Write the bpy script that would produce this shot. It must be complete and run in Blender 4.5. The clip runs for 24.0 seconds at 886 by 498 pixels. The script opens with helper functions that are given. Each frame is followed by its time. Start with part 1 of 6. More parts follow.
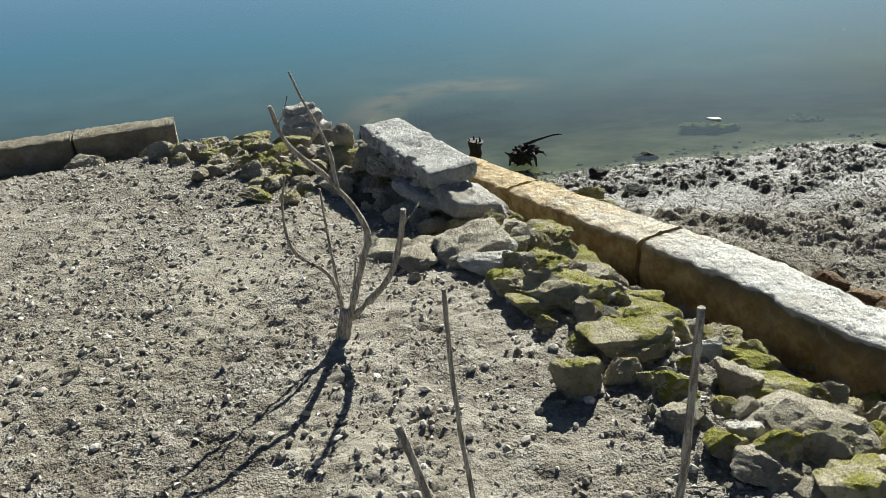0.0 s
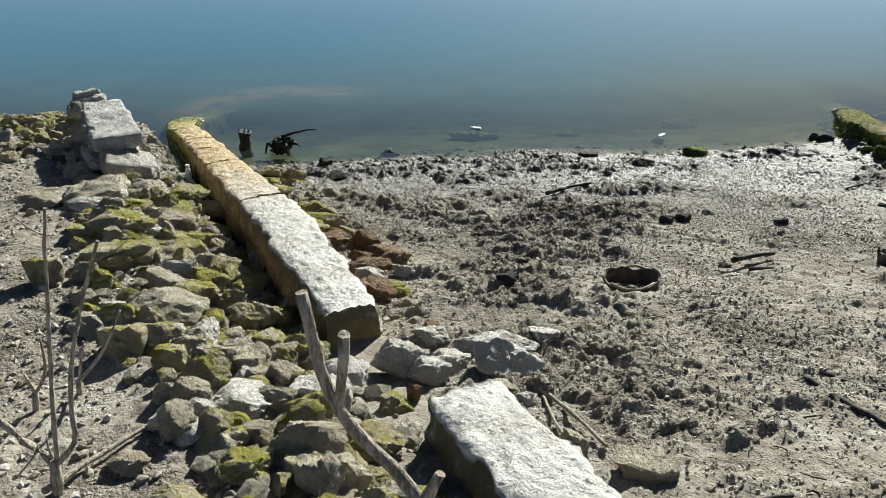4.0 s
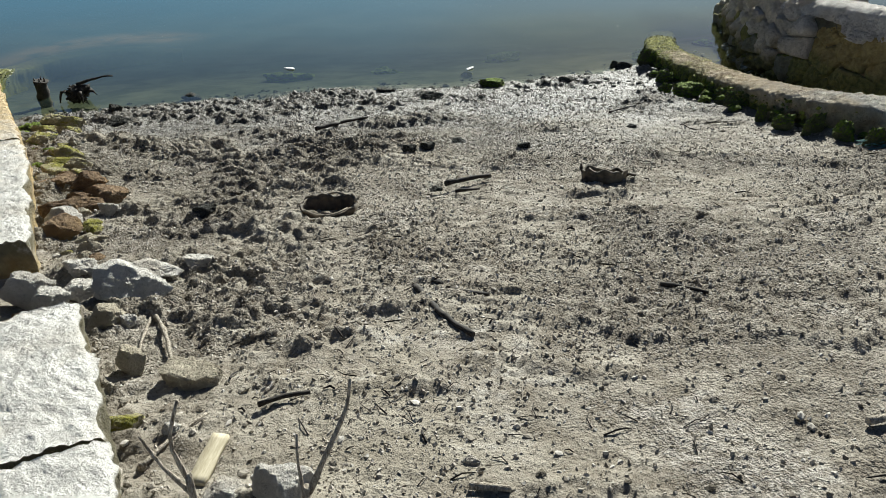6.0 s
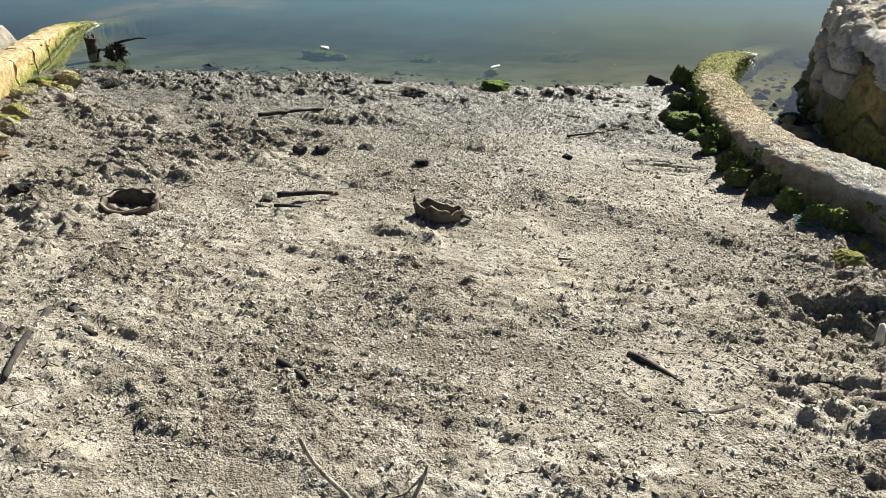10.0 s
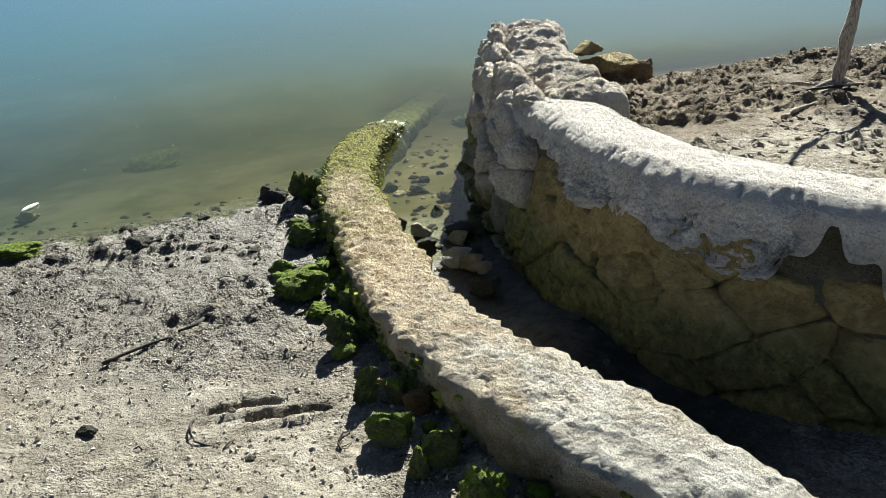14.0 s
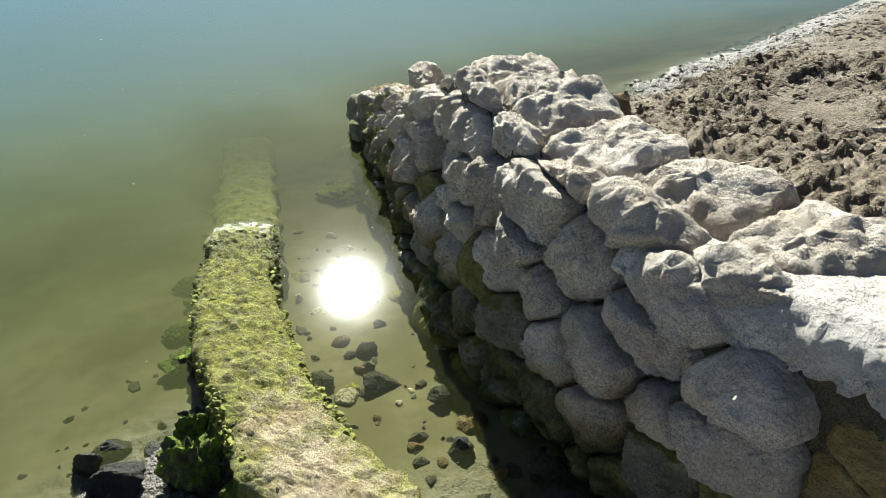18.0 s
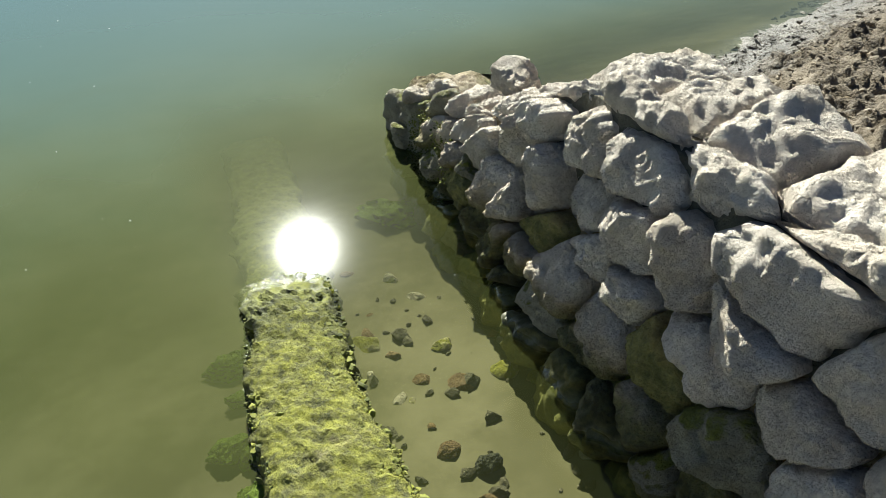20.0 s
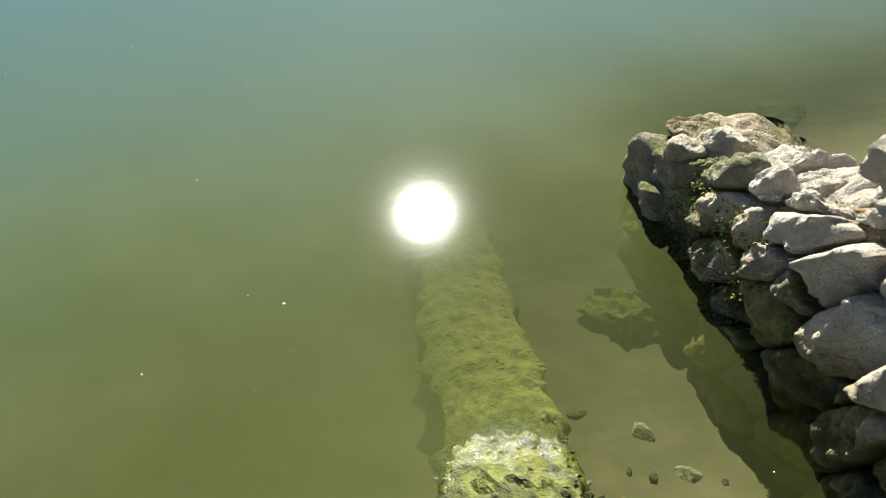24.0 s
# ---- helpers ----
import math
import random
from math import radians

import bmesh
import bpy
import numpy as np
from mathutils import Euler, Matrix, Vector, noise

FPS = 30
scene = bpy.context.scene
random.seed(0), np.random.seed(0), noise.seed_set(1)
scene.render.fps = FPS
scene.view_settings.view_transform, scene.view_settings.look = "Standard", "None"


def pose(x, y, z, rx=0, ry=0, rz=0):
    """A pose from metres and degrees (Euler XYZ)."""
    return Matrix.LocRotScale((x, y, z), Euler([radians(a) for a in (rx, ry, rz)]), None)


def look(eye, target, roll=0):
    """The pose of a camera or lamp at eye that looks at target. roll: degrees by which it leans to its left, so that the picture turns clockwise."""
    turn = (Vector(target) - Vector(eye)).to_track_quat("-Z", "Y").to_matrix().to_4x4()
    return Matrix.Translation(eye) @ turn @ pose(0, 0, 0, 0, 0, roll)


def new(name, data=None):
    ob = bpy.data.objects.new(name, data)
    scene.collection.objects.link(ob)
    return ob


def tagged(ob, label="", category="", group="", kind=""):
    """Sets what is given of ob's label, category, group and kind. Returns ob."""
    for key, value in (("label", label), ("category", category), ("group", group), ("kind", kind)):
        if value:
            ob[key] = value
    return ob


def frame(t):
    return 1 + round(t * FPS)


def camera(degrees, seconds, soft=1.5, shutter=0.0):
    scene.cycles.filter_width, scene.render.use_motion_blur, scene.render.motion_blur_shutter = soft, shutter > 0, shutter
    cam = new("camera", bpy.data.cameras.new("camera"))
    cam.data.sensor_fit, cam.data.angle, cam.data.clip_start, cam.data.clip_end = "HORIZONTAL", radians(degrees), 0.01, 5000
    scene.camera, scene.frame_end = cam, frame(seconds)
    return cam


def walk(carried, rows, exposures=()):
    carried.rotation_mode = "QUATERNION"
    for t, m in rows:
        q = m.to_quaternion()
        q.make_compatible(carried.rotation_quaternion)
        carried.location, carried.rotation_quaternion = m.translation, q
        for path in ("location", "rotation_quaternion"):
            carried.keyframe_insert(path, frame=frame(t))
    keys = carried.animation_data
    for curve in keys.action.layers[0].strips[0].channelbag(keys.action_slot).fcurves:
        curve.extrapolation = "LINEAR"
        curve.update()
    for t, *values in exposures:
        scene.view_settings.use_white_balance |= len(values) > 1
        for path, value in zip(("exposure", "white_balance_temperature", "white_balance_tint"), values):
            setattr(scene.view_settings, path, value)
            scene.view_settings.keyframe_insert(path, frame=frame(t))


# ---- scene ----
cam = camera(58.1, 24.0, soft=0.7)
PATH = [
    (0, (0.304, 0.052, 2.057), (0.204, 1.862, 1.214), -4.2),
    (0.5, (0.784, -0.075, 2.052), (0.826, 1.756, 1.249), -5.7),
    (1, (1.205, -0.132, 2.017), (1.377, 1.689, 1.207), -5.5),
    (1.5, (1.558, -0.195, 2.027), (1.809, 1.615, 1.213), -4.7),
    (3.5, (2.404, -0.721, 2.012), (2.252, 1.124, 1.254), -1.9),
    (4, (2.628, -0.791, 1.966), (2.481, 1.044, 1.185), -1.1),
    (4.5, (2.938, -0.796, 1.957), (2.803, 1.038, 1.172), -1.0),
    (5, (3.274, -0.906, 1.909), (3.178, 0.928, 1.115), -3.1),
    (5.5, (3.575, -0.938, 1.859), (3.546, 0.862, 0.989), -4.0),
    (6, (3.866, -0.859, 1.863), (3.846, 0.928, 0.965), -2.3),
    (6.5, (4.123, -0.79, 1.831), (4.04, 0.967, 0.88), 1.4),
    (7, (4.347, -0.721, 1.809), (4.072, 0.995, 0.818), 3.3),
    (7.5, (4.577, -0.593, 1.821), (4.172, 1.082, 0.806), 2.7),
    (8, (4.807, -0.484, 1.835), (4.367, 1.184, 0.823), 2.1),
    (8.5, (5.019, -0.406, 1.846), (4.518, 1.248, 0.84), 2.7),
    (9, (5.262, -0.301, 1.854), (4.696, 1.34, 0.861), 0.9),
    (9.5, (5.519, -0.179, 1.884), (4.947, 1.472, 0.912), -0.3),
    (10, (5.785, -0.065, 1.872), (5.235, 1.612, 0.931), -1.0),
    (10.5, (5.958, 0.124, 1.851), (5.472, 1.824, 0.916), 0.1),
    (11, (6.132, 0.39, 1.858), (5.728, 2.118, 0.935), 0.6),
    (11.5, (6.254, 0.668, 1.843), (5.875, 2.407, 0.93), 1.9),
    (13.5, (6.192, 1.951, 1.717), (6.224, 3.755, 0.854), -2.8),
    (14, (6.123, 2.284, 1.691), (6.243, 4.065, 0.788), -3.5),
    (14.5, (6.087, 2.647, 1.666), (6.271, 4.413, 0.745), -3.9),
    (15, (6.03, 2.95, 1.646), (6.412, 4.667, 0.693), -2.3),
    (15.5, (5.904, 3.219, 1.653), (6.404, 4.896, 0.684), -2.8),
    (16, (5.779, 3.518, 1.606), (6.309, 5.182, 0.633), -3.2),
    (16.5, (5.695, 3.814, 1.617), (6.32, 5.442, 0.639), -2.2),
    (17, (5.607, 4.155, 1.592), (6.381, 5.713, 0.606), -0.8),
    (17.5, (5.609, 4.435, 1.58), (6.394, 5.982, 0.585), -1.3),
    (18, (5.58, 4.666, 1.564), (6.365, 6.208, 0.561), -0.6),
    (18.5, (5.522, 4.917, 1.55), (6.34, 6.426, 0.524), -1.9),
    (19, (5.493, 5.145, 1.537), (6.332, 6.628, 0.49), -3.2),
    (19.5, (5.509, 5.371, 1.511), (6.343, 6.836, 0.435), -1.8),
    (21.5, (5.628, 6.179, 1.345), (6.499, 7.582, 0.217), -1.1),
    (22, (5.617, 6.325, 1.347), (6.458, 7.746, 0.219), -1.8),
    (22.5, (5.568, 6.441, 1.331), (6.297, 7.919, 0.197), -0.6),
    (23, (5.572, 6.518, 1.314), (6.201, 8.04, 0.179), -0.4),
    (23.5, (5.611, 6.575, 1.296), (6.209, 8.104, 0.155), -0.3),
    (24, (5.647, 6.616, 1.298), (6.221, 8.147, 0.148), -1.1),
]
walk(cam, [(t, look(e, g, r)) for t, e, g, r in PATH], exposures=[(0, 1.08, 6250, 2), (3.5, 1.05, 6250, 3), (5, 0.83, 6200, 3), (8, 1.08, 6450, 4), (10, 1.37, 6600, 5), (14, 1.4, 6450, 2), (16, 1.6, 6350, 2), (19, 1.58, 6300, 1), (22, 1.48, 6450, 0), (24, 1.55, 6550, 1)])

# ---- light: low spring sun ahead of the camera, clear sky ----
SUN_EL, SUN_AZ = 32.7, 19.05
world = bpy.data.worlds.new("sky")
scene.world = world
world.use_nodes = True
wn = world.node_tree
sky = wn.nodes.new("ShaderNodeTexSky")
sky.sky_type = "NISHITA"
sky.sun_disc = False
sky.sun_elevation, sky.sun_rotation = radians(SUN_EL), radians(SUN_AZ)
sky.air_density, sky.dust_density, sky.ozone_density = 0.38, 0.25, 0.7
wn.links.new(sky.outputs[0], wn.nodes["Background"].inputs[0])
wn.nodes["Background"].inputs[1].default_value = 0.042
SUN_DIR = Vector((math.sin(radians(SUN_AZ)) * math.cos(radians(SUN_EL)), math.cos(radians(SUN_AZ)) * math.cos(radians(SUN_EL)), math.sin(radians(SUN_EL))))
sun = new("sun", bpy.data.lights.new("sun", "SUN"))
sun.data.energy, sun.data.angle, sun.data.color = 5.0, radians(0.53), (1.0, 0.955, 0.88)
sun.matrix_world = look(SUN_DIR * 60, (0, 0, 0))


# ---- numeric noise ----
def lattice(ix, iy, seed):
    n = (ix.astype(np.int64) * 374761393 + iy.astype(np.int64) * 668265263 + seed * 974711) & 0x7FFFFFFF
    n = ((n ^ (n >> 13)) * 1274126177) & 0x7FFFFFFF
    n = ((n ^ (n >> 16)) * 668265263) & 0x7FFFFFFF
    return ((n ^ (n >> 15)) & 0xFFFFFF) / float(0xFFFFFF)


def vnoise(x, y, seed=0):
    ix, iy = np.floor(x), np.floor(y)
    fx, fy = x - ix, y - iy
    fx, fy = fx * fx * (3 - 2 * fx), fy * fy * (3 - 2 * fy)
    a, b = lattice(ix, iy, seed), lattice(ix + 1, iy, seed)
    c, d = lattice(ix, iy + 1, seed), lattice(ix + 1, iy + 1, seed)
    return (a + (b - a) * fx) * (1 - fy) + (c + (d - c) * fx) * fy


def fbm(x, y, seed=0, octaves=4):
    out, amp, total = 0, 1.0, 0.0
    for k in range(octaves):
        out = out + amp * vnoise(x * 2**k + 17.3 * k, y * 2**k - 9.1 * k, seed + k)
        total, amp = total + amp, amp * 0.5
    return out / total


def lumps(x, y, seed=0, keep=1.0):
    """Round lumps on a jittered lattice: 1 at a lump's top, 0 between them."""
    ix, iy = np.floor(x), np.floor(y)
    best = np.zeros_like(x)
    for dx in (-1, 0, 1):
        for dy in (-1, 0, 1):
            jx, jy = ix + dx, iy + dy
            px, py = jx + 0.15 + 0.7 * lattice(jx, jy, seed), jy + 0.15 + 0.7 * lattice(jx, jy, seed + 1)
            size = 0.28 + 0.42 * lattice(jx, jy, seed + 2)
            on = lattice(jx, jy, seed + 3) < keep
            q = np.clip(1 - ((x - px) ** 2 + (y - py) ** 2) / size**2, 0, 1)
            best = np.maximum(best, np.where(on, np.sqrt(q) * size * 1.5, 0))
    return best


def plates_of(x, y, seed=0, keep=1.0):
    """Broken mud: cells with a crack between them, each as high as its own lot; 0 in the cracks."""
    ix, iy = np.floor(x), np.floor(y)
    first, second, lot = np.full_like(x, 9.0), np.full_like(x, 9.0), np.zeros_like(x)
    for dx in (-1, 0, 1):
        for dy in (-1, 0, 1):
            jx, jy = ix + dx, iy + dy
            d = np.hypot(x - jx - 0.1 - 0.8 * lattice(jx, jy, seed), y - jy - 0.1 - 0.8 * lattice(jx, jy, seed + 1))
            nearer = d < first
            second = np.where(nearer, first, np.minimum(second, d))
            lot = np.where(nearer, lattice(jx, jy, seed + 2), lot)
            first = np.minimum(first, d)
    t = np.clip((second - first) / 0.28, 0, 1)
    return t * (2 - t) * np.where(lot < keep, 0.35 + 0.65 * lot / keep, 0.0)


def smooth(a, b, v):
    t = np.clip((v - a) / (b - a), 0, 1)
    return t * t * (3 - 2 * t)


# ---- the plan: wall lines (y, x) and heights of the ground ----
LINE_1 = [(-4, 5.6), (0.05, 3.2), (0.6, 2.9), (1.36, 2.48), (2.0, 2.06), (2.84, 1.62), (3.25, 1.41), (3.95, 1.02), (4.65, 0.62), (5.4, 0.19), (6.0, -0.15), (6.62, -0.5), (9, -0.7)]
LINE_3 = [(-4, 10.5), (2.5, 7.5), (3.22, 6.95), (3.72, 6.74), (4.1, 6.46), (4.53, 6.24), (5.37, 6.03), (6.05, 5.92), (6.6, 5.93), (7.0, 5.98), (7.7, 6.2), (9, 6.6)]
LINE_4 = [(-4, 13), (3.0, 9.5), (3.75, 8.05), (4.07, 7.55), (4.5, 7.15), (4.95, 6.98), (5.45, 6.88), (5.95, 6.84), (6.4, 6.84), (6.8, 6.9), (7.3, 7.0), (7.8, 7.03), (8.4, 7.1), (12, 7.4)]


def along(line, v):
    return np.interp(v, [p[0] for p in line], [p[1] for p in line])


def ground_base(x, y):
    """The height of the ground without clods; the water stands at 0."""
    x, y = np.asarray(x, float), np.asarray(y, float)
    # the beach between the low walls
    shift = np.interp(x, [0.3, 0.93, 1.6, 2.5, 4.5, 5.2, 5.6], [0.7, 0.53, 0.4, 0.2, 0.1, -0.08, -0.3])
    yb = y + shift * smooth(3, 5.5, y) * smooth(9, 7, y)
    beach = np.interp(yb, [-4, -1, 0, 1.0, 1.7, 3.0, 4.4, 5.0, 5.7, 6.0, 6.5, 7.0, 8.0, 10, 14, 40, 200, 4000],
                      [0.62, 0.53, 0.49, 0.44, 0.365, 0.22, 0.115, 0.065, 0.022, 0.0, -0.05, -0.1, -0.24, -0.6, -1.3, -4, -9, -9])
    # the terrace on the far side of the first wall, and the ditch along it
    yl = y - np.clip(0.37 * (x + 2.05), -1.6, 0)
    terrace = np.interp(yl, [-4, 0, 2, 3, 4, 5, 5.6, 6.05, 6.3, 7, 9, 14, 40, 4000], [0.6, 0.52, 0.46, 0.44, 0.41, 0.38, 0.34, 0.22, -0.02, -0.3, -0.7, -1.5, -4, -9])
    ditch = np.interp(y, [-4, 0, 1.2, 2, 3, 4, 4.7, 6, 7, 9, 14, 40, 4000], [0.6, 0.5, 0.42, 0.33, 0.2, 0.06, -0.06, -0.25, -0.4, -0.7, -1.5, -4, -9])
    x1 = along(LINE_1, y)
    edge = np.interp(y, [1, 2, 3, 4, 5, 6], [0.9, 1.15, 0.95, 0.62, 0.5, 0.5])
    ditch = ditch - 0.11 * np.exp(-(((x1 - x - 0.24) / 0.13) ** 2)) * smooth(1.6, 2.4, y)
    west = ditch + (terrace - ditch) * smooth(0.2, 1, (x1 - x) / edge)
    # the channel between the second low wall and the rubble wall, and the bank behind it
    channel = 0.13 * np.exp(-((x - 6.66) / 0.2) ** 2 - ((y - 4.5) / 0.32) ** 2) + np.interp(y, [-4, 2.5, 3.3, 4, 5, 5.8, 6.3, 7, 8, 9, 14, 40, 4000], [0.62, 0.3, 0.22, 0.12, 0.05, 0.0, -0.06, -0.13, -0.2, -0.3, -1.2, -4, -9])
    d = 8.05 + 0.3 * (np.clip(x, 6.5, 30) - 8.4) - y
    bank = np.interp(d, [-4000, -40, -6, -3, -1, 0, 0.5, 1, 1.5, 2.5, 4, 8, 12], [-9, -4, -1.2, -0.5, -0.13, 0.01, 0.17, 0.28, 0.36, 0.47, 0.56, 0.6, 0.65])
    far = smooth(7.6, 9.2, y)
    deep = np.interp(y, [-4, 7, 8, 9.5, 14, 40, 200, 4000], [0, -0.1, -0.2, -0.42, -1.3, -4, -9, -9])
    west, channel, beach = west + (deep - west) * far, channel + (deep - channel) * far, beach + (deep - beach) * far
    bank = bank + (deep - bank) * smooth(0.2, -3.0, d)
    out = beach + (west - beach) * smooth(0.06, -0.06, x - x1)
    out = out + (channel - out) * smooth(-0.06, 0.06, x - along(LINE_3, y))
    soft = 0.05 + 0.8 * smooth(8.3, 9.0, y) + 1.6 * smooth(3.4, 2.6, y) * smooth(8.3, 9.3, x)
    return out + (bank - out) * smooth(-1, 1, (x - along(LINE_4, y)) / soft)


def rough_beach(x, y):
    """Where the beach is trodden into clods: thickest beside the first wall, thin on the gravel near its head."""
    lot = 0.75 * fbm(x * 0.8, y * 1.1, 5, 3) + 0.12 + 0.30 * smooth(4.6, 2.9, x + 0.5 * (fbm(x, y, 6, 2) - 0.5)) * smooth(0.4, 1.5, y) - 0.07 * smooth(3.4, 4.8, x) * smooth(5.4, 4.6, y) - 0.06 * smooth(1.6, 0.8, y)
    return smooth(0.45, 0.62, lot)


def ground_height(x, y):
    """The ground with its clods, crusts and pebbly grain."""
    x, y = np.asarray(x, float), np.asarray(y, float)
    h = ground_base(x, y)
    x1, x3, x4 = along(LINE_1, y), along(LINE_3, y), along(LINE_4, y)
    on_beach = smooth(0.0, 0.2, x - x1) * smooth(0.0, 0.2, x3 - x)
    on_west = smooth(0.1, 0.5, x1 - x)
    on_bank = smooth(0.15, 0.5, x - x4)
    dry = smooth(-0.06, 0.02, h)
    rough = rough_beach(x, y)
    east = smooth(6.0, 6.6, x + 0.25 * (fbm(x, y, 3) - 0.5)) * smooth(3.9, 3.2, y) * smooth(0.9, 1.6, y)
    sandy = smooth(1.0, 0.5, ((x - 5.55) / 0.75) ** 2 + ((y - 4.15) / 0.6) ** 2)
    rough = np.clip(np.maximum(rough, east), 0, 1) * (1 - sandy)
    wx, wy = x + 0.05 * (fbm(x * 9, y * 9, 131, 2) - 0.5), y + 0.05 * (fbm(x * 9, y * 9, 151, 2) - 0.5)
    wide_x, wide_y = x + 0.09 * (fbm(x * 7, y * 7, 133, 3) - 0.5), y + 0.09 * (fbm(x * 7, y * 7, 153, 3) - 0.5)
    big = plates_of(wide_x / 0.15, wide_y / 0.11, 11, 0.7) * (0.5 + fbm(x * 14, y * 14, 31, 3))
    mid = plates_of(wide_x / 0.062, wide_y / 0.052, 21, 0.75) * (0.5 + fbm(x * 22, y * 22, 33, 2))
    small = smooth(0.05, 0.5, lumps(wx / 0.03, wy / 0.028, 41, 0.75)) * (0.3 + fbm(x * 25, y * 25, 35, 2))
    plates = smooth(0.48, 0.55, fbm(wx * 8, wy * 11, 201, 4)) + 0.5 * smooth(0.48, 0.58, fbm(wx * 17, wy * 22, 211, 3))
    patch = smooth(0.40, 0.58, fbm(x * 2.6, y * 3.4, 231, 4))
    bands = smooth(0.45, 0.60, fbm(x * 1.3 + 0.6 * y, y * 3.6, 241, 4))      # crumbs gather in bands along the shore
    crumble = np.abs(fbm(x * 11, y * 13, 171, 4) - 0.5) * 2
    grain = fbm(x * 30, y * 30, 51, 2) - 0.5
    heavy = np.maximum(smooth(4.5, 3.2, x + 0.8 * (fbm(x * 1.6, y * 1.6, 66, 3) - 0.5)) * smooth(0.5, 1.3, y), east)      # deep clods beside the first wall
    h = h + 0.07 * (fbm(x * 1.3, y * 1.3, 61, 4) - 0.5) * dry
    h = h + on_beach * dry * (rough * (0.35 + 0.65 * patch) * (0.026 + 0.008 * heavy) * big + rough * (0.35 + 0.65 * patch) * ((0.015 + 0.007 * heavy) * mid + (0.004 + 0.003 * heavy) * small + 0.012 * plates + (0.022 + 0.004 * heavy) * crumble) + (1 - rough) * (0.12 + 0.88 * bands * (1 - sandy)) * (0.006 * big + 0.010 * mid + 0.006 * small + 0.008 * plates + 0.017 * crumble))
    h = h + on_west * dry * (0.012 * mid * smooth(0.45, 0.62, fbm(x * 1.7, y * 1.7, 71, 3)) + (0.3 + 0.7 * patch) * (0.006 * small + 0.007 * plates + 0.010 * crumble))
    h = h + on_bank * dry * (0.020 * big + 0.032 * mid + 0.012 * small + 0.012 * plates + 0.036 * crumble) * smooth(0.36, 0.62, fbm(x * 2.1, y * 2.1, 81, 4) + 0.2 * smooth(5.5, 6.5, y) - 0.03 * smooth(6.0, 5.0, y))
    h = h + on_beach * dry * east * (0.026 * big + 0.014 * mid + 0.018 * crumble)
    near = smooth(9.9, 9.2, x) * smooth(-3.2, -2.6, x) * smooth(-0.6, 0.2, y)
    base = ground_base(x, y)
    h = base + (h - base) * near
    # broken scarp and hollows beside the end of the second low wall
    edge = 2.755 + 0.05 * (fbm(x * 6, y * 2, 91, 3) - 0.5) + 0.3 * smooth(6.25, 6.0, x)
    front = smooth(edge + 0.01, edge - 0.02, y) * smooth(2.2, 2.65, y) * smooth(6.15, 6.35, x) * smooth(6.95, 6.7, x)
    h = h + 0.03 * east * smooth(3.2, 2.8, y) * smooth(2.6, 2.75, y) - 0.065 * front - 0.04 * east * smooth(0.55, 0.7, fbm(x * 3, y * 4, 92, 3))
    # the print pressed into the mud: two long grooves
    for px, py, length, lean in ((5.60, 4.385, 0.13, 0.06), (5.745, 4.318, 0.14, 0.10)):
        u, v = x - px, y - py - (x - px) * lean
        h = h - 0.035 * smooth(1.15, 0.7, (u / length) ** 2 + (v / 0.026) ** 2) + 0.012 * smooth(1.2, 0.6, (u / length) ** 2 + ((v + 0.045) / 0.02) ** 2)
    for px, py, rx, ry, deep in ((3.26, 2.80, 0.15, 0.11, 0.03), (4.71, 3.17, 0.11, 0.07, 0.05)):
        h = h - deep * smooth(1.1, 0.6, ((x - px) / rx) ** 2 + ((y - py) / ry) ** 2)
    return h + near * grain * 0.010 * smooth(-0.06, 0.01, h)


def spaced(lo, hi, step, far, grow=1.22):
    """Even steps from lo to hi, then ever wider ones out to far on both sides."""
    mid = list(np.arange(lo, hi, step))
    up, down, s = [], [], step
    while (up[-1] if up else hi) < far:
        s *= grow
        up.append((up[-1] if up else mid[-1]) + s)
        down.append((down[-1] if down else lo) - s)
    return np.array(down[::-1] + mid + up)


def mesh_from(name, verts, quads, smooth_faces=True):
    me = bpy.data.meshes.new(name)
    verts, quads = np.asarray(verts, np.float32), np.asarray(quads, np.int32)
    k = quads.shape[1]
    me.vertices.add(len(verts))
    me.vertices.foreach_set("co", verts.ravel())
    me.loops.add(quads.size)
    me.loops.foreach_set("vertex_index", quads.ravel())
    me.polygons.add(len(quads))
    me.polygons.foreach_set("loop_start", np.arange(0, quads.size, k, dtype=np.int32))
    me.polygons.foreach_set("use_smooth", np.full(len(quads), smooth_faces))
    me.update(calc_edges=True)
    me.validate()
    return me


def grid_quads(nx, ny):
    i = np.arange(nx - 1)[None, :] + nx * np.arange(ny - 1)[:, None]
    return np.stack([i, i + 1, i + nx + 1, i + nx], -1).reshape(-1, 4)


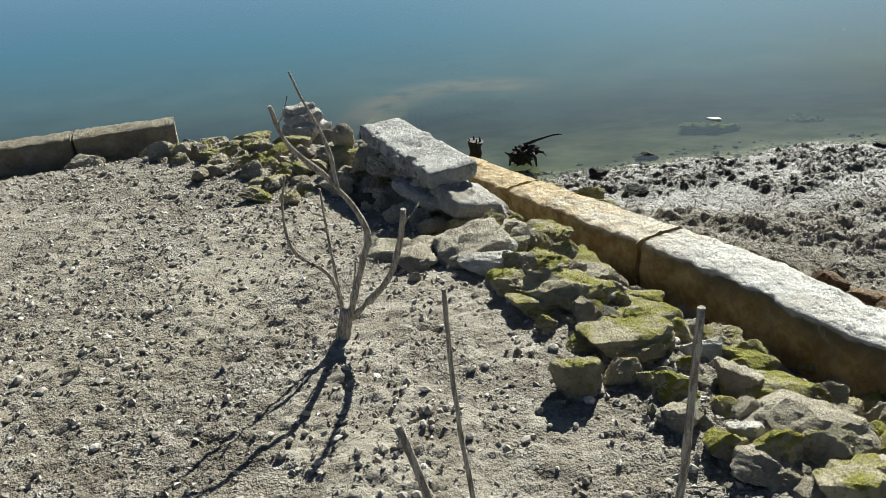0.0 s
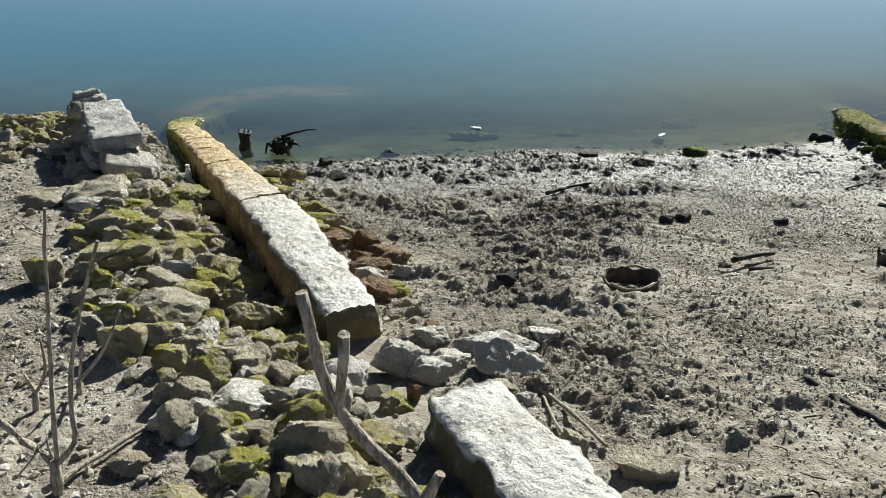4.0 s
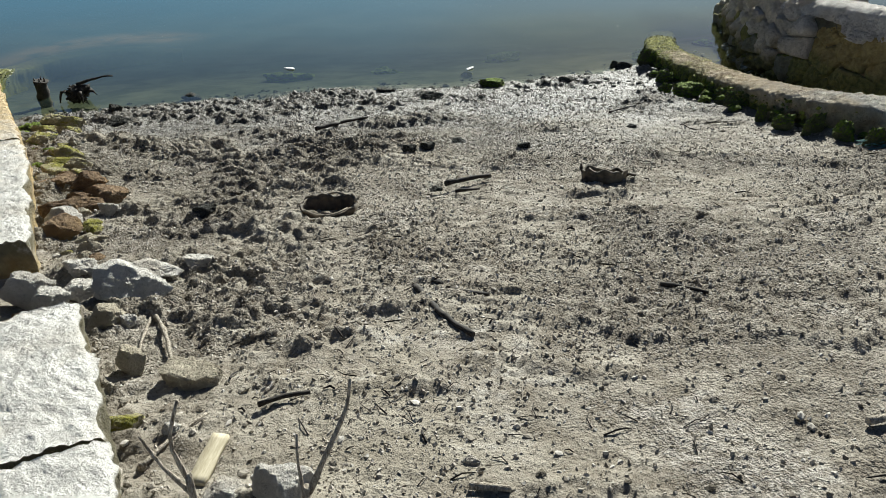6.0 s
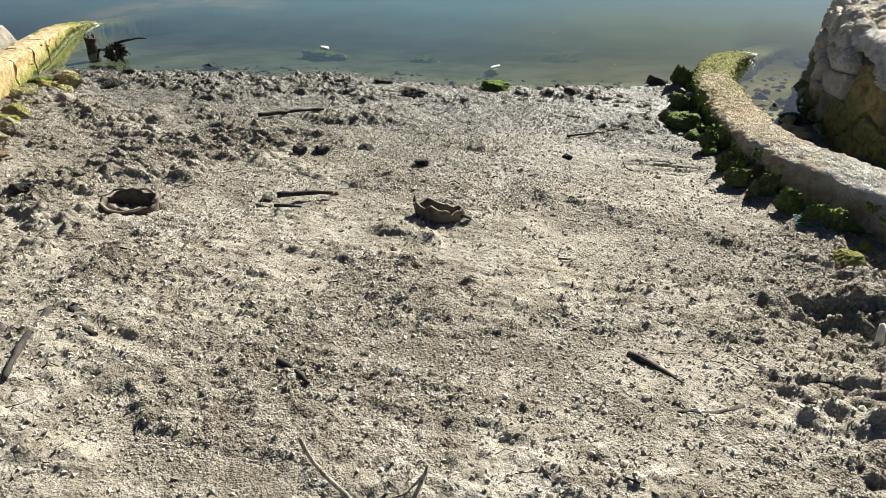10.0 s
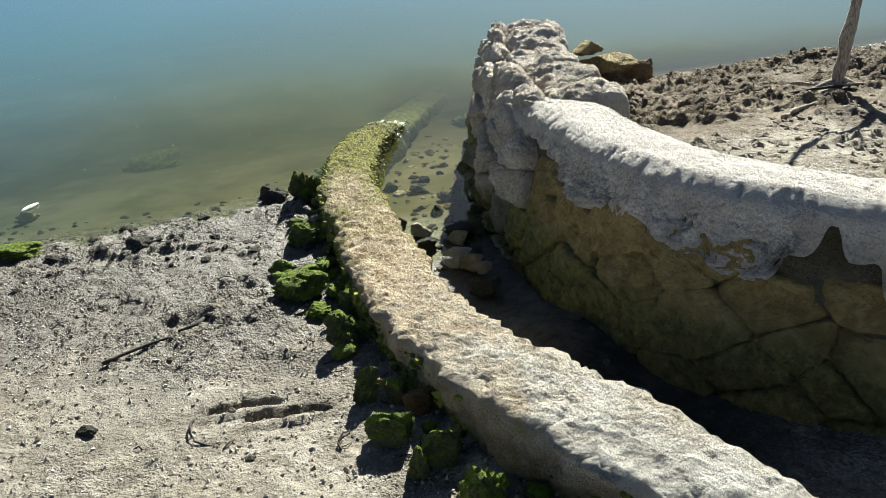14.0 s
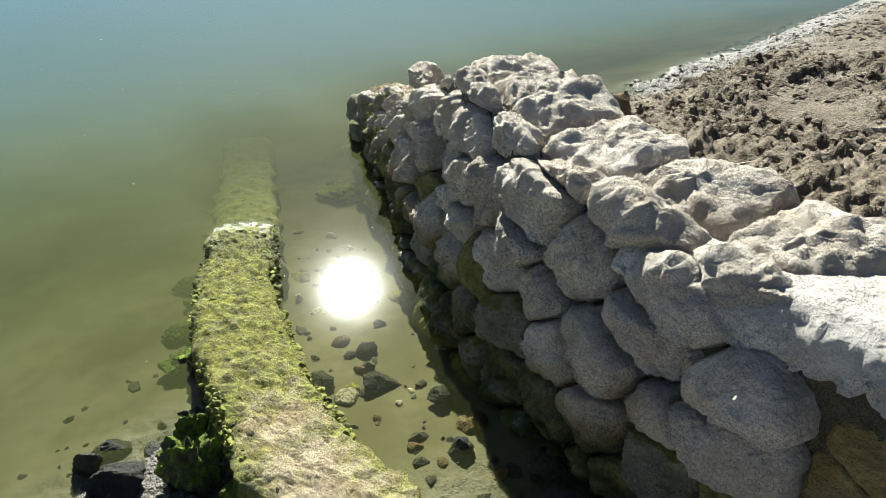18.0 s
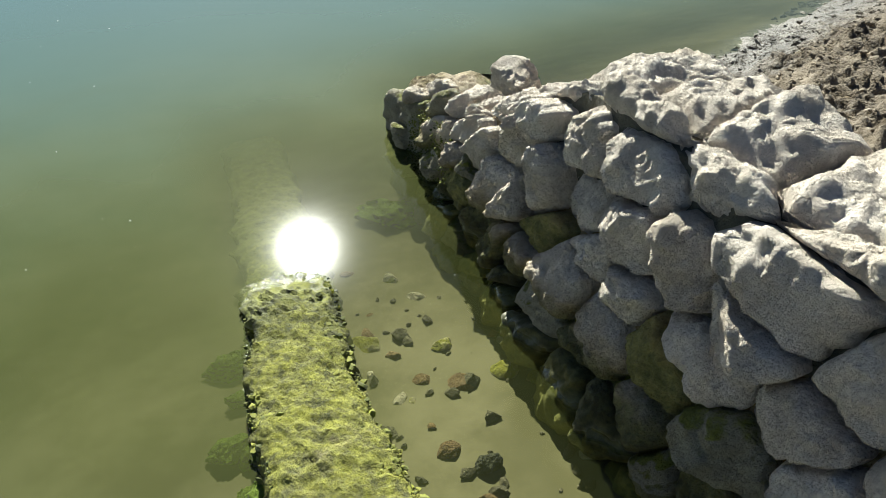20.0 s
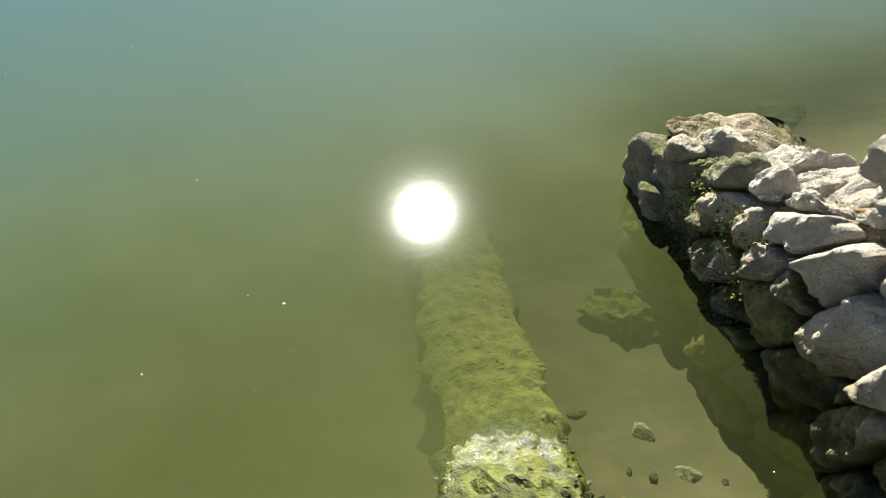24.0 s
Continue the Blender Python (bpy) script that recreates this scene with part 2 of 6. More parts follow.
# ---- materials ----
class Nodes:
    """A node material with short calls."""

    def __init__(self, name):
        self.m = bpy.data.materials.new(name)
        self.m.use_nodes = True
        self.t = self.m.node_tree
        self.b = self.t.nodes["Principled BSDF"]
        self.geo = self.t.nodes.new("ShaderNodeNewGeometry")
        self.tex = self.t.nodes.new("ShaderNodeTexCoord")

    def put(self, socket, v):
        if isinstance(v, bpy.types.NodeSocket):
            self.t.links.new(v, socket)
        else:
            socket.default_value = v if not isinstance(v, tuple) or len(v) != 3 or socket.type != "RGBA" else (*v, 1)

    def noise(self, scale, detail=5, rough=0.6, at=None, warp=0.0):
        n = self.t.nodes.new("ShaderNodeTexNoise")
        self.put(n.inputs["Vector"], at or self.geo.outputs["Position"])
        n.inputs["Scale"].default_value, n.inputs["Detail"].default_value = scale, detail
        n.inputs["Roughness"].default_value, n.inputs["Distortion"].default_value = rough, warp
        return n.outputs["Fac"]

    def cells(self, scale, feature="F1", at=None, out="Distance"):
        n = self.t.nodes.new("ShaderNodeTexVoronoi")
        n.feature = feature
        self.put(n.inputs["Vector"], at or self.geo.outputs["Position"])
        n.inputs["Scale"].default_value = scale
        return n.outputs[out]

    def math(self, op, a, b=0.0, c=0.0, clamp=False):
        n = self.t.nodes.new("ShaderNodeMath")
        n.operation, n.use_clamp = op, clamp
        for s, v in zip(n.inputs, (a, b, c)):
            self.put(s, v)
        return n.outputs[0]

    def step(self, v, a, b, lo=0.0, hi=1.0):
        n = self.t.nodes.new("ShaderNodeMapRange")
        n.interpolation_type = "SMOOTHSTEP"
        for s, q in zip(n.inputs, (v, a, b, lo, hi)):
            self.put(s, q)
        return n.outputs[0]

    def mix(self, f, a, b, how="MIX"):
        n = self.t.nodes.new("ShaderNodeMix")
        n.data_type, n.blend_type = "RGBA", how
        self.put(n.inputs["Factor"], f)
        self.put(n.inputs["A"], a)
        self.put(n.inputs["B"], b)
        return n.outputs["Result"]

    def xyz(self, v):
        n = self.t.nodes.new("ShaderNodeSeparateXYZ")
        self.put(n.inputs[0], v)
        return n.outputs

    def bump(self, height, strength, distance, normal=None):
        n = self.t.nodes.new("ShaderNodeBump")
        n.inputs["Strength"].default_value, n.inputs["Distance"].default_value = strength, distance
        self.put(n.inputs["Height"], height)
        if normal is not None:
            self.put(n.inputs["Normal"], normal)
        return n.outputs[0]

    def done(self, color, rough, normal=None, **more):
        self.put(self.b.inputs["Base Color"], color)
        self.put(self.b.inputs["Roughness"], rough)
        if normal is not None:
            self.put(self.b.inputs["Normal"], normal)
        for k, v in more.items():
            self.put(self.b.inputs[k.replace("_", " ")], v)
        return self.m


def ground_material():
    n = Nodes("mud_and_gravel")
    z = n.xyz(n.geo.outputs["Position"])[2]
    broad, mid, fine = n.noise(0.9, 5), n.noise(7, 6, 0.65), n.noise(70, 4, 0.7)
    grit = n.noise(32, 5, 0.75)
    gx, gy, gz = n.xyz(n.geo.outputs["Position"])
    col = n.mix(n.step(mid, 0.34, 0.66), (0.19, 0.16, 0.12), (0.37, 0.335, 0.275))
    col = n.mix(n.step(broad, 0.42, 0.66, 0.0, 0.5), col, (0.31, 0.275, 0.21))
    salt = n.math("ADD", n.noise(2.6, 6, 0.7, warp=0.6), n.math("MULTIPLY", n.step(gx, 6.95, 7.4, 0.0, 0.08), n.step(gy, 6.0, 4.9)))
    col = n.mix(n.math("MULTIPLY", n.step(salt, 0.53, 0.64), n.step(grit, 0.38, 0.58, 0.0, 0.8)), col, (0.50, 0.465, 0.41))
    pebble = n.cells(85)
    grains = n.math("ADD", n.cells(170), n.math("MULTIPLY", n.cells(75), 1.6))
    gravel = n.step(n.noise(1.3, 4, 0.6), 0.40, 0.58)
    col = n.mix(n.math("MULTIPLY", gravel, n.step(n.cells(110, out="Color"), 0.25, 0.75, 0.0, 0.65)), col, n.mix(1.0, col, (0.42, 0.39, 0.35), "MULTIPLY"))
    # dark specks where the noise, and with it the bump, runs low
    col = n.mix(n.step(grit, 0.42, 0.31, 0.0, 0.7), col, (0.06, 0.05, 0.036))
    col = n.mix(n.step(fine, 0.58, 0.70, 0.0, 0.5), col, (0.56, 0.52, 0.46))
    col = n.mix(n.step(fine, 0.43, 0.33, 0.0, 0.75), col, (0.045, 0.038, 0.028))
    damp = n.math("MULTIPLY", n.step(gx, 4.6, 2.2), n.math("MULTIPLY", n.step(gy, 1.0, 2.4), n.step(n.math("SUBTRACT", gx, n.math("MULTIPLY", n.math("SUBTRACT", 5.7, gy), 0.57)), 0.0, 0.2)))
    damp = n.math("MULTIPLY", damp, n.step(n.noise(2.1, 5, 0.65), 0.36, 0.56))
    col = n.mix(damp, col, n.mix(1.0, col, (0.86, 0.85, 0.83), "MULTIPLY"))      # mud that has not dried beside the first wall
    soil = n.math("MULTIPLY", n.step(gx, 7.0, 7.25), n.step(n.math("ADD", gy, n.math("MULTIPLY", n.noise(2.4, 4, 0.6), 1.2)), 5.9, 6.5))
    col = n.mix(soil, col, n.mix(1.0, col, (0.66, 0.60, 0.53), "MULTIPLY"))      # brown soil on the bank
    # wet towards the water, and the bed under it
    wet = n.step(n.math("ADD", z, n.math("MULTIPLY", n.math("SUBTRACT", n.noise(3.5, 5), 0.5), 0.12)), 0.19, 0.05)
    col = n.mix(wet, col, n.mix(1.0, col, (0.46, 0.46, 0.46), "MULTIPLY"))
    # channel floor between the walls taken down to near black
    mud = n.math("MULTIPLY", n.math("MULTIPLY", n.step(gx, 6.3, 6.6), n.step(gx, 7.35, 7.0)), n.math("MULTIPLY", n.step(gy, 3.4, 4.0), n.step(gy, 6.4, 5.6)))
    col = n.mix(mud, col, n.mix(n.step(n.noise(11, 5, 0.7), 0.35, 0.65), (0.022, 0.02, 0.015), (0.075, 0.066, 0.048)))
    silt = n.mix(n.step(n.noise(2.2, 6, 0.65), 0.35, 0.65), n.mix(n.step(gx, 3.5, 5.8), (0.07, 0.082, 0.066), (0.115, 0.105, 0.065)), n.mix(n.step(gx, 3.5, 5.8), (0.13, 0.14, 0.115), (0.19, 0.17, 0.115)))
    # greener with depth: the water's scattered light painted onto the bed
    silt = n.mix(n.step(z, -0.2, -0.6), silt, (0.09, 0.105, 0.05))
    silt = n.mix(n.step(z, -0.5, -1.6), silt, (0.05, 0.085, 0.06))
    col = n.mix(n.step(z, -0.005, -0.05), col, silt)
    dry = n.step(z, -0.05, 0.01)
    bump = n.bump(n.math("MULTIPLY", n.math("ADD", grit, n.math("MULTIPLY", n.noise(14, 5, 0.7), 0.8)), dry), 1.0, 0.018)
    bump = n.bump(n.math("MULTIPLY", n.math("SUBTRACT", fine, n.math("MULTIPLY", pebble, 0.3)), dry), 1.0, 0.003, bump)
    bump = n.bump(n.math("MULTIPLY", n.math("MULTIPLY", grains, -1.0), n.math("MULTIPLY", dry, n.math("ADD", 0.1, n.math("MULTIPLY", gravel, 0.9)))), 1.0, 0.0055, bump)
    return n.done(col, n.math("SUBTRACT", 0.95, n.math("MULTIPLY", wet, n.math("MULTIPLY", dry, 0.40))), bump, Specular_IOR_Level=n.math("MULTIPLY", dry, 0.5))


def water_material():
    n = Nodes("clear_shallow_water")
    t = n.t
    pos = n.geo.outputs["Position"]
    rip = n.math("ADD", n.math("MULTIPLY", n.noise(1.1, 3, 0.5), 1.0), n.math("MULTIPLY", n.noise(7, 2, 0.5, warp=0.8), 0.10))
    bump = n.bump(rip, 0.05, 0.02)
    gloss = t.nodes.new("ShaderNodeBsdfGlossy")
    gloss.inputs["Roughness"].default_value, gloss.inputs["Anisotropy"].default_value = 0.049, 0.27
    across = t.nodes.new("ShaderNodeCombineXYZ")      # ripples run towards the sun
    across.inputs[0].default_value, across.inputs[1].default_value = math.sin(radians(SUN_AZ)), math.cos(radians(SUN_AZ))
    t.links.new(across.outputs[0], gloss.inputs["Tangent"])
    clear = t.nodes.new("ShaderNodeBsdfTransparent")
    clear.inputs["Color"].default_value = (0.88, 0.90, 0.76, 1)
    lay = t.nodes.new("ShaderNodeLayerWeight")
    lay.inputs["Blend"].default_value = 0.5
    for node in (gloss, lay):
        t.links.new(bump, node.inputs["Normal"])
    share = n.math("ADD", 0.02, n.math("MULTIPLY", 0.98, n.math("POWER", lay.outputs["Facing"], 5.0)))
    px, py, pz = n.xyz(pos)
    depth = n.math("SUBTRACT", n.math("SUBTRACT", py, 6.0), n.math("MULTIPLY", n.math("ADD", n.step(px, 6.8, 7.6, 0.0, 1.6), n.step(px, 5.95, 6.35, 0.0, 1.1)), n.step(py, 10.0, 7.6)))
    depth = n.math("ADD", depth, n.math("MULTIPLY", n.math("SUBTRACT", n.noise(0.8, 4, 0.6, warp=0.8), 0.5), 1.2))
    shift = n.step(px, 3.0, 6.0, 0.0, 2.4)
    murk_sky = t.nodes.new("ShaderNodeBsdfDiffuse")
    olive = n.math("MULTIPLY", n.step(px, 3.0, 5.5), n.step(py, 11.5, 8.5))      # green silt in the shallows by the walls; elsewhere the colour holds reflected sky
    shade = n.mix(n.step(n.noise(1.4, 4, 0.6), 0.3, 0.7), n.mix(olive, (0.06, 0.095, 0.08), (0.075, 0.088, 0.026)), n.mix(olive, (0.08, 0.115, 0.095), (0.095, 0.105, 0.036)))
    # paler far out: reflected sky brightness put into the colour, more towards the sun
    shade = n.mix(n.math("MULTIPLY", n.step(depth, 1.5, 4.5), n.step(px, 3.0, 5.5, 0.0, 0.8)), shade, (0.090, 0.140, 0.112))
    shade = n.mix(n.step(n.math("SUBTRACT", depth, shift), 0.8, 7.0), shade, n.mix(n.step(px, -2.0, 4.5), (0.040, 0.140, 0.162), (0.075, 0.165, 0.165)))
    qx, qy = n.math("SUBTRACT", px, 0.25), n.math("SUBTRACT", py, 7.65)
    ring = n.math("ABSOLUTE", n.math("SUBTRACT", n.math("SQRT", n.math("ADD", n.math("MULTIPLY", qx, qx), n.math("MULTIPLY", qy, qy))), 0.98))
    drowned_tint = n.math("MULTIPLY", n.step(ring, 0.5, 0.0, 0.0, 0.6), n.math("MULTIPLY", n.step(n.math("SUBTRACT", qy, qx), -0.3, 0.5), n.step(n.noise(3, 4, 0.6), 0.25, 0.6)))
    shade = n.mix(drowned_tint, shade, (0.21, 0.19, 0.13))      # pale tint in the water colour, where the first wall's drowned end shows
    n.put(murk_sky.inputs["Color"], shade)
    body = t.nodes.new("ShaderNodeMixShader")
    n.put(body.inputs[0], n.step(depth, -0.6, 3.2, 0.08, 0.90))
    t.links.new(clear.outputs[0], body.inputs[1])
    t.links.new(murk_sky.outputs[0], body.inputs[2])
    both = t.nodes.new("ShaderNodeMixShader")
    t.links.new(share, both.inputs[0])
    t.links.new(body.outputs[0], both.inputs[1])
    t.links.new(gloss.outputs[0], both.inputs[2])
    t.links.new(both.outputs[0], t.nodes["Material Output"].inputs[0])
    return n.m


def stone_material(name, dark, light, moss=0.0, moss_color=(0.16, 0.19, 0.02), pits=0.6, stain=(0.30, 0.19, 0.07), stains=0.0, sea=None, speck=0.45, growth=((0.07, 0.085, 0.008), (0.34, 0.36, 0.045)), algae=0.0, relief=0.07, grain=0.007, rust=((0.38, 0.24, 0.08), (0.66, 0.50, 0.25))):
    """Weathered limestone: mottled, pitted, with moss on top faces; sea: growth that rises from the waterline; algae:
    stained sides with shade painted in.
    """
    n = Nodes(name)
    where = n.geo.outputs["Position"]
    z = n.xyz(where)[2]
    mid, fine = n.noise(9, 6, 0.65), n.noise(60, 5, 0.7)
    info = n.t.nodes.new("ShaderNodeObjectInfo")
    f = n.math("ADD", n.step(mid, 0.28, 0.72), n.math("MULTIPLY", n.math("SUBTRACT", info.outputs["Random"], 0.5), 0.5), clamp=True)
    col = n.mix(f, dark, light)
    col = n.mix(n.step(fine, 0.52, 0.7, 0.0, speck), col, tuple(c * 0.45 for c in dark))
    if stains:
        col = n.mix(n.math("MULTIPLY", n.step(n.noise(3.2, 6, 0.6, warp=0.5), 0.5, 0.62), stains), col, stain)
    if moss:
        up = n.step(n.xyz(n.geo.outputs["Normal"])[2], 0.05, 0.75)
        m = n.math("ADD", n.math("MULTIPLY", n.noise(5, 6, 0.7), 0.75), n.math("MULTIPLY", up, 0.28))
        m = n.step(m, 0.86 - 0.42 * moss, 0.98 - 0.42 * moss)
        col = n.mix(m, col, n.mix(n.noise(40, 4), tuple(c * 0.45 for c in moss_color), tuple(c * 1.7 for c in moss_color)))
    # side faces: ochre algae, with the sides' shade darkened into the same colour
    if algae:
        shaded_flank = n.math("MULTIPLY", n.step(n.math("ABSOLUTE", n.xyz(n.geo.outputs["Normal"])[2]), 0.6, 0.3), n.step(n.noise(5, 6, 0.7), 0.22, 0.46, 0.0, algae))
        col = n.mix(shaded_flank, col, n.mix(n.noise(22, 5), (0.045, 0.039, 0.012), (0.15, 0.122, 0.042)))
    if sea:
        zz = n.math("ADD", z, n.math("MULTIPLY", n.math("SUBTRACT", n.noise(6, 5, 0.65), 0.5), 0.22))
        col = n.mix(n.step(zz, sea[0] + 0.08, sea[0] - 0.1, 0.0, 0.85), col, n.mix(n.step(n.noise(14, 5), 0.35, 0.65), *rust))
        col = n.mix(n.step(zz, sea[1] + 0.05, sea[1] - 0.05, 0.0, 0.9), col, n.mix(n.step(n.noise(30, 5, 0.7), 0.3, 0.7), *growth))
        col = n.mix(n.step(zz, 0.0, -0.08, 0.0, 0.7), col, (0.14, 0.14, 0.04))
        soaked = n.step(n.math("ADD", z, n.math("MULTIPLY", n.math("SUBTRACT", n.noise(11, 4), 0.5), 0.06)), 0.10, 0.045)
        col = n.mix(n.math("MULTIPLY", soaked, n.step(z, -0.05, 0.0)), col, n.mix(1.0, col, (0.42, 0.44, 0.40), "MULTIPLY"))
    pit = n.math("ADD", n.step(n.cells(34), 0.0, 0.35), n.math("MULTIPLY", n.step(n.cells(90), 0.0, 0.4), n.step(n.noise(7, 4), 0.42, 0.6, 0.0, 0.6)))
    knob = n.noise(26, 5, 0.75, warp=0.4)
    b = n.bump(n.math("ADD", n.math("MULTIPLY", mid, 0.7), n.math("ADD", n.math("MULTIPLY", fine, 0.35), n.math("ADD", n.math("MULTIPLY", knob, 0.9), n.math("MULTIPLY", pit, 0.25 * pits)))), 1.0, relief)
    if sea:      # a film of water fills the pits at the waterline
        b = n.bump(n.math("MULTIPLY", n.math("ADD", n.math("MULTIPLY", mid, 0.7), n.math("ADD", n.math("MULTIPLY", fine, 0.35), n.math("ADD", n.math("MULTIPLY", knob, 0.9), n.math("MULTIPLY", pit, 0.25 * pits)))), n.step(z, 0.03, 0.08, 0.12, 1.0)), 1.0, relief)
    gloss = n.step(n.math("ADD", z, n.math("MULTIPLY", n.math("SUBTRACT", n.noise(9, 4), 0.5), 0.08)), 0.03, 0.008, 0.92, 0.2) if sea else 0.92
    gloss = n.math("MAXIMUM", gloss, n.step(z, 0.0, -0.015, 0.0, 0.92))
    return n.done(col, gloss, n.bump(n.math("MULTIPLY", n.noise(150, 4, 0.75), n.step(z, 0.03, 0.08, 0.15, 1.0)) if sea else n.noise(150, 4, 0.75), 0.9, grain, b))


def plain_material(name, a, b, rough=0.8, scale=20, bump=0.006, stretch=None):
    n = Nodes(name)
    at = n.tex.outputs["Object"]
    if stretch:
        mp = n.t.nodes.new("ShaderNodeMapping")
        mp.inputs["Scale"].default_value = stretch
        n.t.links.new(at, mp.inputs[0])
        at = mp.outputs[0]
    f = n.noise(scale, 5, 0.65, at=at)
    return n.done(n.mix(n.step(f, 0.3, 0.7), a, b), rough, n.bump(f, 0.8, bump))


GROUND = ground_material()
WATER = water_material()
PALE = stone_material("pale_limestone", (0.55, 0.51, 0.45), (0.84, 0.80, 0.73), stains=0.2)
GREY = stone_material("grey_weathered_limestone", (0.35, 0.30, 0.215), (0.62, 0.55, 0.42), moss=0.38, moss_color=(0.20, 0.20, 0.03))
MOSSY = stone_material("mossy_limestone", (0.33, 0.28, 0.175), (0.58, 0.51, 0.34), moss=0.66, moss_color=(0.26, 0.245, 0.028))
GREEN = stone_material("algae_covered_stone", (0.07, 0.08, 0.03), (0.14, 0.15, 0.06), moss=1.0, moss_color=(0.15, 0.22, 0.012))
RUSTY = stone_material("rust_brown_stone", (0.17, 0.10, 0.05), (0.33, 0.22, 0.12), stains=0.6)
DARK_WET = stone_material("dark_wet_stone", (0.030, 0.030, 0.024), (0.075, 0.072, 0.055), moss=0.15)
WALL_MOSS = stone_material("moss_grown_wall_stone", (0.26, 0.235, 0.16), (0.48, 0.44, 0.32), moss=0.65, moss_color=(0.17, 0.175, 0.025))
MUDSTONE = stone_material("mud_brown_pebbles", (0.09, 0.075, 0.052), (0.21, 0.18, 0.125))
GREY_MOSS = stone_material("grey_mossy_rubble", (0.24, 0.22, 0.16), (0.46, 0.43, 0.34), moss=0.4)
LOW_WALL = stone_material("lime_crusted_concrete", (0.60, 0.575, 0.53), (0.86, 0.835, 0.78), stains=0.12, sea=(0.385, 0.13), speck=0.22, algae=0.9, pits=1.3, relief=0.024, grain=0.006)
RUBBLE = stone_material("white_grey_rubble", (0.56, 0.485, 0.40), (0.88, 0.79, 0.685), stains=0.25, stain=(0.42, 0.31, 0.19), sea=(0.22, 0.18), pits=1.1, speck=0.16, relief=0.06, grain=0.008, growth=((0.06, 0.064, 0.022), (0.24, 0.235, 0.08)))
SLAB = stone_material("grey_crumbling_concrete", (0.33, 0.32, 0.30), (0.68, 0.655, 0.61), pits=1.2, relief=0.045)
OCHRE_ROCK = stone_material("ochre_bank_rock", (0.27, 0.20, 0.085), (0.62, 0.50, 0.25), stains=0.15)
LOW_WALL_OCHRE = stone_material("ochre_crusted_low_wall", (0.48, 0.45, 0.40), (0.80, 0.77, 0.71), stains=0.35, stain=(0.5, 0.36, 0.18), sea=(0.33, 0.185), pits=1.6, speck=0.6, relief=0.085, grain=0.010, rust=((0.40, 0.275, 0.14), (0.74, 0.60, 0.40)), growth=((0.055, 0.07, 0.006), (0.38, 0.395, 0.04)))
BLOCK_WALL = stone_material("tan_block_wall", (0.24, 0.20, 0.135), (0.46, 0.41, 0.31), stains=0.3)
OCHRE_FACE = stone_material("ochre_wall_stone", (0.27, 0.205, 0.08), (0.47, 0.365, 0.17), sea=(0.58, 0.34), rust=((0.25, 0.185, 0.06), (0.44, 0.34, 0.14)), growth=((0.11, 0.115, 0.03), (0.33, 0.30, 0.09)), stains=0.5, stain=(0.34, 0.22, 0.07), relief=0.04, grain=0.005)
CRUST = stone_material("rough_white_lime_crust", (0.60, 0.555, 0.51), (0.88, 0.83, 0.775), pits=1.3, speck=0.16, relief=0.05, grain=0.007)
CORE = stone_material("dark_mortar", (0.10, 0.09, 0.06), (0.20, 0.18, 0.12), sea=(0.4, 0.18))
DRIFT = plain_material("dark_wet_driftwood", (0.010, 0.008, 0.006), (0.045, 0.036, 0.027), 0.85, 30, 0.006)


def bark_material():
    n = Nodes("bleached_dead_wood")
    mp = n.t.nodes.new("ShaderNodeMapping")
    mp.inputs["Scale"].default_value = (1, 1, 0.16)
    n.t.links.new(n.geo.outputs["Position"], mp.inputs[0])
    streak, knots, fine = n.noise(130, 4, 0.7, at=mp.outputs[0]), n.noise(14, 5, 0.65), n.noise(220, 3)
    col = n.mix(n.step(streak, 0.38, 0.60), (0.19, 0.155, 0.115), (0.47, 0.415, 0.335))
    col = n.mix(n.step(knots, 0.54, 0.68, 0.0, 0.45), col, (0.13, 0.10, 0.07))
    col = n.mix(n.step(fine, 0.55, 0.7, 0.0, 0.5), col, (0.62, 0.57, 0.49))
    return n.done(col, 0.9, n.bump(n.math("ADD", streak, n.math("MULTIPLY", fine, 0.3)), 1.0, 0.008))


TWIG = bark_material()

# ---- ground and water ----


def graded(cuts, far):
    """Stretches of even steps (from, step), the last entry the end, then ever wider steps on both sides."""
    mid = np.concatenate([np.arange(a, b - s * 0.5, s) for (a, s), (b, _) in zip(cuts, cuts[1:])])
    up, s = [mid[-1]], cuts[-1][1]
    down = [mid[0]]
    while up[-1] < far:
        s *= 1.3
        up.append(up[-1] + s)
        down.append(down[-1] - s)
    return np.concatenate([down[:0:-1], mid, up[1:]])


gx = graded([(-2.7, 0.016), (1.6, 0.0105), (7.1, 0.0155), (9.4, 0.0155)], 3000)
gy = graded([(0.2, 0.0105), (4.2, 0.013), (6.3, 0.018), (8.2, 0.018)], 3000)
GX, GY = np.meshgrid(gx, gy)
GZ = ground_height(GX, GY)
ground = new("ground", mesh_from("ground", np.stack([GX, GY, GZ], -1).reshape(-1, 3), grid_quads(len(gx), len(gy))))
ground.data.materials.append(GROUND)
tagged(ground, "pale cracked mud and gravel shore sloping under the water", "ground", kind="structure")

wx, wy = spaced(-4, 12, 0.5, 3000, 1.5), spaced(2, 14, 0.5, 3000, 1.5)
wy = wy[wy > 3.4]
WX, WY = np.meshgrid(wx, wy)
water = new("water", mesh_from("water", np.stack([WX, WY, 0 * WX], -1).reshape(-1, 3), grid_quads(len(wx), len(wy))))
water.data.materials.append(WATER)
tagged(water, "calm clear shallow water over green silt", "water", kind="structure")


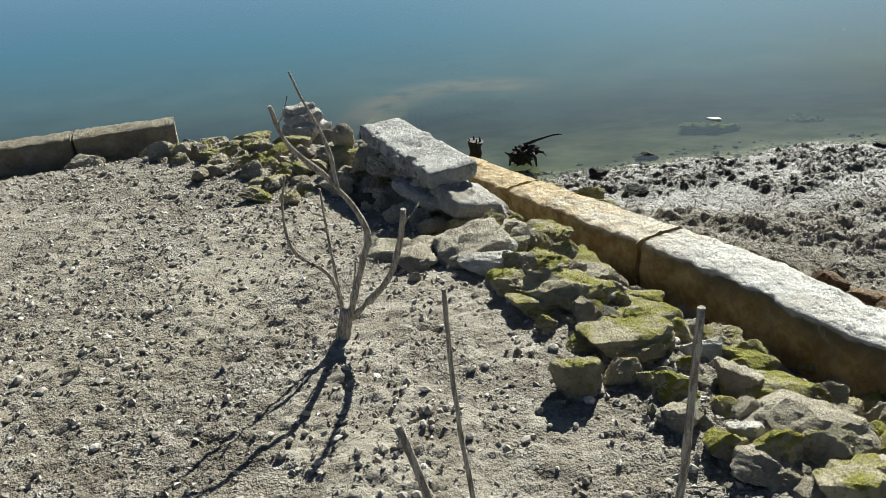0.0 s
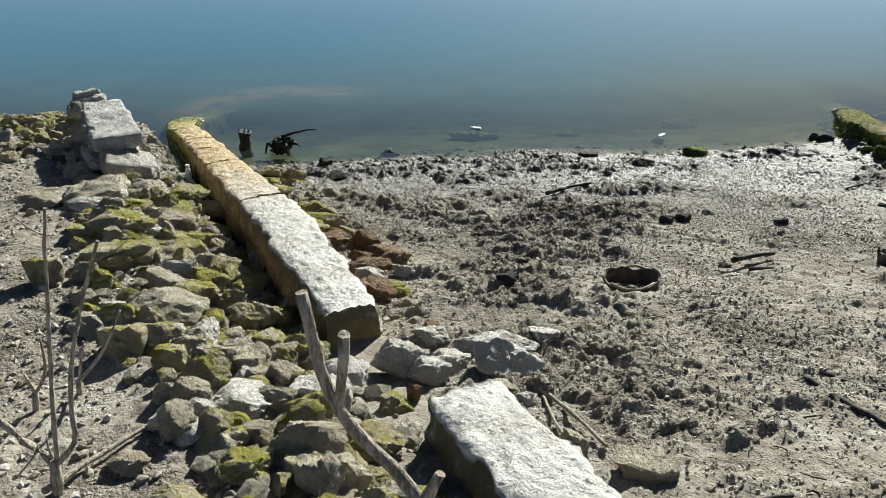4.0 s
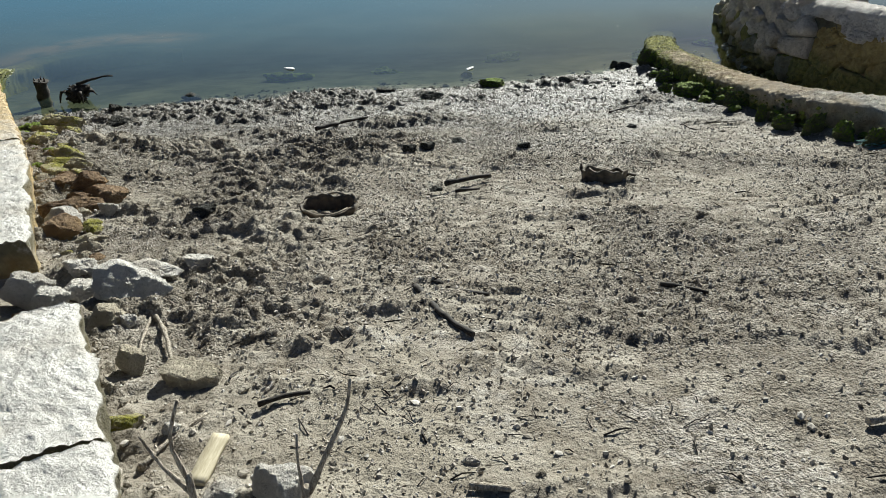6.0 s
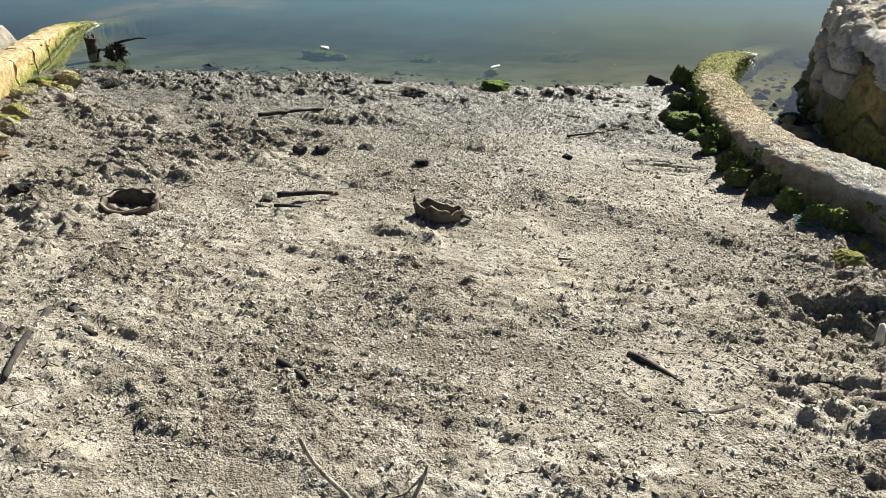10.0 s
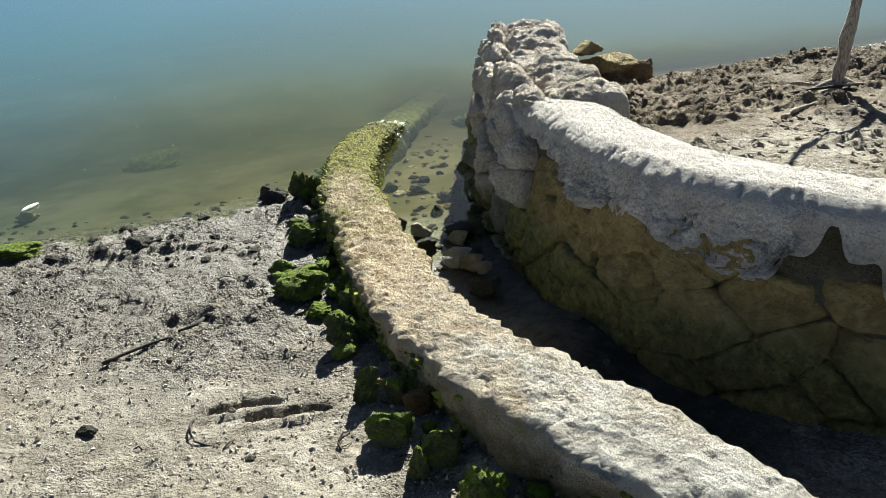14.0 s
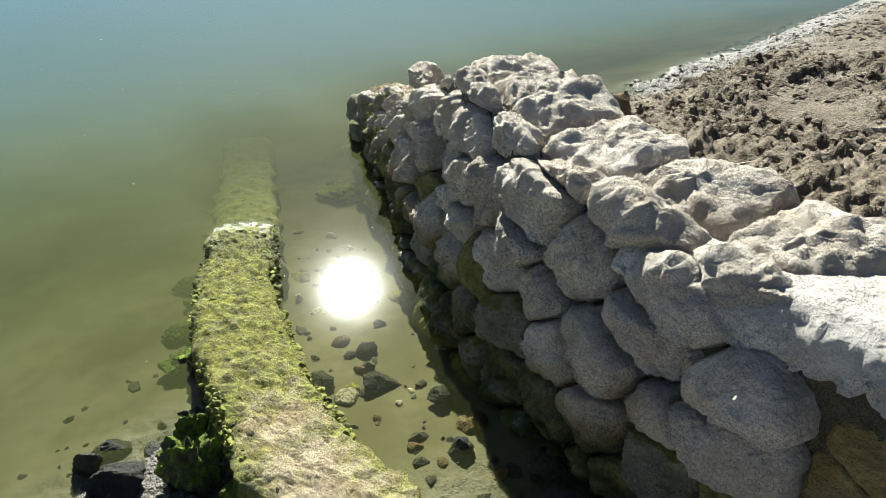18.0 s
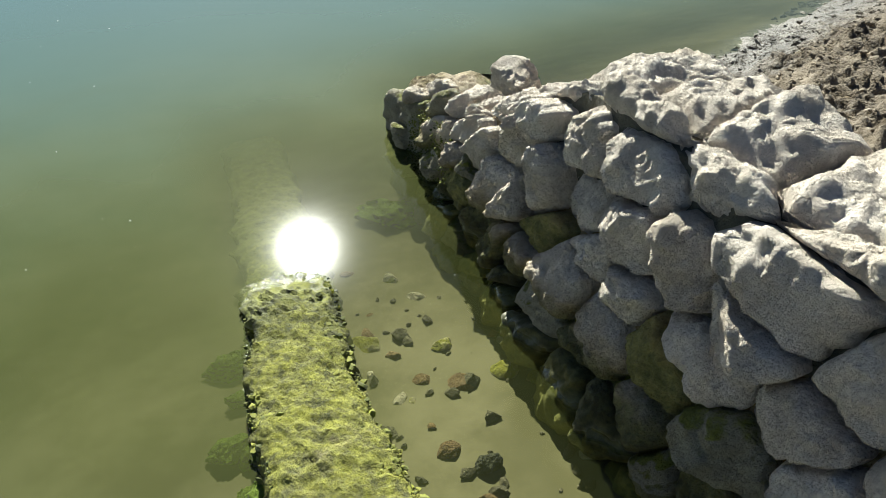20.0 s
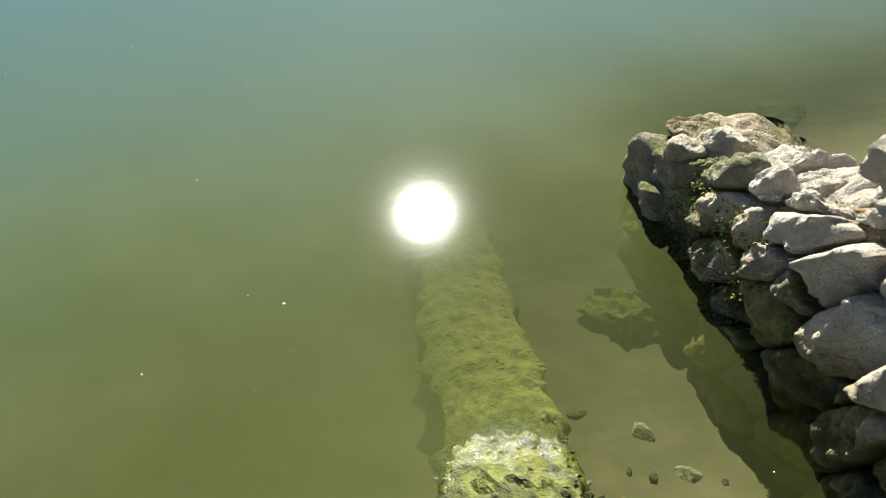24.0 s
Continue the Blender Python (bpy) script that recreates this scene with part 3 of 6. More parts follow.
# ---- helpers for things ----
def empty(name, x, y, z, label, category, group="", kind="", turn=0.0):
    ob = new(name)
    ob.matrix_world = pose(x, y, z, 0, 0, turn)
    return tagged(ob, label, category, group, kind)


def part(name, mesh, material, parent, label=""):
    """One mesh object under a thing; a bmesh or mesh in the thing's own space."""
    if isinstance(mesh, bmesh.types.BMesh):
        me = bpy.data.meshes.new(name)
        mesh.to_mesh(me)
        mesh.free()
        mesh = me
    if material and not mesh.materials:
        mesh.materials.append(material)
    ob = new(name, mesh)
    ob.parent = parent
    return tagged(ob, label)


def ground_z(x, y):
    return float(ground_height(np.array([x]), np.array([y]))[0])


def catmull(points, step):
    """Points along a smooth line through the given ones, any number of coordinates."""
    p = np.array(points, float)
    seg = np.r_[0, np.cumsum(np.linalg.norm(np.diff(p[:, :2], axis=0), axis=1))]
    s = np.arange(0, seg[-1], step)
    tang = np.gradient(p, seg, axis=0)
    i = np.clip(np.searchsorted(seg, s, "right") - 1, 0, len(p) - 2)
    h = (seg[i + 1] - seg[i])[:, None]
    u = ((s - seg[i])[:, None]) / h
    return (2 * u**3 - 3 * u**2 + 1) * p[i] + (u**3 - 2 * u**2 + u) * h * tang[i] + (-2 * u**3 + 3 * u**2) * p[i + 1] + (u**3 - u**2) * h * tang[i + 1]


def sweep(line, depth, ragged=0.012, step=0.018, batter=0.0, seed=0, crown=0.01, top_rough=None):
    """A rough wall along line rows (x, y, top, width): open-jointed top, worn edges, closed ends."""
    rows = catmull(line, step)
    d = np.gradient(rows[:, :2], axis=0)
    d /= np.linalg.norm(d, axis=1)[:, None]
    nrm = np.stack([-d[:, 1], d[:, 0]], 1)
    side = np.linspace(0, 1, 12)
    across = np.linspace(-1, 1, 28)[1:-1]
    prof = [(-1, -s) for s in side[::-1]] + [(a, 0) for a in across] + [(1, -s) for s in side]
    out = []
    for k, (x, y, top, wid) in enumerate(rows):
        for a, s in prof:
            w = wid / 2 * a * (1 + batter * -s)
            zz = top + s * depth + (crown * (1 - a * a) if s == 0 else 0)
            edge = abs(a) ** 6 * (1 + s)
            v = Vector((x + nrm[k, 0] * w, y + nrm[k, 1] * w, zz))
            n1 = noise.noise(v * 7 + Vector((seed, 0, 0)))
            n2 = noise.noise(v * 23 + Vector((0, seed, 0)))
            n3 = noise.noise(v * 60)
            push = ragged * (1.3 * n1 + 0.8 * n2 + 0.3 * n3) * (a if abs(a) == 1 else 0.4 * a) * (1 + 0.6 * edge)
            zz += (top_rough or ragged) * (0.6 * n2 + 0.65 * n3 + 0.5 * n1) * (1 if s > -0.2 else 0) - 0.018 * max(edge - 0.3, 0) * (1 + n2)
            out.append((x + nrm[k, 0] * (w + push), y + nrm[k, 1] * (w + push), zz))
    n = len(prof)
    quads = grid_quads(n, len(rows)).tolist()
    base = len(out)
    me = bpy.data.meshes.new("wall")
    faces = quads + [list(range(n)), list(range(base - 1, base - n - 1, -1))]
    me.from_pydata(out, [], faces)
    me.polygons.foreach_set("use_smooth", [True] * len(quads) + [False] * 2)
    me.update()
    return me


def cut_line(line, a, b):
    """The piece of a line between the parts a and b of its length."""
    p = catmull(line, 0.01)
    i, j = int(a * len(p)), max(int(b * len(p)), int(a * len(p)) + 4)
    q = p[i:j]
    return q[np.linspace(0, len(q) - 1, max(4, len(q) // 12)).astype(int)].tolist()


def low_wall(label, line, cuts, depth, group, material=None, **kw):
    wall = empty("low_wall", 0, 0, 0, label, "wall", group, "structure")
    for k, (a, b) in enumerate(zip(cuts, cuts[1:])):
        part("wall_block", sweep(cut_line(line, a + (0.0011 if k else 0), b), depth, **kw), material or LOW_WALL, wall)
    return wall


WALL_1 = [(2.025, 2.065, 0.478, 0.22), (1.63, 2.82, 0.458, 0.27), (1.41, 3.25, 0.435, 0.29), (1.02, 3.95, 0.365, 0.29), (0.62, 4.65, 0.30, 0.27), (0.19, 5.4, 0.235, 0.25), (-0.15, 6.0, 0.175, 0.25), (-0.5, 6.62, 0.10, 0.27), (-0.62, 7.05, 0.04, 0.27), (-0.64, 7.5, -0.04, 0.3), (-0.5, 8.15, -0.08, 0.32), (0.0, 8.66, -0.12, 0.34), (0.7, 8.9, -0.22, 0.3)]
WALL_2 = [(3.35, -0.3, 0.64, 0.27), (2.92, 0.55, 0.62, 0.27), (2.72, 0.97, 0.60, 0.27), (2.50, 1.36, 0.57, 0.25)]
WALL_3 = [(6.96, 3.2, 0.385, 0.32), (6.72, 3.72, 0.375, 0.30), (6.45, 4.12, 0.335, 0.31), (6.24, 4.53, 0.285, 0.30), (6.04, 5.37, 0.205, 0.29), (5.92, 6.05, 0.175, 0.27), (5.92, 6.6, 0.125, 0.27), (5.99, 7.05, 0.09, 0.27), (6.11, 7.45, 0.035, 0.27), (6.2, 7.8, -0.05, 0.27), (6.37, 8.4, -0.14, 0.27), (6.6, 9.3, -0.30, 0.27)]
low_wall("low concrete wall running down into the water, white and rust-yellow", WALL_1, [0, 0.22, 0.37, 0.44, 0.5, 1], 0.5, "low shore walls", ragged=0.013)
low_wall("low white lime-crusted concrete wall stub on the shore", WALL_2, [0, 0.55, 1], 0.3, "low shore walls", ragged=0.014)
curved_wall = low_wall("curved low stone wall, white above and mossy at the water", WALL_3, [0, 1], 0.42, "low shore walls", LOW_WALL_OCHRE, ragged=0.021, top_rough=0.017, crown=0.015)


# ---- stone shapes ----
def faceted(seed, facets=10, level=3, rough=0.05):
    """A broken stone about 1 across: a worn lump with cut faces."""
    rng = random.Random(seed)
    planes = []
    for _ in range(facets):
        n = Vector((rng.gauss(0, 1), rng.gauss(0, 1), rng.gauss(0, 1))).normalized()
        planes.append((n, rng.uniform(0.46, 0.82)))
    bm = bmesh.new()
    bmesh.ops.create_icosphere(bm, subdivisions=level, radius=1)
    off = Vector((seed * 3.1, seed * 1.7, 0))
    for v in bm.verts:
        d = v.co.normalized()
        r = min([1.0] + [q / d.dot(n) for n, q in planes if d.dot(n) > 0.05])
        v.co = d * (r + rough * noise.noise(d * 4 + off) * 2 + rough * noise.noise(d * 11 + off) + rough * 0.6 * noise.noise(d * 24 + off) + rough * 0.3 * noise.noise(d * 50 + off))
    lo = [min(v.co[k] for v in bm.verts) for k in range(3)]
    hi = [max(v.co[k] for v in bm.verts) for k in range(3)]
    for v in bm.verts:
        v.co = Vector([(v.co[k] - lo[k]) / (hi[k] - lo[k]) - 0.5 for k in range(3)])
    for f in bm.faces:
        f.smooth = True
    return bm


def rounded_block(seed, level=3, power=5.0, rough=0.075):
    """A rubble-wall stone about 1 across: a squarish lump with soft corners."""
    rng = random.Random(seed)
    bm = bmesh.new()
    bmesh.ops.create_icosphere(bm, subdivisions=level, radius=1)
    off = Vector((seed * 2.3, 0, seed * 1.1))
    sk = [rng.uniform(-0.3, 0.3) for _ in range(4)]
    cuts = [(Vector((rng.gauss(0, 1), rng.gauss(0, 0.6), rng.gauss(0, 1))).normalized(), rng.uniform(0.8, 1.05)) for _ in range(9)]
    for v in bm.verts:
        d = v.co.normalized()
        r = (abs(d.x) ** power + abs(d.y) ** power + abs(d.z) ** power) ** (-1 / power)
        r = min([r * 0.98] + [q / d.dot(n) for n, q in cuts if d.dot(n) > 0.1])
        r += rough * (1.7 * noise.noise(d * 2.2 + off) + 1.3 * noise.noise(d * 5 + off) + 1.0 * noise.noise(d * 11 + off) + 0.7 * noise.noise(d * 21 + off) + 0.45 * noise.noise(d * 45 + off))
        p = d * r
        v.co = Vector((p.x * (1 + sk[0] * p.z) + sk[1] * p.z * 0.4, p.y, p.z * (1 + sk[2] * p.x) + sk[3] * p.x * 0.4)) * 0.5
    for f in bm.faces:
        f.smooth = True
    return bm


def mesh_of(name, bm, sharp=None):
    me = bpy.data.meshes.new(name)
    bm.to_mesh(me)
    bm.free()
    if sharp:
        me.set_sharp_from_angle(angle=radians(sharp))
    return me


STONE_MATS = [PALE, GREY, MOSSY, GREEN, RUSTY, DARK_WET]
STONE_LABELS = ["pale broken limestone lump lying in the rubble", "grey weathered broken stone in the rubble", "yellow-green moss-covered broken stone", "bright green algae-covered stone at the wall's foot",
                "rust-brown stained broken stone beside the wall", "dark wet stone at the water's edge"]
SHAPES = [[None] * 9 for _ in STONE_MATS]
for k, m in enumerate(STONE_MATS):
    for j in range(9):
        me = mesh_of("stone", faceted(10 + j, 14, 4, 0.10) if m is GREEN else faceted(10 + j, 9 + j % 6, 4, 0.05), 33)
        me.materials.append(m)
        SHAPES[k][j] = me
rnd = random.Random(7)


def stone(x, y, w, h, m, z=None, turn=None, tilt=9, group="", deep=None):
    """One loose stone of width w and seen height h at x, y, sunk a little into what it lies on."""
    high = max(0.36 * w, 1.35 * h - 0.36 * w)
    if z is None:
        z = max(float(ground_base(x, y)), ground_z(x, y) - 0.012)
    ob = new("stone", SHAPES[m][rnd.randrange(9)])
    q = pose(x, y, z + 0.36 * high, rnd.uniform(-tilt, tilt), rnd.uniform(-tilt, tilt), rnd.uniform(-25, 25) if turn is None else turn)
    ob.matrix_world = q @ Matrix.Diagonal((w * 1.06, (deep or w * rnd.uniform(0.65, 0.95)), high * 1.15, 1))
    return tagged(ob, STONE_LABELS[m], "stone", group)


def stones(rows, group, **kw):
    for x, y, w, h, m in rows:
        stone(x, y, w, h, m, group=group, **kw)


PILE = "stones heaped round the slab"
stones([(-1.75, 5.98, 0.24, 0.16, 1), (-1.95, 5.85, 0.26, 0.11, 1), (-1.4, 4.99, 0.19, 0.07, 1), (-1.36, 5.3, 0.19, 0.08, 2), (-1.11, 4.84, 0.18, 0.06, 1), (-0.97, 4.67, 0.19, 0.09, 2), (-1.01, 4.44, 0.21, 0.08, 2),
        (-1.19, 5.42, 0.23, 0.11, 1), (-0.99, 5.09, 0.19, 0.12, 1), (-0.72, 4.46, 0.11, 0.06, 2), (-1.61, 5.73, 0.2, 0.08, 1), (-1.4, 5.85, 0.3, 0.1, 2), (-0.57, 4.74, 0.14, 0.15, 1), (-0.32, 4.22, 0.22, 0.14, 5)], PILE)
stones([(-0.02, 3.38, 0.22, 0.06, 1), (-0.01, 3.22, 0.06, 0.05, 1), (-2.6, 5.6, 0.3, 0.09, 1), (-1.15, 5.85, 0.26, 0.13, 2), (-0.8, 5.7, 0.25, 0.16, 1), (-1.55, 5.45, 0.17, 0.07, 2), (-1.25, 5.1, 0.15, 0.07, 1), (-0.85, 4.85, 0.2, 0.12, 2),
        (-0.62, 5.05, 0.22, 0.16, 1), (-1.75, 5.6, 0.15, 0.06, 1), (-1.0, 5.6, 0.2, 0.12, 2), (-0.55, 4.5, 0.2, 0.1, 1)], PILE)
DITCH = "stones in the ditch beside the low wall"
stones([(0.3, 3.32, 0.23, 0.13, 0), (0.44, 3.51, 0.2, 0.11, 1), (0.4, 3.03, 0.13, 0.11, 2), (0.55, 3.29, 0.22, 0.09, 2), (0.64, 2.93, 0.37, 0.19, 2), (0.51, 2.89, 0.21, 0.09, 2), (0.53, 2.71, 0.09, 0.08, 2), (0.63, 2.77, 0.08, 0.05, 1), (0.82, 2.56, 0.31, 0.17, 2),
        (0.65, 2.58, 0.13, 0.07, 2), (0.6, 2.29, 0.16, 0.16, 2), (0.75, 2.35, 0.13, 0.11, 2), (0.83, 2.3, 0.08, 0.08, 2), (0.89, 2.23, 0.13, 0.11, 2), (1.09, 2.59, 0.16, 0.11, 0), (1.3, 2.81, 0.27, 0.09, 2), (1.46, 3.03, 0.17, 0.1, 5), (1.23, 2.52, 0.22, 0.08, 2)], DITCH)
stones([(1.48, 2.72, 0.13, 0.1, 1), (1.62, 2.73, 0.2, 0.14, 2), (1.22, 2.3, 0.29, 0.12, 2), (1.5, 2.49, 0.15, 0.1, 2), (1.66, 2.61, 0.11, 0.07, 0), (1.49, 2.28, 0.13, 0.09, 2), (1.24, 2.04, 0.38, 0.13, 1), (1.06, 1.99, 0.1, 0.09, 0), (1.08, 1.83, 0.22, 0.09, 1), (1.27, 1.77, 0.25, 0.12, 2),
        (0.95, 3.1, 0.24, 0.1, 2), (1.05, 3.35, 0.2, 0.1, 2), (0.85, 3.6, 0.26, 0.1, 2), (0.62, 3.85, 0.3, 0.13, 2), (1.2, 2.98, 0.18, 0.09, 1), (0.75, 3.25, 0.2, 0.1, 1)], DITCH)
GAP = "stones between the two low walls"
stones([(1.58, 2.17, 0.19, 0.17, 1), (1.81, 1.95, 0.15, 0.14, 2), (1.66, 2.06, 0.19, 0.09, 2), (1.32, 1.75, 0.16, 0.12, 2), (1.69, 1.7, 0.15, 0.09, 1), (1.83, 1.74, 0.11, 0.12, 2), (1.47, 1.7, 0.17, 0.11, 1)], GAP)
stones([(1.66, 1.2, 0.18, 0.1, 0), (1.53, 1.35, 0.09, 0.09, 1), (2.28, 1.48, 0.12, 0.08, 2),
        (2.33, 1.54, 0.05, 0.07, 4), (1.8, 1.13, 0.12, 0.08, 1), (1.43, 1.71, 0.16, 0.08, 2), (1.55, 1.84, 0.18, 0.09, 1), (1.71, 1.9, 0.12, 0.1, 2), (1.81, 2.1, 0.12, 0.11, 2), (1.81, 1.65, 0.19, 0.06, 1)], GAP)
stones([(2.33, 0.83, 0.26, 0.13, 1), (2.24, 0.78, 0.11, 0.05, 2), (1.5, 1.75, 0.2, 0.09, 1), (2.02, 0.79, 0.18, 0.09, 2), (2.42, 0.95, 0.14, 0.06, 2), (2.26, 1.04, 0.12, 0.06, 2), (1.9, 1, 0.18, 0.11, 2), (2.15, 0.6, 0.2, 0.1, 1), (1.75, 0.85, 0.2, 0.1, 2), (2.5, 0.6, 0.16, 0.08, 1), (1.55, 1.02, 0.14, 0.07, 1)], GAP)
stones([(2.25, 1.78, 0.22, 0.17, 0), (2.37, 1.7, 0.16, 0.12, 0), (2.43, 1.82, 0.17, 0.1, 0), (2.65, 1.81, 0.27, 0.19, 0), (2.35, 2.02, 0.15, 0.1, 0), (2.68, 1.99, 0.19, 0.07, 0), (2.81, 2.11, 0.12, 0.06, 0), (2.5, 1.97, 0.11, 0.08, 0), (2.63, 1.56, 0.13, 0.1, 1), (2.71, 1.55, 0.07, 0.06, 0), (2.04, 1.71, 0.21, 0.1, 0), (2.03, 1.47, 0.19, 0.15, 0), (1.96, 1.29, 0.17, 0.06, 0), (1.76, 1.38, 0.24, 0.12, 0), (2.06, 1.09, 0.25, 0.19, 1), (2.23, 1.19, 0.21, 0.13, 2), (2.85, 1.22, 0.1, 0.11, 1)], GAP)
EDGE = "stones along the low wall on the beach"
stones([(1.95, 3.19, 0.25, 0.1, 4), (1.93, 3.0, 0.23, 0.1, 4), (2.03, 2.56, 0.21, 0.12, 4), (3.06, 1.15, 0.18, 0.06, 1), (3.08, 0.87, 0.06, 0.04, 0), (0.86, 4.92, 0.24, 0.12, 2), (1.08, 4.81, 0.21, 0.12, 2), (1.46, 3.85, 0.2, 0.1, 2), (2.66, 2.74, 0.12, 0.07, 5)], EDGE)
stones([(1.66, 3.38, 0.22, 0.11, 4), (2.05, 3.1, 0.19, 0.12, 4), (1.85, 3.13, 0.18, 0.1, 4), (1.0, 4.98, 0.24, 0.16, 2), (1.05, 4.45, 0.21, 0.11, 2), (1.35, 4.05, 0.17, 0.09, 2), (1.5, 3.68, 0.18, 0.08, 2), (1.32, 5.06, 0.19, 0.09, 5), (2.12, 2.9, 0.1, 0.08, 0),
        (2.1, 2.7, 0.12, 0.06, 2), (2.2, 2.45, 0.13, 0.07, 1), (0.78, 5.2, 0.2, 0.1, 2), (1.25, 4.3, 0.13, 0.07, 2), (1.6, 3.55, 0.14, 0.08, 4), (2.95, 0.9, 0.1, 0.06, 2)], EDGE)
stones([(3.44, 0.58, 0.15, 0.12, 0), (3.3, 0.33, 0.12, 0.08, 0), (3.29, 0.62, 0.1, 0.04, 0), (3.2, 0.44, 0.09, 0.08, 0), (3.56, 0.39, 0.09, 0.06, 1), (3.63, 0.55, 0.07, 0.04, 1), (3.46, 0.37, 0.06, 0.04, 1), (3.59, 0.44, 0.06, 0.03, 1), (3.9, 0.72, 0.05, 0.03, 0), (5.45, 0.93, 0.13, 0.07, 0)], EDGE)
FOOT = "green stones at the foot of the curved low wall"
stones([(x, y, w * 1.1, h * 1.12, m) for x, y, w, h, m in [(5.72, 5.15, 0.21, 0.14, 3), (5.69, 5.72, 0.16, 0.12, 3), (5.67, 6.24, 0.15, 0.17, 3), (5.8, 4.97, 0.1, 0.06, 3), (5.91, 4.7, 0.1, 0.12, 3), (5.99, 4.36, 0.08, 0.11, 3), (6.06, 4.14, 0.13, 0.11, 3), (6.2, 3.99, 0.1, 0.13, 3), (6.13, 3.95, 0.06, 0.09, 3), (6.29, 3.79, 0.12, 0.13, 3),
        (6.39, 3.62, 0.12, 0.12, 3), (6.47, 3.54, 0.1, 0.11, 3), (6.15, 4.27, 0.08, 0.08, 4), (5.49, 6.37, 0.14, 0.09, 5), (5.99, 4.75, 0.09, 0.08, 3), (6.07, 4.38, 0.08, 0.07, 2), (5.62, 5.4, 0.1, 0.08, 3), (5.78, 6.0, 0.1, 0.1, 3), (5.7, 6.45, 0.1, 0.1, 3)]], FOOT)
CHANNEL = "wet stones in the channel between the walls"
stones([(6.13, 6.62, 0.09, 0.06, 5), (6.36, 6.1, 0.07, 0.06, 5), (6.44, 5.37, 0.13, 0.09, 1), (6.27, 5.64, 0.13, 0.07, 5), (6.44, 5.75, 0.16, 0.09, 5), (6.47, 5.1, 0.12, 0.08, 5), (6.5, 5.3, 0.08, 0.06, 1), (6.33, 6.73, 0.07, 0.05, 5), (6.26, 5.78, 0.1, 0.08, 1),
        (6.4, 5.5, 0.13, 0.06, 0), (6.37, 5.41, 0.09, 0.06, 0), (5.43, 6.49, 0.08, 0.09, 5), (5.5, 6.54, 0.11, 0.06, 5), (5.5, 6.33, 0.1, 0.05, 5), (6.42, 5.66, 0.1, 0.08, 1), (6.17, 5.92, 0.05, 0.06, 5), (6.3, 6.52, 0.12, 0.05, 5), (6.42, 6.34, 0.08, 0.06, 5)], CHANNEL)
END = "stones at the broken end of the curved low wall"
stones([(6.47, 3.21, 0.15, 0.07, 2), (6.61, 3.11, 0.11, 0.06, 2), (6.7, 3.05, 0.2, 0.12, 0), (6.7, 2.85, 0.12, 0.08, 2), (6.82, 2.92, 0.11, 0.07, 3), (6.97, 2.93, 0.19, 0.08, 0), (6.73, 2.74, 0.13, 0.06, 0), (6.75, 2.64, 0.13, 0.08, 2), (6.89, 2.65, 0.16, 0.11, 2), (7.05, 2.83, 0.15, 0.09, 2),
        (7.15, 2.98, 0.14, 0.08, 2), (6.75, 2.31, 0.13, 0.10, 1), (6.86, 2.17, 0.15, 0.04, 1), (6.6, 3.42, 0.09, 0.06, 2), (7.22, 3.2, 0.14, 0.12, 1), (7.2, 2.7, 0.16, 0.09, 2), (7.05, 2.5, 0.15, 0.08, 1)], END)
SHORE = "dark clods and stones along the waterline"
stones([(4.28, 5.95, 0.23, 0.1, 3), (3.76, 5.5, 0.17, 0.05, 5), (4.9, 5.85, 0.13, 0.08, 5), (4.72, 5.86, 0.08, 0.05, 5), (1.62, 6.05, 0.18, 0.09, 5), (1.36, 5.12, 0.16, 0.08, 5), (3.36, 5.85, 0.15, 0.05, 5), (3.63, 3.84, 0.09, 0.07, 5), (3.74, 3.9, 0.1, 0.07, 5), (4.35, 3.95, 0.08, 0.05, 5), (3.8, 3.14, 0.07, 0.03, 5),
        (2.62, 2.79, 0.1, 0.05, 1), (5.12, 4.34, 0.07, 0.04, 5), (5.25, 5.9, 0.06, 0.04, 5), (1.15, 5.5, 0.14, 0.08, 5), (4.07, 6.6, 0.12, 0.07, 2), (3.95, 4.1, 0.1, 0.05, 5)], SHORE)
stone(6.80, 8.10, 0.32, 0.17, 3, z=-0.25, group="submerged boulders")
stone(8.1, 8.95, 0.36, 0.14, 3, z=-0.26, group="submerged boulders")
stone(2.34, 6.9, 0.5, 0.14, 3, z=-0.20, group="submerged boulders")
stone(3.3, 7.1, 0.4, 0.12, 3, z=-0.22, group="submerged boulders")
stone(4.44, 7.7, 0.5, 0.14, 3, z=-0.29, group="submerged boulders")
BANK = "stones on the bank behind the rubble wall"
for row in [(7.46, 7.36, 0.22, 0.13, 1), (7.42, 7.12, 0.24, 0.12, 1), (7.55, 7.08, 0.22, 0.1, 2), (7.3, 7.5, 0.2, 0.16, 1), (8.02, 4.62, 0.26, 0.14, 1), (7.62, 7.24, 0.2, 0.16, 4), (7.5, 7.6, 0.2, 0.12, 4), (7.82, 7.4, 0.24, 0.2, 4), (7.68, 7.5, 0.2, 0.2, 4)]:
    stone(*row, group=BANK)


# smaller stones between the named ones, thick in the ditch and the gap
fill = random.Random(99)
HEAP_MESHES = [mesh_of("small_stone", faceted(60 + j, 9 + j % 5, 3)) for j in range(9)]
HEAP = [np.array([v.co[:] for v in me.vertices]) for me in HEAP_MESHES]
HEAP_FACES = np.array([p.vertices[:] for p in HEAP_MESHES[0].polygons])


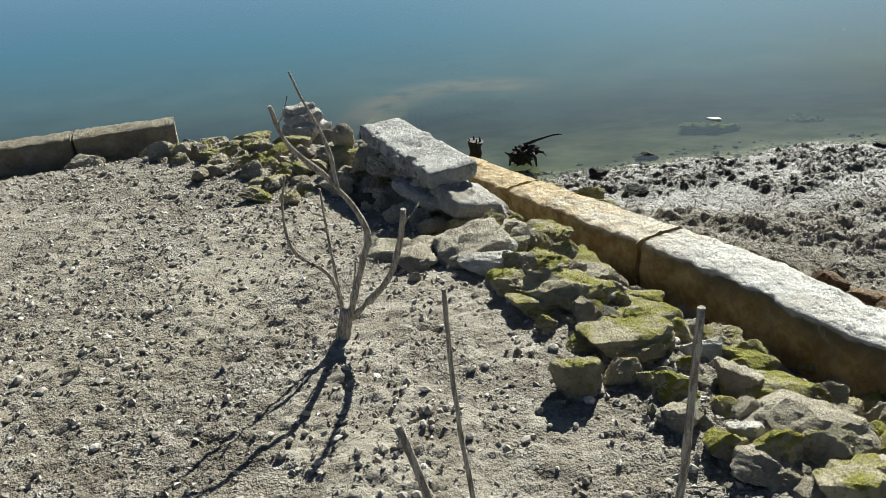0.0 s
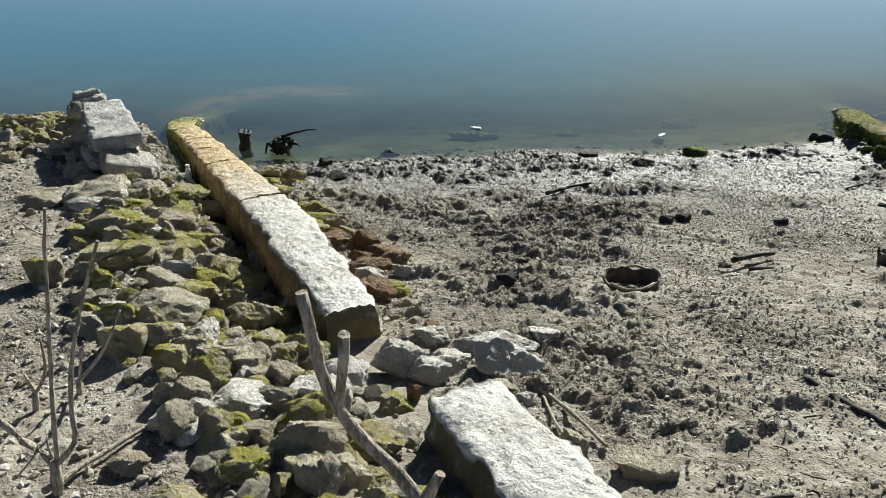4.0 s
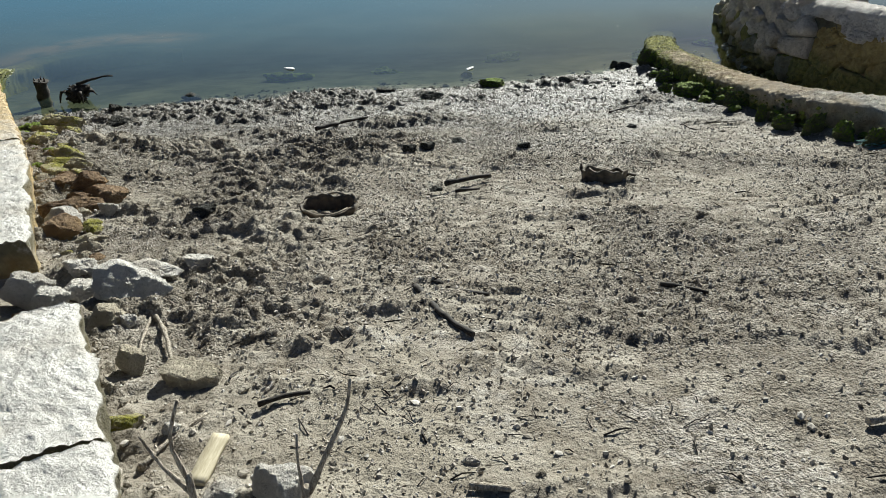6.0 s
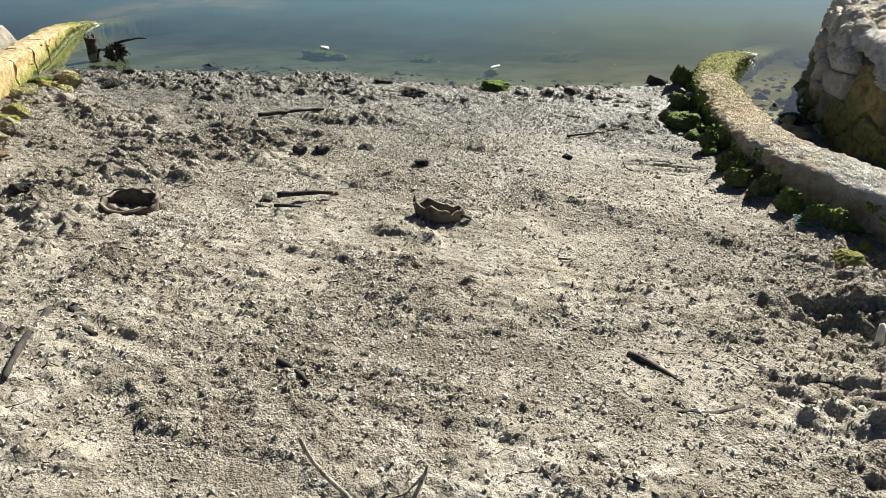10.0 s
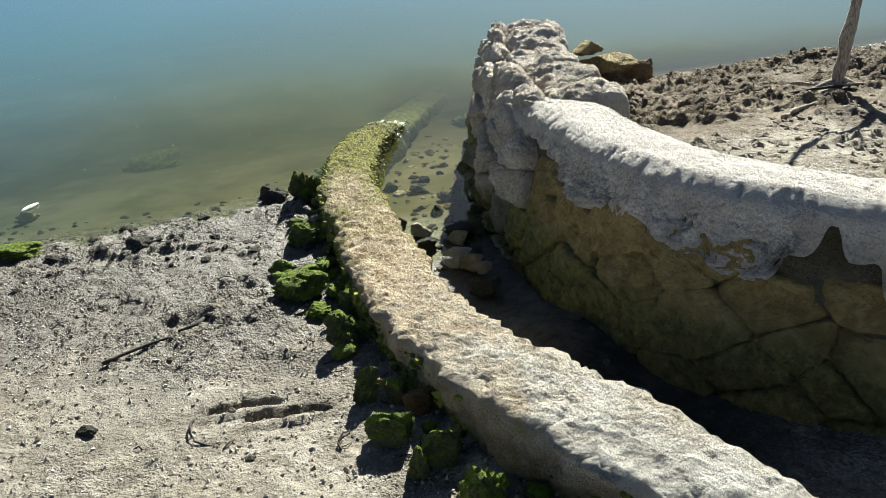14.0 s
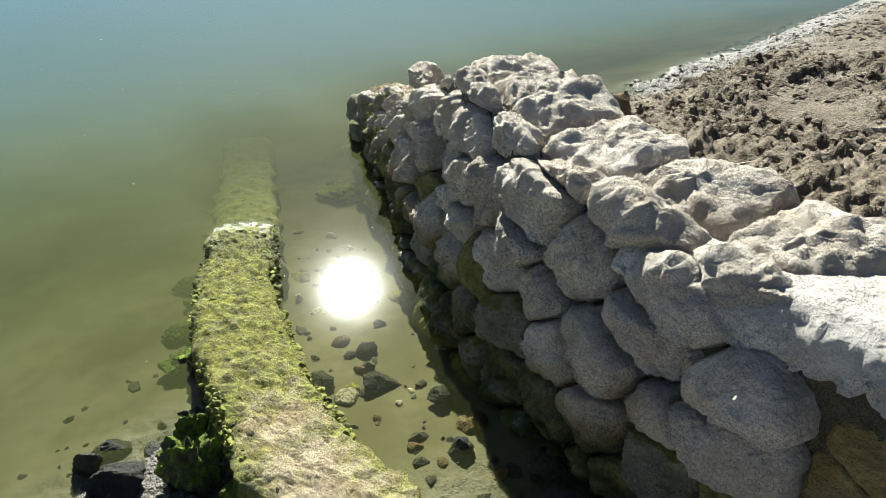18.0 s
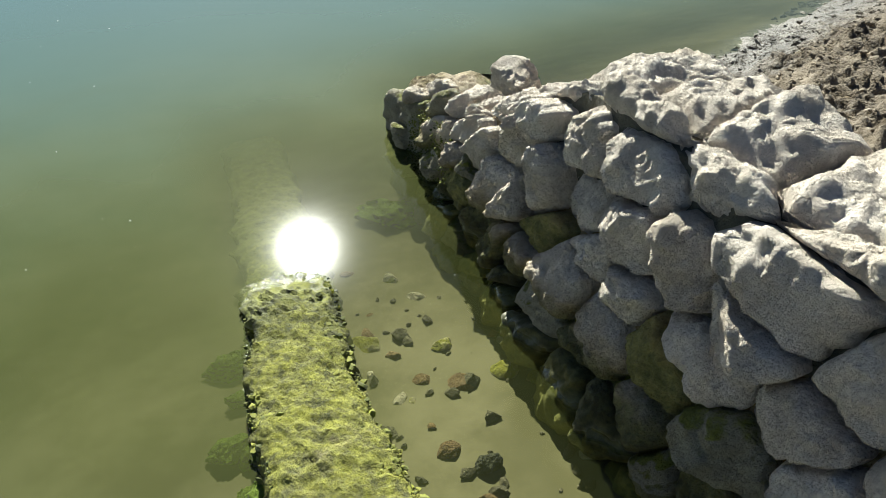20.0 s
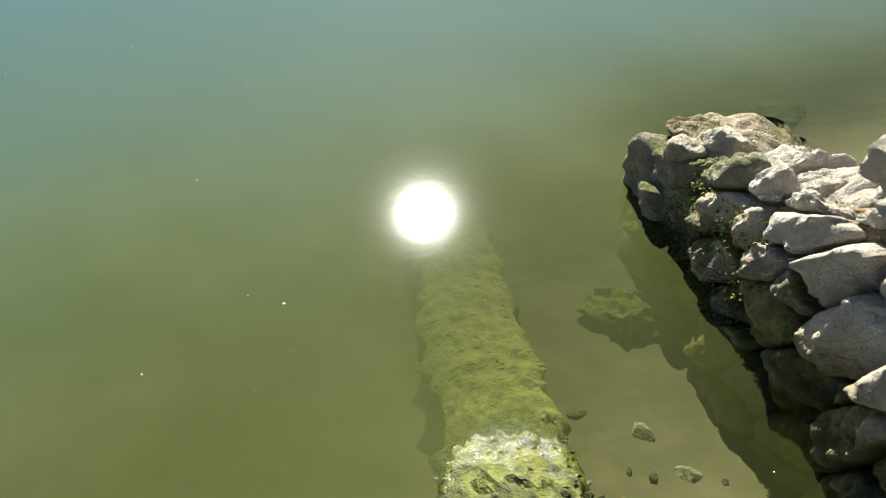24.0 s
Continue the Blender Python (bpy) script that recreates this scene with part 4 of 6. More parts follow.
def heap_mesh(rows):
    """Many small broken stones in one mesh: rows of x, y, z, width, height."""
    co, faces = [], []
    for k, (x, y, z, w, h) in enumerate(rows):
        q = pose(x, y, z + 0.3 * h, fill.uniform(-25, 25), fill.uniform(-25, 25), fill.uniform(0, 360)) @ Matrix.Diagonal((w, w * fill.uniform(0.6, 0.95), h, 1))
        v = HEAP[fill.randrange(9)]
        a = np.array(q)
        faces.append(HEAP_FACES + len(co) * len(v))
        co.append(v @ a[:3, :3].T + a[:3, 3])
    me = mesh_from("rubble_stones", np.concatenate(co), np.concatenate(faces))
    me.set_sharp_from_angle(angle=radians(24))
    return me


def heap(rows, m, label):
    me = heap_mesh(rows)
    me.materials.append(STONE_MATS[m])
    return tagged(new("rubble_stones", me), label, "rubble", kind="stuff")


def spot(x, y, w):
    return (x, y, float(ground_base(x, y)) + fill.uniform(-0.01, 0.02), w, w * fill.uniform(0.45, 0.8))


for m, count in ((1, 150), (2, 170), (0, 30)):
    rows = []
    for _ in range(count):
        y = fill.uniform(0.6, 5.2)
        off = fill.uniform(0.14 if y > 1.6 else 0.40, float(np.interp(y, [1, 2, 3, 4, 5], [0.9, 1.15, 1.0, 1.1, 1.0])))
        x, w = float(along(LINE_1, y)) - off, fill.uniform(0.07, 0.17)
        if y > 3.6 and off < 0.75 and w > 0.1:
            continue
        if w < 0.145:
            rows.append((x, y, float(ground_base(x, y)) + fill.uniform(-0.02, 0.03), w, w * fill.uniform(0.6, 0.9)))
        else:
            stone(x, y, w, w * fill.uniform(0.6, 0.95), m, z=float(ground_base(x, y)) + fill.uniform(-0.02, 0.035), turn=fill.uniform(0, 360), tilt=24, group=DITCH)
    heap(rows, m, "small broken stones filling the ditch")
for m, count, lo, hi in ((1, 14, 1.9, 3.6), (4, 14, 2.2, 3.8), (2, 16, 2.0, 5.0), (3, 22, 3.5, 5.1)):
    rows = []
    for _ in range(count):
        y = fill.uniform(lo, hi)
        rows.append(spot(float(along(LINE_1, y)) + fill.uniform(0.2, 0.42), y, fill.uniform(0.05, 0.12)))
    heap(rows, m, "small broken stones along the low wall")
rows = []
for _ in range(46):
    y = fill.uniform(3.5, 6.5)
    rows.append(spot(float(along(LINE_3, y)) - fill.uniform(0.16, 0.30), y, fill.uniform(0.05, 0.11)))
heap(rows, 3, "small green stones along the curved wall")
for m, count in ((1, 10), (4, 18), (2, 10)):
    rows = []
    for _ in range(count):
        y = fill.uniform(5.9, 7.9)
        w = 0.03 + 0.10 * fill.random() ** 2
        x = fill.uniform(float(along(LINE_3, y)) + 0.18, 6.74)
        rows.append((x, y, float(ground_base(x, y)) - 0.2 * w, w, w * fill.uniform(0.35, 0.6)))
    heap(rows, m, "brown and grey stones on the channel bed")
for _ in range(8):
    y = fill.uniform(6.5, 7.7)
    w = fill.uniform(0.08, 0.17)
    stone(float(along(LINE_3, y)) - fill.uniform(0.15, 0.24), y, w, w * 0.6, 3, group=FOOT)
for y in (4.98, 5.2, 5.95, 6.12, 6.38):      # larger ones fallen against the foot
    stone(float(along(LINE_3, y)) - fill.uniform(0.12, 0.2), y, 0.135, 0.125, 3, group=FOOT)


for m, count in ((1, 45), (2, 55)):
    rows = []
    for _ in range(count):
        t = fill.uniform(0, 1)
        x, y = -2.0 + 1.5 * t + fill.gauss(0, 0.16), 5.85 - 1.15 * t + fill.gauss(0, 0.2)
        w = fill.uniform(0.09, 0.2)
        if w < 0.155:
            rows.append(spot(x, y, w))
        else:
            stone(x, y, w, w * fill.uniform(0.5, 0.8), m, turn=fill.uniform(0, 360), tilt=20, group=PILE)
    heap(rows, m, "mossy broken stones heaped beside the slab")
stones([(1.9, 2.85, 0.2, 0.14, 4), (2.0, 2.7, 0.18, 0.13, 0), (1.85, 3.3, 0.2, 0.13, 4), (1.7, 3.5, 0.2, 0.13, 2), (1.6, 3.75, 0.18, 0.12, 2), (1.45, 4.0, 0.18, 0.13, 2)], EDGE)


# ---- the fallen slab, its prop stones, and the block wall by the water ----
def rough_box(size, seed, step=0.022, ragged=0.012, corner=0.03):
    """A broken slab: a box with worn edges and an uneven skin."""
    sx, sy, sz = size
    bm = bmesh.new()
    bmesh.ops.create_cube(bm, size=1)
    for v in bm.verts:
        v.co = Vector((v.co.x * sx, v.co.y * sy, v.co.z * sz))
    for axis, length in ((0, sx), (1, sy), (2, sz)):
        for k in range(1, max(2, int(length / step))):
            at = Vector((0, 0, 0))
            at[axis] = -length / 2 + length * k / max(2, int(length / step))
            way = Vector((0, 0, 0))
            way[axis] = 1
            bmesh.ops.bisect_plane(bm, geom=bm.verts[:] + bm.edges[:] + bm.faces[:], plane_co=at, plane_no=way)
    half = Vector((sx / 2, sy / 2, sz / 2))
    off = Vector((seed * 5.3, seed * 2.9, seed))
    for v in bm.verts:
        p = v.co.copy()
        inner = Vector([max(-half[k] + corner, min(half[k] - corner, p[k])) for k in range(3)])
        d = p - inner
        if d.length > 1e-6:
            p = inner + d.normalized() * min(d.length, corner)
        n = p.normalized()
        push = ragged * (1.4 * noise.noise(p * 6 + off) + 0.9 * noise.noise(p * 19 + off) + 0.5 * noise.noise(p * 47 + off))
        v.co = p + n * push + Vector((0, 0, ragged * 0.6 * noise.noise(p * 24 + off)))
    for f in bm.faces:
        f.smooth = True
    return bm


def slab(name, size, seed, place, material, label, category, group="", **kw):
    ob = new(name, mesh_of(name, rough_box(size, seed, **kw)))
    ob.data.materials.append(material)
    ob.matrix_world = place
    return tagged(ob, label, category, group)


part("end_stone", mesh_of("end_stone", rough_box((0.335, 0.14, 0.40), 61, ragged=0.022, corner=0.035)), LOW_WALL_OCHRE, curved_wall).matrix_world = pose(6.962, 3.195, 0.19, 0, 0, 24.6)
big_slab = slab("stone_slab", (0.31, 0.88, 0.095), 1, pose(-0.065, 4.38, 0.665, 4, 0, 33), SLAB, "long grey-white broken concrete slab lying on stones", "slab", ragged=0.013, corner=0.016)
for v in big_slab.data.vertices:
    if v.co.x < 0:
        v.co.x *= 1 - 0.3 * min(1, max(0, (v.co.y + 0.1) / 0.5))
crumbs = []
for _ in range(90):
    u = fill.uniform(-0.38, 0.40)
    edge = -0.155 * (1 - 0.3 * min(1, max(0, (u + 0.1) / 0.5)))
    w = fill.uniform(0.025, 0.07)
    crumbs.append((edge + fill.uniform(0.0, 0.04), u, fill.uniform(-0.08, 0.03), w, w * fill.uniform(0.6, 0.9)))
part("crumbling_edge", heap_mesh(crumbs), SLAB, big_slab, "knobbly crumbling edge of the slab")
slab("stone_slab", (0.34, 0.40, 0.07), 2, pose(0.06, 4.12, 0.53, 4, -2, 34), PALE, "thin pale slab wedged under the long slab", "slab", ragged=0.012)
slab("stone_slab", (0.34, 0.31, 0.11), 3, pose(0.235, 3.98, 0.50, 8, 16, 36), PALE, "tilted white stone block leaning at the slab heap", "slab", ragged=0.016, corner=0.04)
for k, (w, d, thick, dx, z, turn) in enumerate([(0.34, 0.28, 0.17, 0.0, 0.28, 30), (0.31, 0.25, 0.11, 0.02, 0.395, 40), (0.27, 0.22, 0.08, -0.02, 0.475, 24), (0.21, 0.18, 0.06, -0.04, 0.535, 38)]):
    slab("stone_slab", (w, d, thick), 5 + k, pose(-1.0 + dx, 5.93 - dx, z, 4 - 3 * k, 5 - 4 * k, turn), PALE, "layered pale flat stone stacked on the heap", "slab", "flat stones stacked at the heap's end", ragged=0.02, corner=0.028)
RIDGE = "large mossy blocks in line below the slab"
for size, seed, place, m in [((0.28, 0.25, 0.17), 51, pose(0.42, 3.70, 0.365, 5, 8, 34), GREY), ((0.46, 0.36, 0.21), 52, pose(0.63, 3.32, 0.33, 4, 6, 30), MOSSY), ((0.41, 0.33, 0.19), 54, pose(0.84, 2.91, 0.32, -5, 7, 38), MOSSY), ((0.34, 0.27, 0.19), 55, pose(0.26, 3.49, 0.425, 6, -8, 20), GREY), ((0.33, 0.2, 0.1), 56, pose(-0.08, 3.54, 0.425, 2, -3, -8), GREY), ((0.22, 0.2, 0.17), 57, pose(0.43, 3.13, 0.39, 5, 6, 15), MOSSY)]:
    slab("stone_block", size, seed, place, m, "large broken mossy block in the ruined wall line", "stone block", RIDGE, ragged=0.02, corner=0.03)
slab("stone_slab", (0.13, 0.13, 0.15), 9, pose(-0.53, 4.84, 0.63, 14, 8, 20), GREY, "rounded grey stone set on top of another", "slab", ragged=0.02, corner=0.05)
slab("stone_slab", (0.16, 0.16, 0.18), 10, pose(-0.53, 4.80, 0.49, 4, 8, 50), MOSSY, "grey-yellow stone standing by the slab", "slab", ragged=0.02, corner=0.05)
for x, y, w, z in [(-0.45, 4.62, 0.22, 0.38), (-0.32, 4.45, 0.24, 0.38), (-0.18, 4.28, 0.24, 0.38), (-0.04, 4.12, 0.24, 0.37), (0.1, 3.98, 0.22, 0.36), (-0.36, 4.6, 0.22, 0.5), (-0.22, 4.42, 0.22, 0.51), (-0.08, 4.27, 0.22, 0.51), (0.06, 4.14, 0.2, 0.5), (-0.25, 4.75, 0.24, 0.36), (-0.05, 4.55, 0.24, 0.36), (0.12, 4.3, 0.24, 0.40),
                   (-0.12, 4.0, 0.19, 0.36), (0.02, 3.88, 0.2, 0.35), (-0.3, 4.2, 0.18, 0.37), (-0.5, 4.42, 0.16, 0.39), (-0.42, 5.02, 0.24, 0.36), (0.22, 3.74, 0.22, 0.31), (0.16, 3.78, 0.2, 0.34)]:
    stone(x, y, w, 0.17, 1 if x < 0.1 else 2, z=z, group=PILE)
for x, y, w, h, m, z in [(0.53, 3.52, 0.20, 0.13, 2, 0.30), (0.30, 3.55, 0.2, 0.15, 0, 0.36), (0.22, 3.9, 0.2, 0.14, 1, 0.36)]:
    stone(x, y, w, h, m, z=z, group=PILE)
slab("stone_slab", (0.42, 0.24, 0.06), 12, pose(0.56, 4.14, 0.13, 3, 2, 15), MOSSY, "flat moss-green plate lying in the ditch", "slab", ragged=0.01)
for size, seed, place, label in [((0.44, 0.36, 0.17), 41, pose(7.61, 7.37, 0.345, -6, 5, 14), "large ochre rock slab on the mud bank"), ((0.20, 0.17, 0.11), 42, pose(7.50, 7.43, 0.455, 6, -4, 20), "small ochre rock lying on a larger one"), ((0.22, 0.2, 0.13), 43, pose(7.36, 7.52, 0.29, 4, 8, 50), "ochre rock at the wall's back on the bank")]:
    rock = new("bank_rock", mesh_of("bank_rock", faceted(seed, 13, 4, 0.05), 30))
    rock.data.materials.append(OCHRE_ROCK)
    rock.matrix_world = place @ Matrix.Diagonal((*size, 1))
    tagged(rock, label, "rock", "ochre rocks on the bank")
WALL_0 = [(-6.2, 4.62, 0.45, 0.26), (-4.6, 5.22, 0.45, 0.26), (-3.3, 5.7, 0.46, 0.26), (-2.08, 6.14, 0.46, 0.26)]
low_wall("old block wall along the water, ochre and grey", WALL_0, [0, 0.36, 0.62, 0.83, 1], 0.4, "low shore walls", BLOCK_WALL, ragged=0.012)

# ---- the rubble wall: core, lime crust, and each stone ----
# rows of inner line (x, y), height of the top, part of the face that the crust covers
FACE = [(10.4, 3.0, 0.78, 0.4), (9.2, 3.3, 0.78, 0.4), (8.1, 3.72, 0.77, 0.42), (7.42, 4.08, 0.765, 0.45), (7.0, 4.48, 0.76, 0.42), (6.82, 4.95, 0.735, 0.33), (6.745, 5.45, 0.725, 0.24), (6.70, 5.95, 0.72, 0.14),
        (6.69, 6.4, 0.725, 0.10), (6.75, 6.8, 0.765, 0.08), (6.82, 7.12, 0.72, 0.07), (6.87, 7.45, 0.52, 0.05), (6.90, 7.77, 0.385, 0.03), (6.96, 8.05, 0.285, 0.02), (7.0, 8.25, 0.225, 0.02)]
BATTER = 0.17
rubble_wall = empty("rubble_wall", 0, 0, 0, "curved rubble stone wall with white lime crust and green foot", "wall", kind="structure")
face = catmull(FACE, 0.02)
fd = np.gradient(face[:, :2], axis=0)
fd /= np.linalg.norm(fd, axis=1)[:, None]
fn = np.stack([fd[:, 1], -fd[:, 0]], 1)  # towards the channel
if fn[len(fn) // 2, 0] > 0:
    fn = -fn


def face_at(i, z, out=0.0):
    """A point of the wall's face at sample i and height z; it leans back as it rises."""
    lean = BATTER * (face[i, 2] - z)
    return np.array([face[i, 0] + fn[i, 0] * (out + lean), face[i, 1] + fn[i, 1] * (out + lean), z])


def wall_core():
    rows, n = [], 0
    for i in range(0, len(face), 3):
        top = face[i, 2] - 0.07
        ring = [face_at(i, z, -0.05 + 0.022 * float(smooth(6.3, 5.4, face[i, 1])) + 0.02 * noise.noise(Vector((i * 0.13, z * 9, 0)))) for z in np.linspace(-0.45, top, 16)]
        ring += [face_at(i, top, -0.05 - d) for d in (0.08, 0.16, 0.24)]
        ring += [face_at(i, z, -0.30 - BATTER * (top - z)) for z in np.linspace(top, -0.3, 8)]
        rows += ring
        n = len(ring)
    m = len(rows) // n
    faces = grid_quads(n, m).tolist() + [list(range(n)), list(range(len(rows) - 1, len(rows) - n - 1, -1))]
    me = bpy.data.meshes.new("core")
    me.from_pydata([tuple(p) for p in rows], [], faces)
    return me


LOBES = []
lobe = random.Random(64)
at = 0.0
while at < 10:      # the crust hangs down in broken lobes, each with its own width and depth
    LOBES.append((at, lobe.uniform(0.08, 0.17), lobe.uniform(0.28, 0.66)))
    at += lobe.uniform(0.10, 0.20)


def crust_depth(s, cover):
    """How far the lime crust hangs down the face at s along the wall."""
    return max(0.05, max(cover * deep - 0.16 * abs((s - c) / w) ** 5 for c, w, deep in LOBES if abs(s - c) < 0.6))


def crust():
    """The lime skin over the top of the wall, hanging down the face with a broken lower edge and cracks."""
    rows, n = [], 0
    for k in range(2 * len(face) - 1):
        i, j = k // 2, (k + 1) // 2
        s = k * 0.01
        x, y, top, cover = (face[i] + face[j]) / 2
        if y > 5.92:
            break
        drop = crust_depth(s, cover) + 0.012 * noise.noise(Vector((s * 14, 1, 0)))
        top = top - 0.075 * float(smooth(5.2, 5.9, y))
        prof = [(top - drop, -0.07), (top - drop - 0.004, -0.01)] + [(top - 0.045 - (drop - 0.045) * (1 - u), 0.022 * min(1, u * 8 + 0.5)) for u in np.linspace(0, 1, 36)[1:]]
        prof += [(top - 0.03, 0.019), (top - 0.016, 0.010), (top - 0.004, -0.004), (top + 0.010, -0.024)]
        prof += [(top + 0.016 - 0.02 * (d / 0.24) ** 2, -d) for d in np.linspace(0.042, 0.27, 24)] + [(top - 0.05, -0.29), (top - 0.14, -0.30), (top - 0.3, -0.30)]
        for z, o in prof:
            p = (face_at(i, z, o) + face_at(j, z, o)) / 2
            v = Vector(p)
            n1, n2, n3, n4 = noise.noise(v * 5.5), noise.noise(v * 17), noise.noise(v * 38), noise.noise(v * 80)
            up = float(smooth(-0.005, -0.06, o))
            coarse = 1 - 0.8 * max(float(smooth(0.16, 0.04, top - z)), up)
            q = coarse * (0.020 * n1 + 0.020 * n2) + (0.2 + 0.8 * coarse) * (0.018 * n3 + 0.016 * n4)
            w = v + Vector((n2, n3, n2)) * 0.03
            for scale, wide, deep in ((2.6, 0.03, 0.045), (5.2, 0.045, 0.03)):
                crack = abs(noise.noise(w * scale + Vector((9, 4, scale))))
                q -= deep * max(0, 1 - crack / wide) * (1 - up) * (0.2 + 0.8 * coarse)
            rows.append((p[0] + fn[i, 0] * q * (1 - 0.6 * up), p[1] + fn[i, 1] * q * (1 - 0.6 * up), p[2] + (0.15 + 0.6 * up) * q))
        n = len(prof)
    m = len(rows) // n
    me = bpy.data.meshes.new("lime_crust")
    me.from_pydata(rows, [], grid_quads(n, m).tolist())
    me.polygons.foreach_set("use_smooth", [True] * len(me.polygons))
    me.update()
    return me


part("core", wall_core(), CORE, rubble_wall)
part("lime_crust", crust(), CRUST, rubble_wall, "rough white lime crust over the wall's top")
def unrolled(s, u):
    """A point of the wall's skin and its normal: s along the wall, u from the top edge, below 0 down the face, above 0 back over the top."""
    i = int(min(len(face) - 1, max(0, s / 0.02)))
    f = min(1.0, max(0.0, s / 0.02 - i)) if i < len(face) - 1 else (s - 0.02 * (len(face) - 1)) / 0.02
    top = face[i, 2] + (face[min(i + 1, len(face) - 1), 2] - face[i, 2]) * min(1, f)
    ahead = np.array([fd[i, 0], fd[i, 1], 0]) * 0.02 * f
    bend = 0.075
    side, over = np.array([fn[i, 0], fn[i, 1], 0.17]), np.array([0.12 * fn[i, 0], 0.12 * fn[i, 1], 1.0])
    if u < -bend:
        return face_at(i, top + u) + ahead, side / np.linalg.norm(side)
    if u > bend:
        return face_at(i, top, -u) + ahead, over / np.linalg.norm(over)
    t = (u + bend) / (2 * bend)
    a, b, c = face_at(i, top - bend), face_at(i, top), face_at(i, top, -bend)
    n = side * (1 - t) + over * t
    return (1 - t) ** 2 * a + 2 * t * (1 - t) * b + t * t * c + ahead, n / np.linalg.norm(n)


SKIN_TALL = 1.35     # stones lie flatter than they are long


def skin_cells(sites):
    """The cell of each site among its neighbours, as corners (s, u)."""
    p = np.array(sites) * (1, SKIN_TALL)
    rng = np.random.RandomState(5)
    pull = rng.uniform(-1, 1, len(p)) * 0.008      # some stones crowd out their neighbours
    out = []
    for k, a in enumerate(p):
        cell = [a + q for q in np.array([(-0.32, -0.32), (0.32, -0.32), (0.32, 0.32), (-0.32, 0.32)])]
        d = np.linalg.norm(p - a, axis=1)
        for j in np.argsort(d)[1:22]:
            n = p[j] - a
            m = a + n * min(0.85, max(0.15, 0.5 + (pull[k] - pull[j]) / (2 * n @ n)))
            kept = []
            for q, r in zip(cell, cell[1:] + cell[:1]):
                x, y = (q - m) @ n, (r - m) @ n
                if x <= 0:
                    kept.append(q)
                if x * y < 0:
                    kept.append(q + (r - q) * x / (x - y))
            cell = kept
            if len(cell) < 3:
                break
        out.append(np.array(cell) / (1, SKIN_TALL) if len(cell) > 2 else None)
    return out


def skin_stone(cell, gap, high, proud, rough, seed, turns=56, rings=13, flat=5, merged=False):
    """One stone of the wall: a cell with worn corners, swelling out of the joint, with chipped flats and a pitted skin."""
    rng = random.Random(seed)
    c = cell.mean(0)
    e = np.roll(cell, -1, 0) - cell
    r = []
    for k in range(turns):
        w = np.array([math.cos(2 * math.pi * k / turns), math.sin(2 * math.pi * k / turns)])
        best = 0.4
        for q, v in zip(cell - c, e):
            den = w[0] * v[1] - w[1] * v[0]
            if abs(den) > 1e-9:
                t, g = (q[0] * v[1] - q[1] * v[0]) / den, (q[0] * w[1] - q[1] * w[0]) / den
                if t > 0 and -1e-6 <= g <= 1 + 1e-6:
                    best = min(best, t)
        r.append(best)
    r = np.array(r)
    r = np.minimum(r, (np.roll(r, 1) + r + np.roll(r, -1)) / 3)
    r = np.maximum(r - gap, 0.4 * r) * np.array([1 + 0.10 * noise.noise(Vector((k * 0.45, seed, 0))) + 0.05 * noise.noise(Vector((k * 1.1, seed, 4))) for k in range(turns)])
    size = r.mean()
    flats = [(Vector((rng.uniform(-1, 1), rng.uniform(-1, 1))) / size, rng.uniform(0.62, 0.95)) for _ in range(6)]
    lean = (rng.uniform(-0.22, 0.22) * high / 0.06, rng.uniform(-0.22, 0.22) * high / 0.06)
    if merged:      # plastered over: no step between it and its neighbours
        flats, lean = [], (0, 0)
    verts, off = [], Vector((0, 0, 0)) if merged else Vector((seed * 1.7, seed * 0.9, seed * 2.3))
    steps = [(1.0, -0.13), (1.0, -0.03)] + [(1 - (j / (rings - 1)) ** 1.5 * 0.97, None) for j in range(1, rings)]
    for rho, fixed in steps:
        for k in range(turns):
            a = 2 * math.pi * k / turns
            ds, du = rho * r[k] * math.cos(a), rho * r[k] * math.sin(a)
            p, n = unrolled(c[0] + ds, c[1] + du)
            if fixed is None:
                h = (1 - rho ** flat) ** 0.6
                for way, lift in flats:
                    h = min(h, lift - 0.55 * (way.x * ds + way.y * du))
                v = Vector(p)
                h = high * h + proud + lean[0] * ds + lean[1] * du - 0.03 * rho ** (1.6 * flat)
                h += rough * (1.7 * noise.noise(v * 7 + off) + 1.2 * abs(noise.noise(v * 14 + off)) + 0.9 * noise.noise(v * 30 + off) + 0.6 * noise.noise(v * 65 + off))
            else:
                h = fixed + proud * 0.5
            verts.append(tuple(p + n * h))
    quads = []
    for j in range(len(steps) - 1):
        for k in range(turns):
            quads.append((j * turns + k, j * turns + (k + 1) % turns, (j + 1) * turns + (k + 1) % turns, (j + 1) * turns + k))
    quads.append(tuple(range((len(steps) - 1) * turns, len(steps) * turns)))
    me = bpy.data.meshes.new("stone")
    me.from_pydata(verts, [], quads)
    me.polygons.foreach_set("use_smooth", [True] * len(quads))
    me.update()
    return me


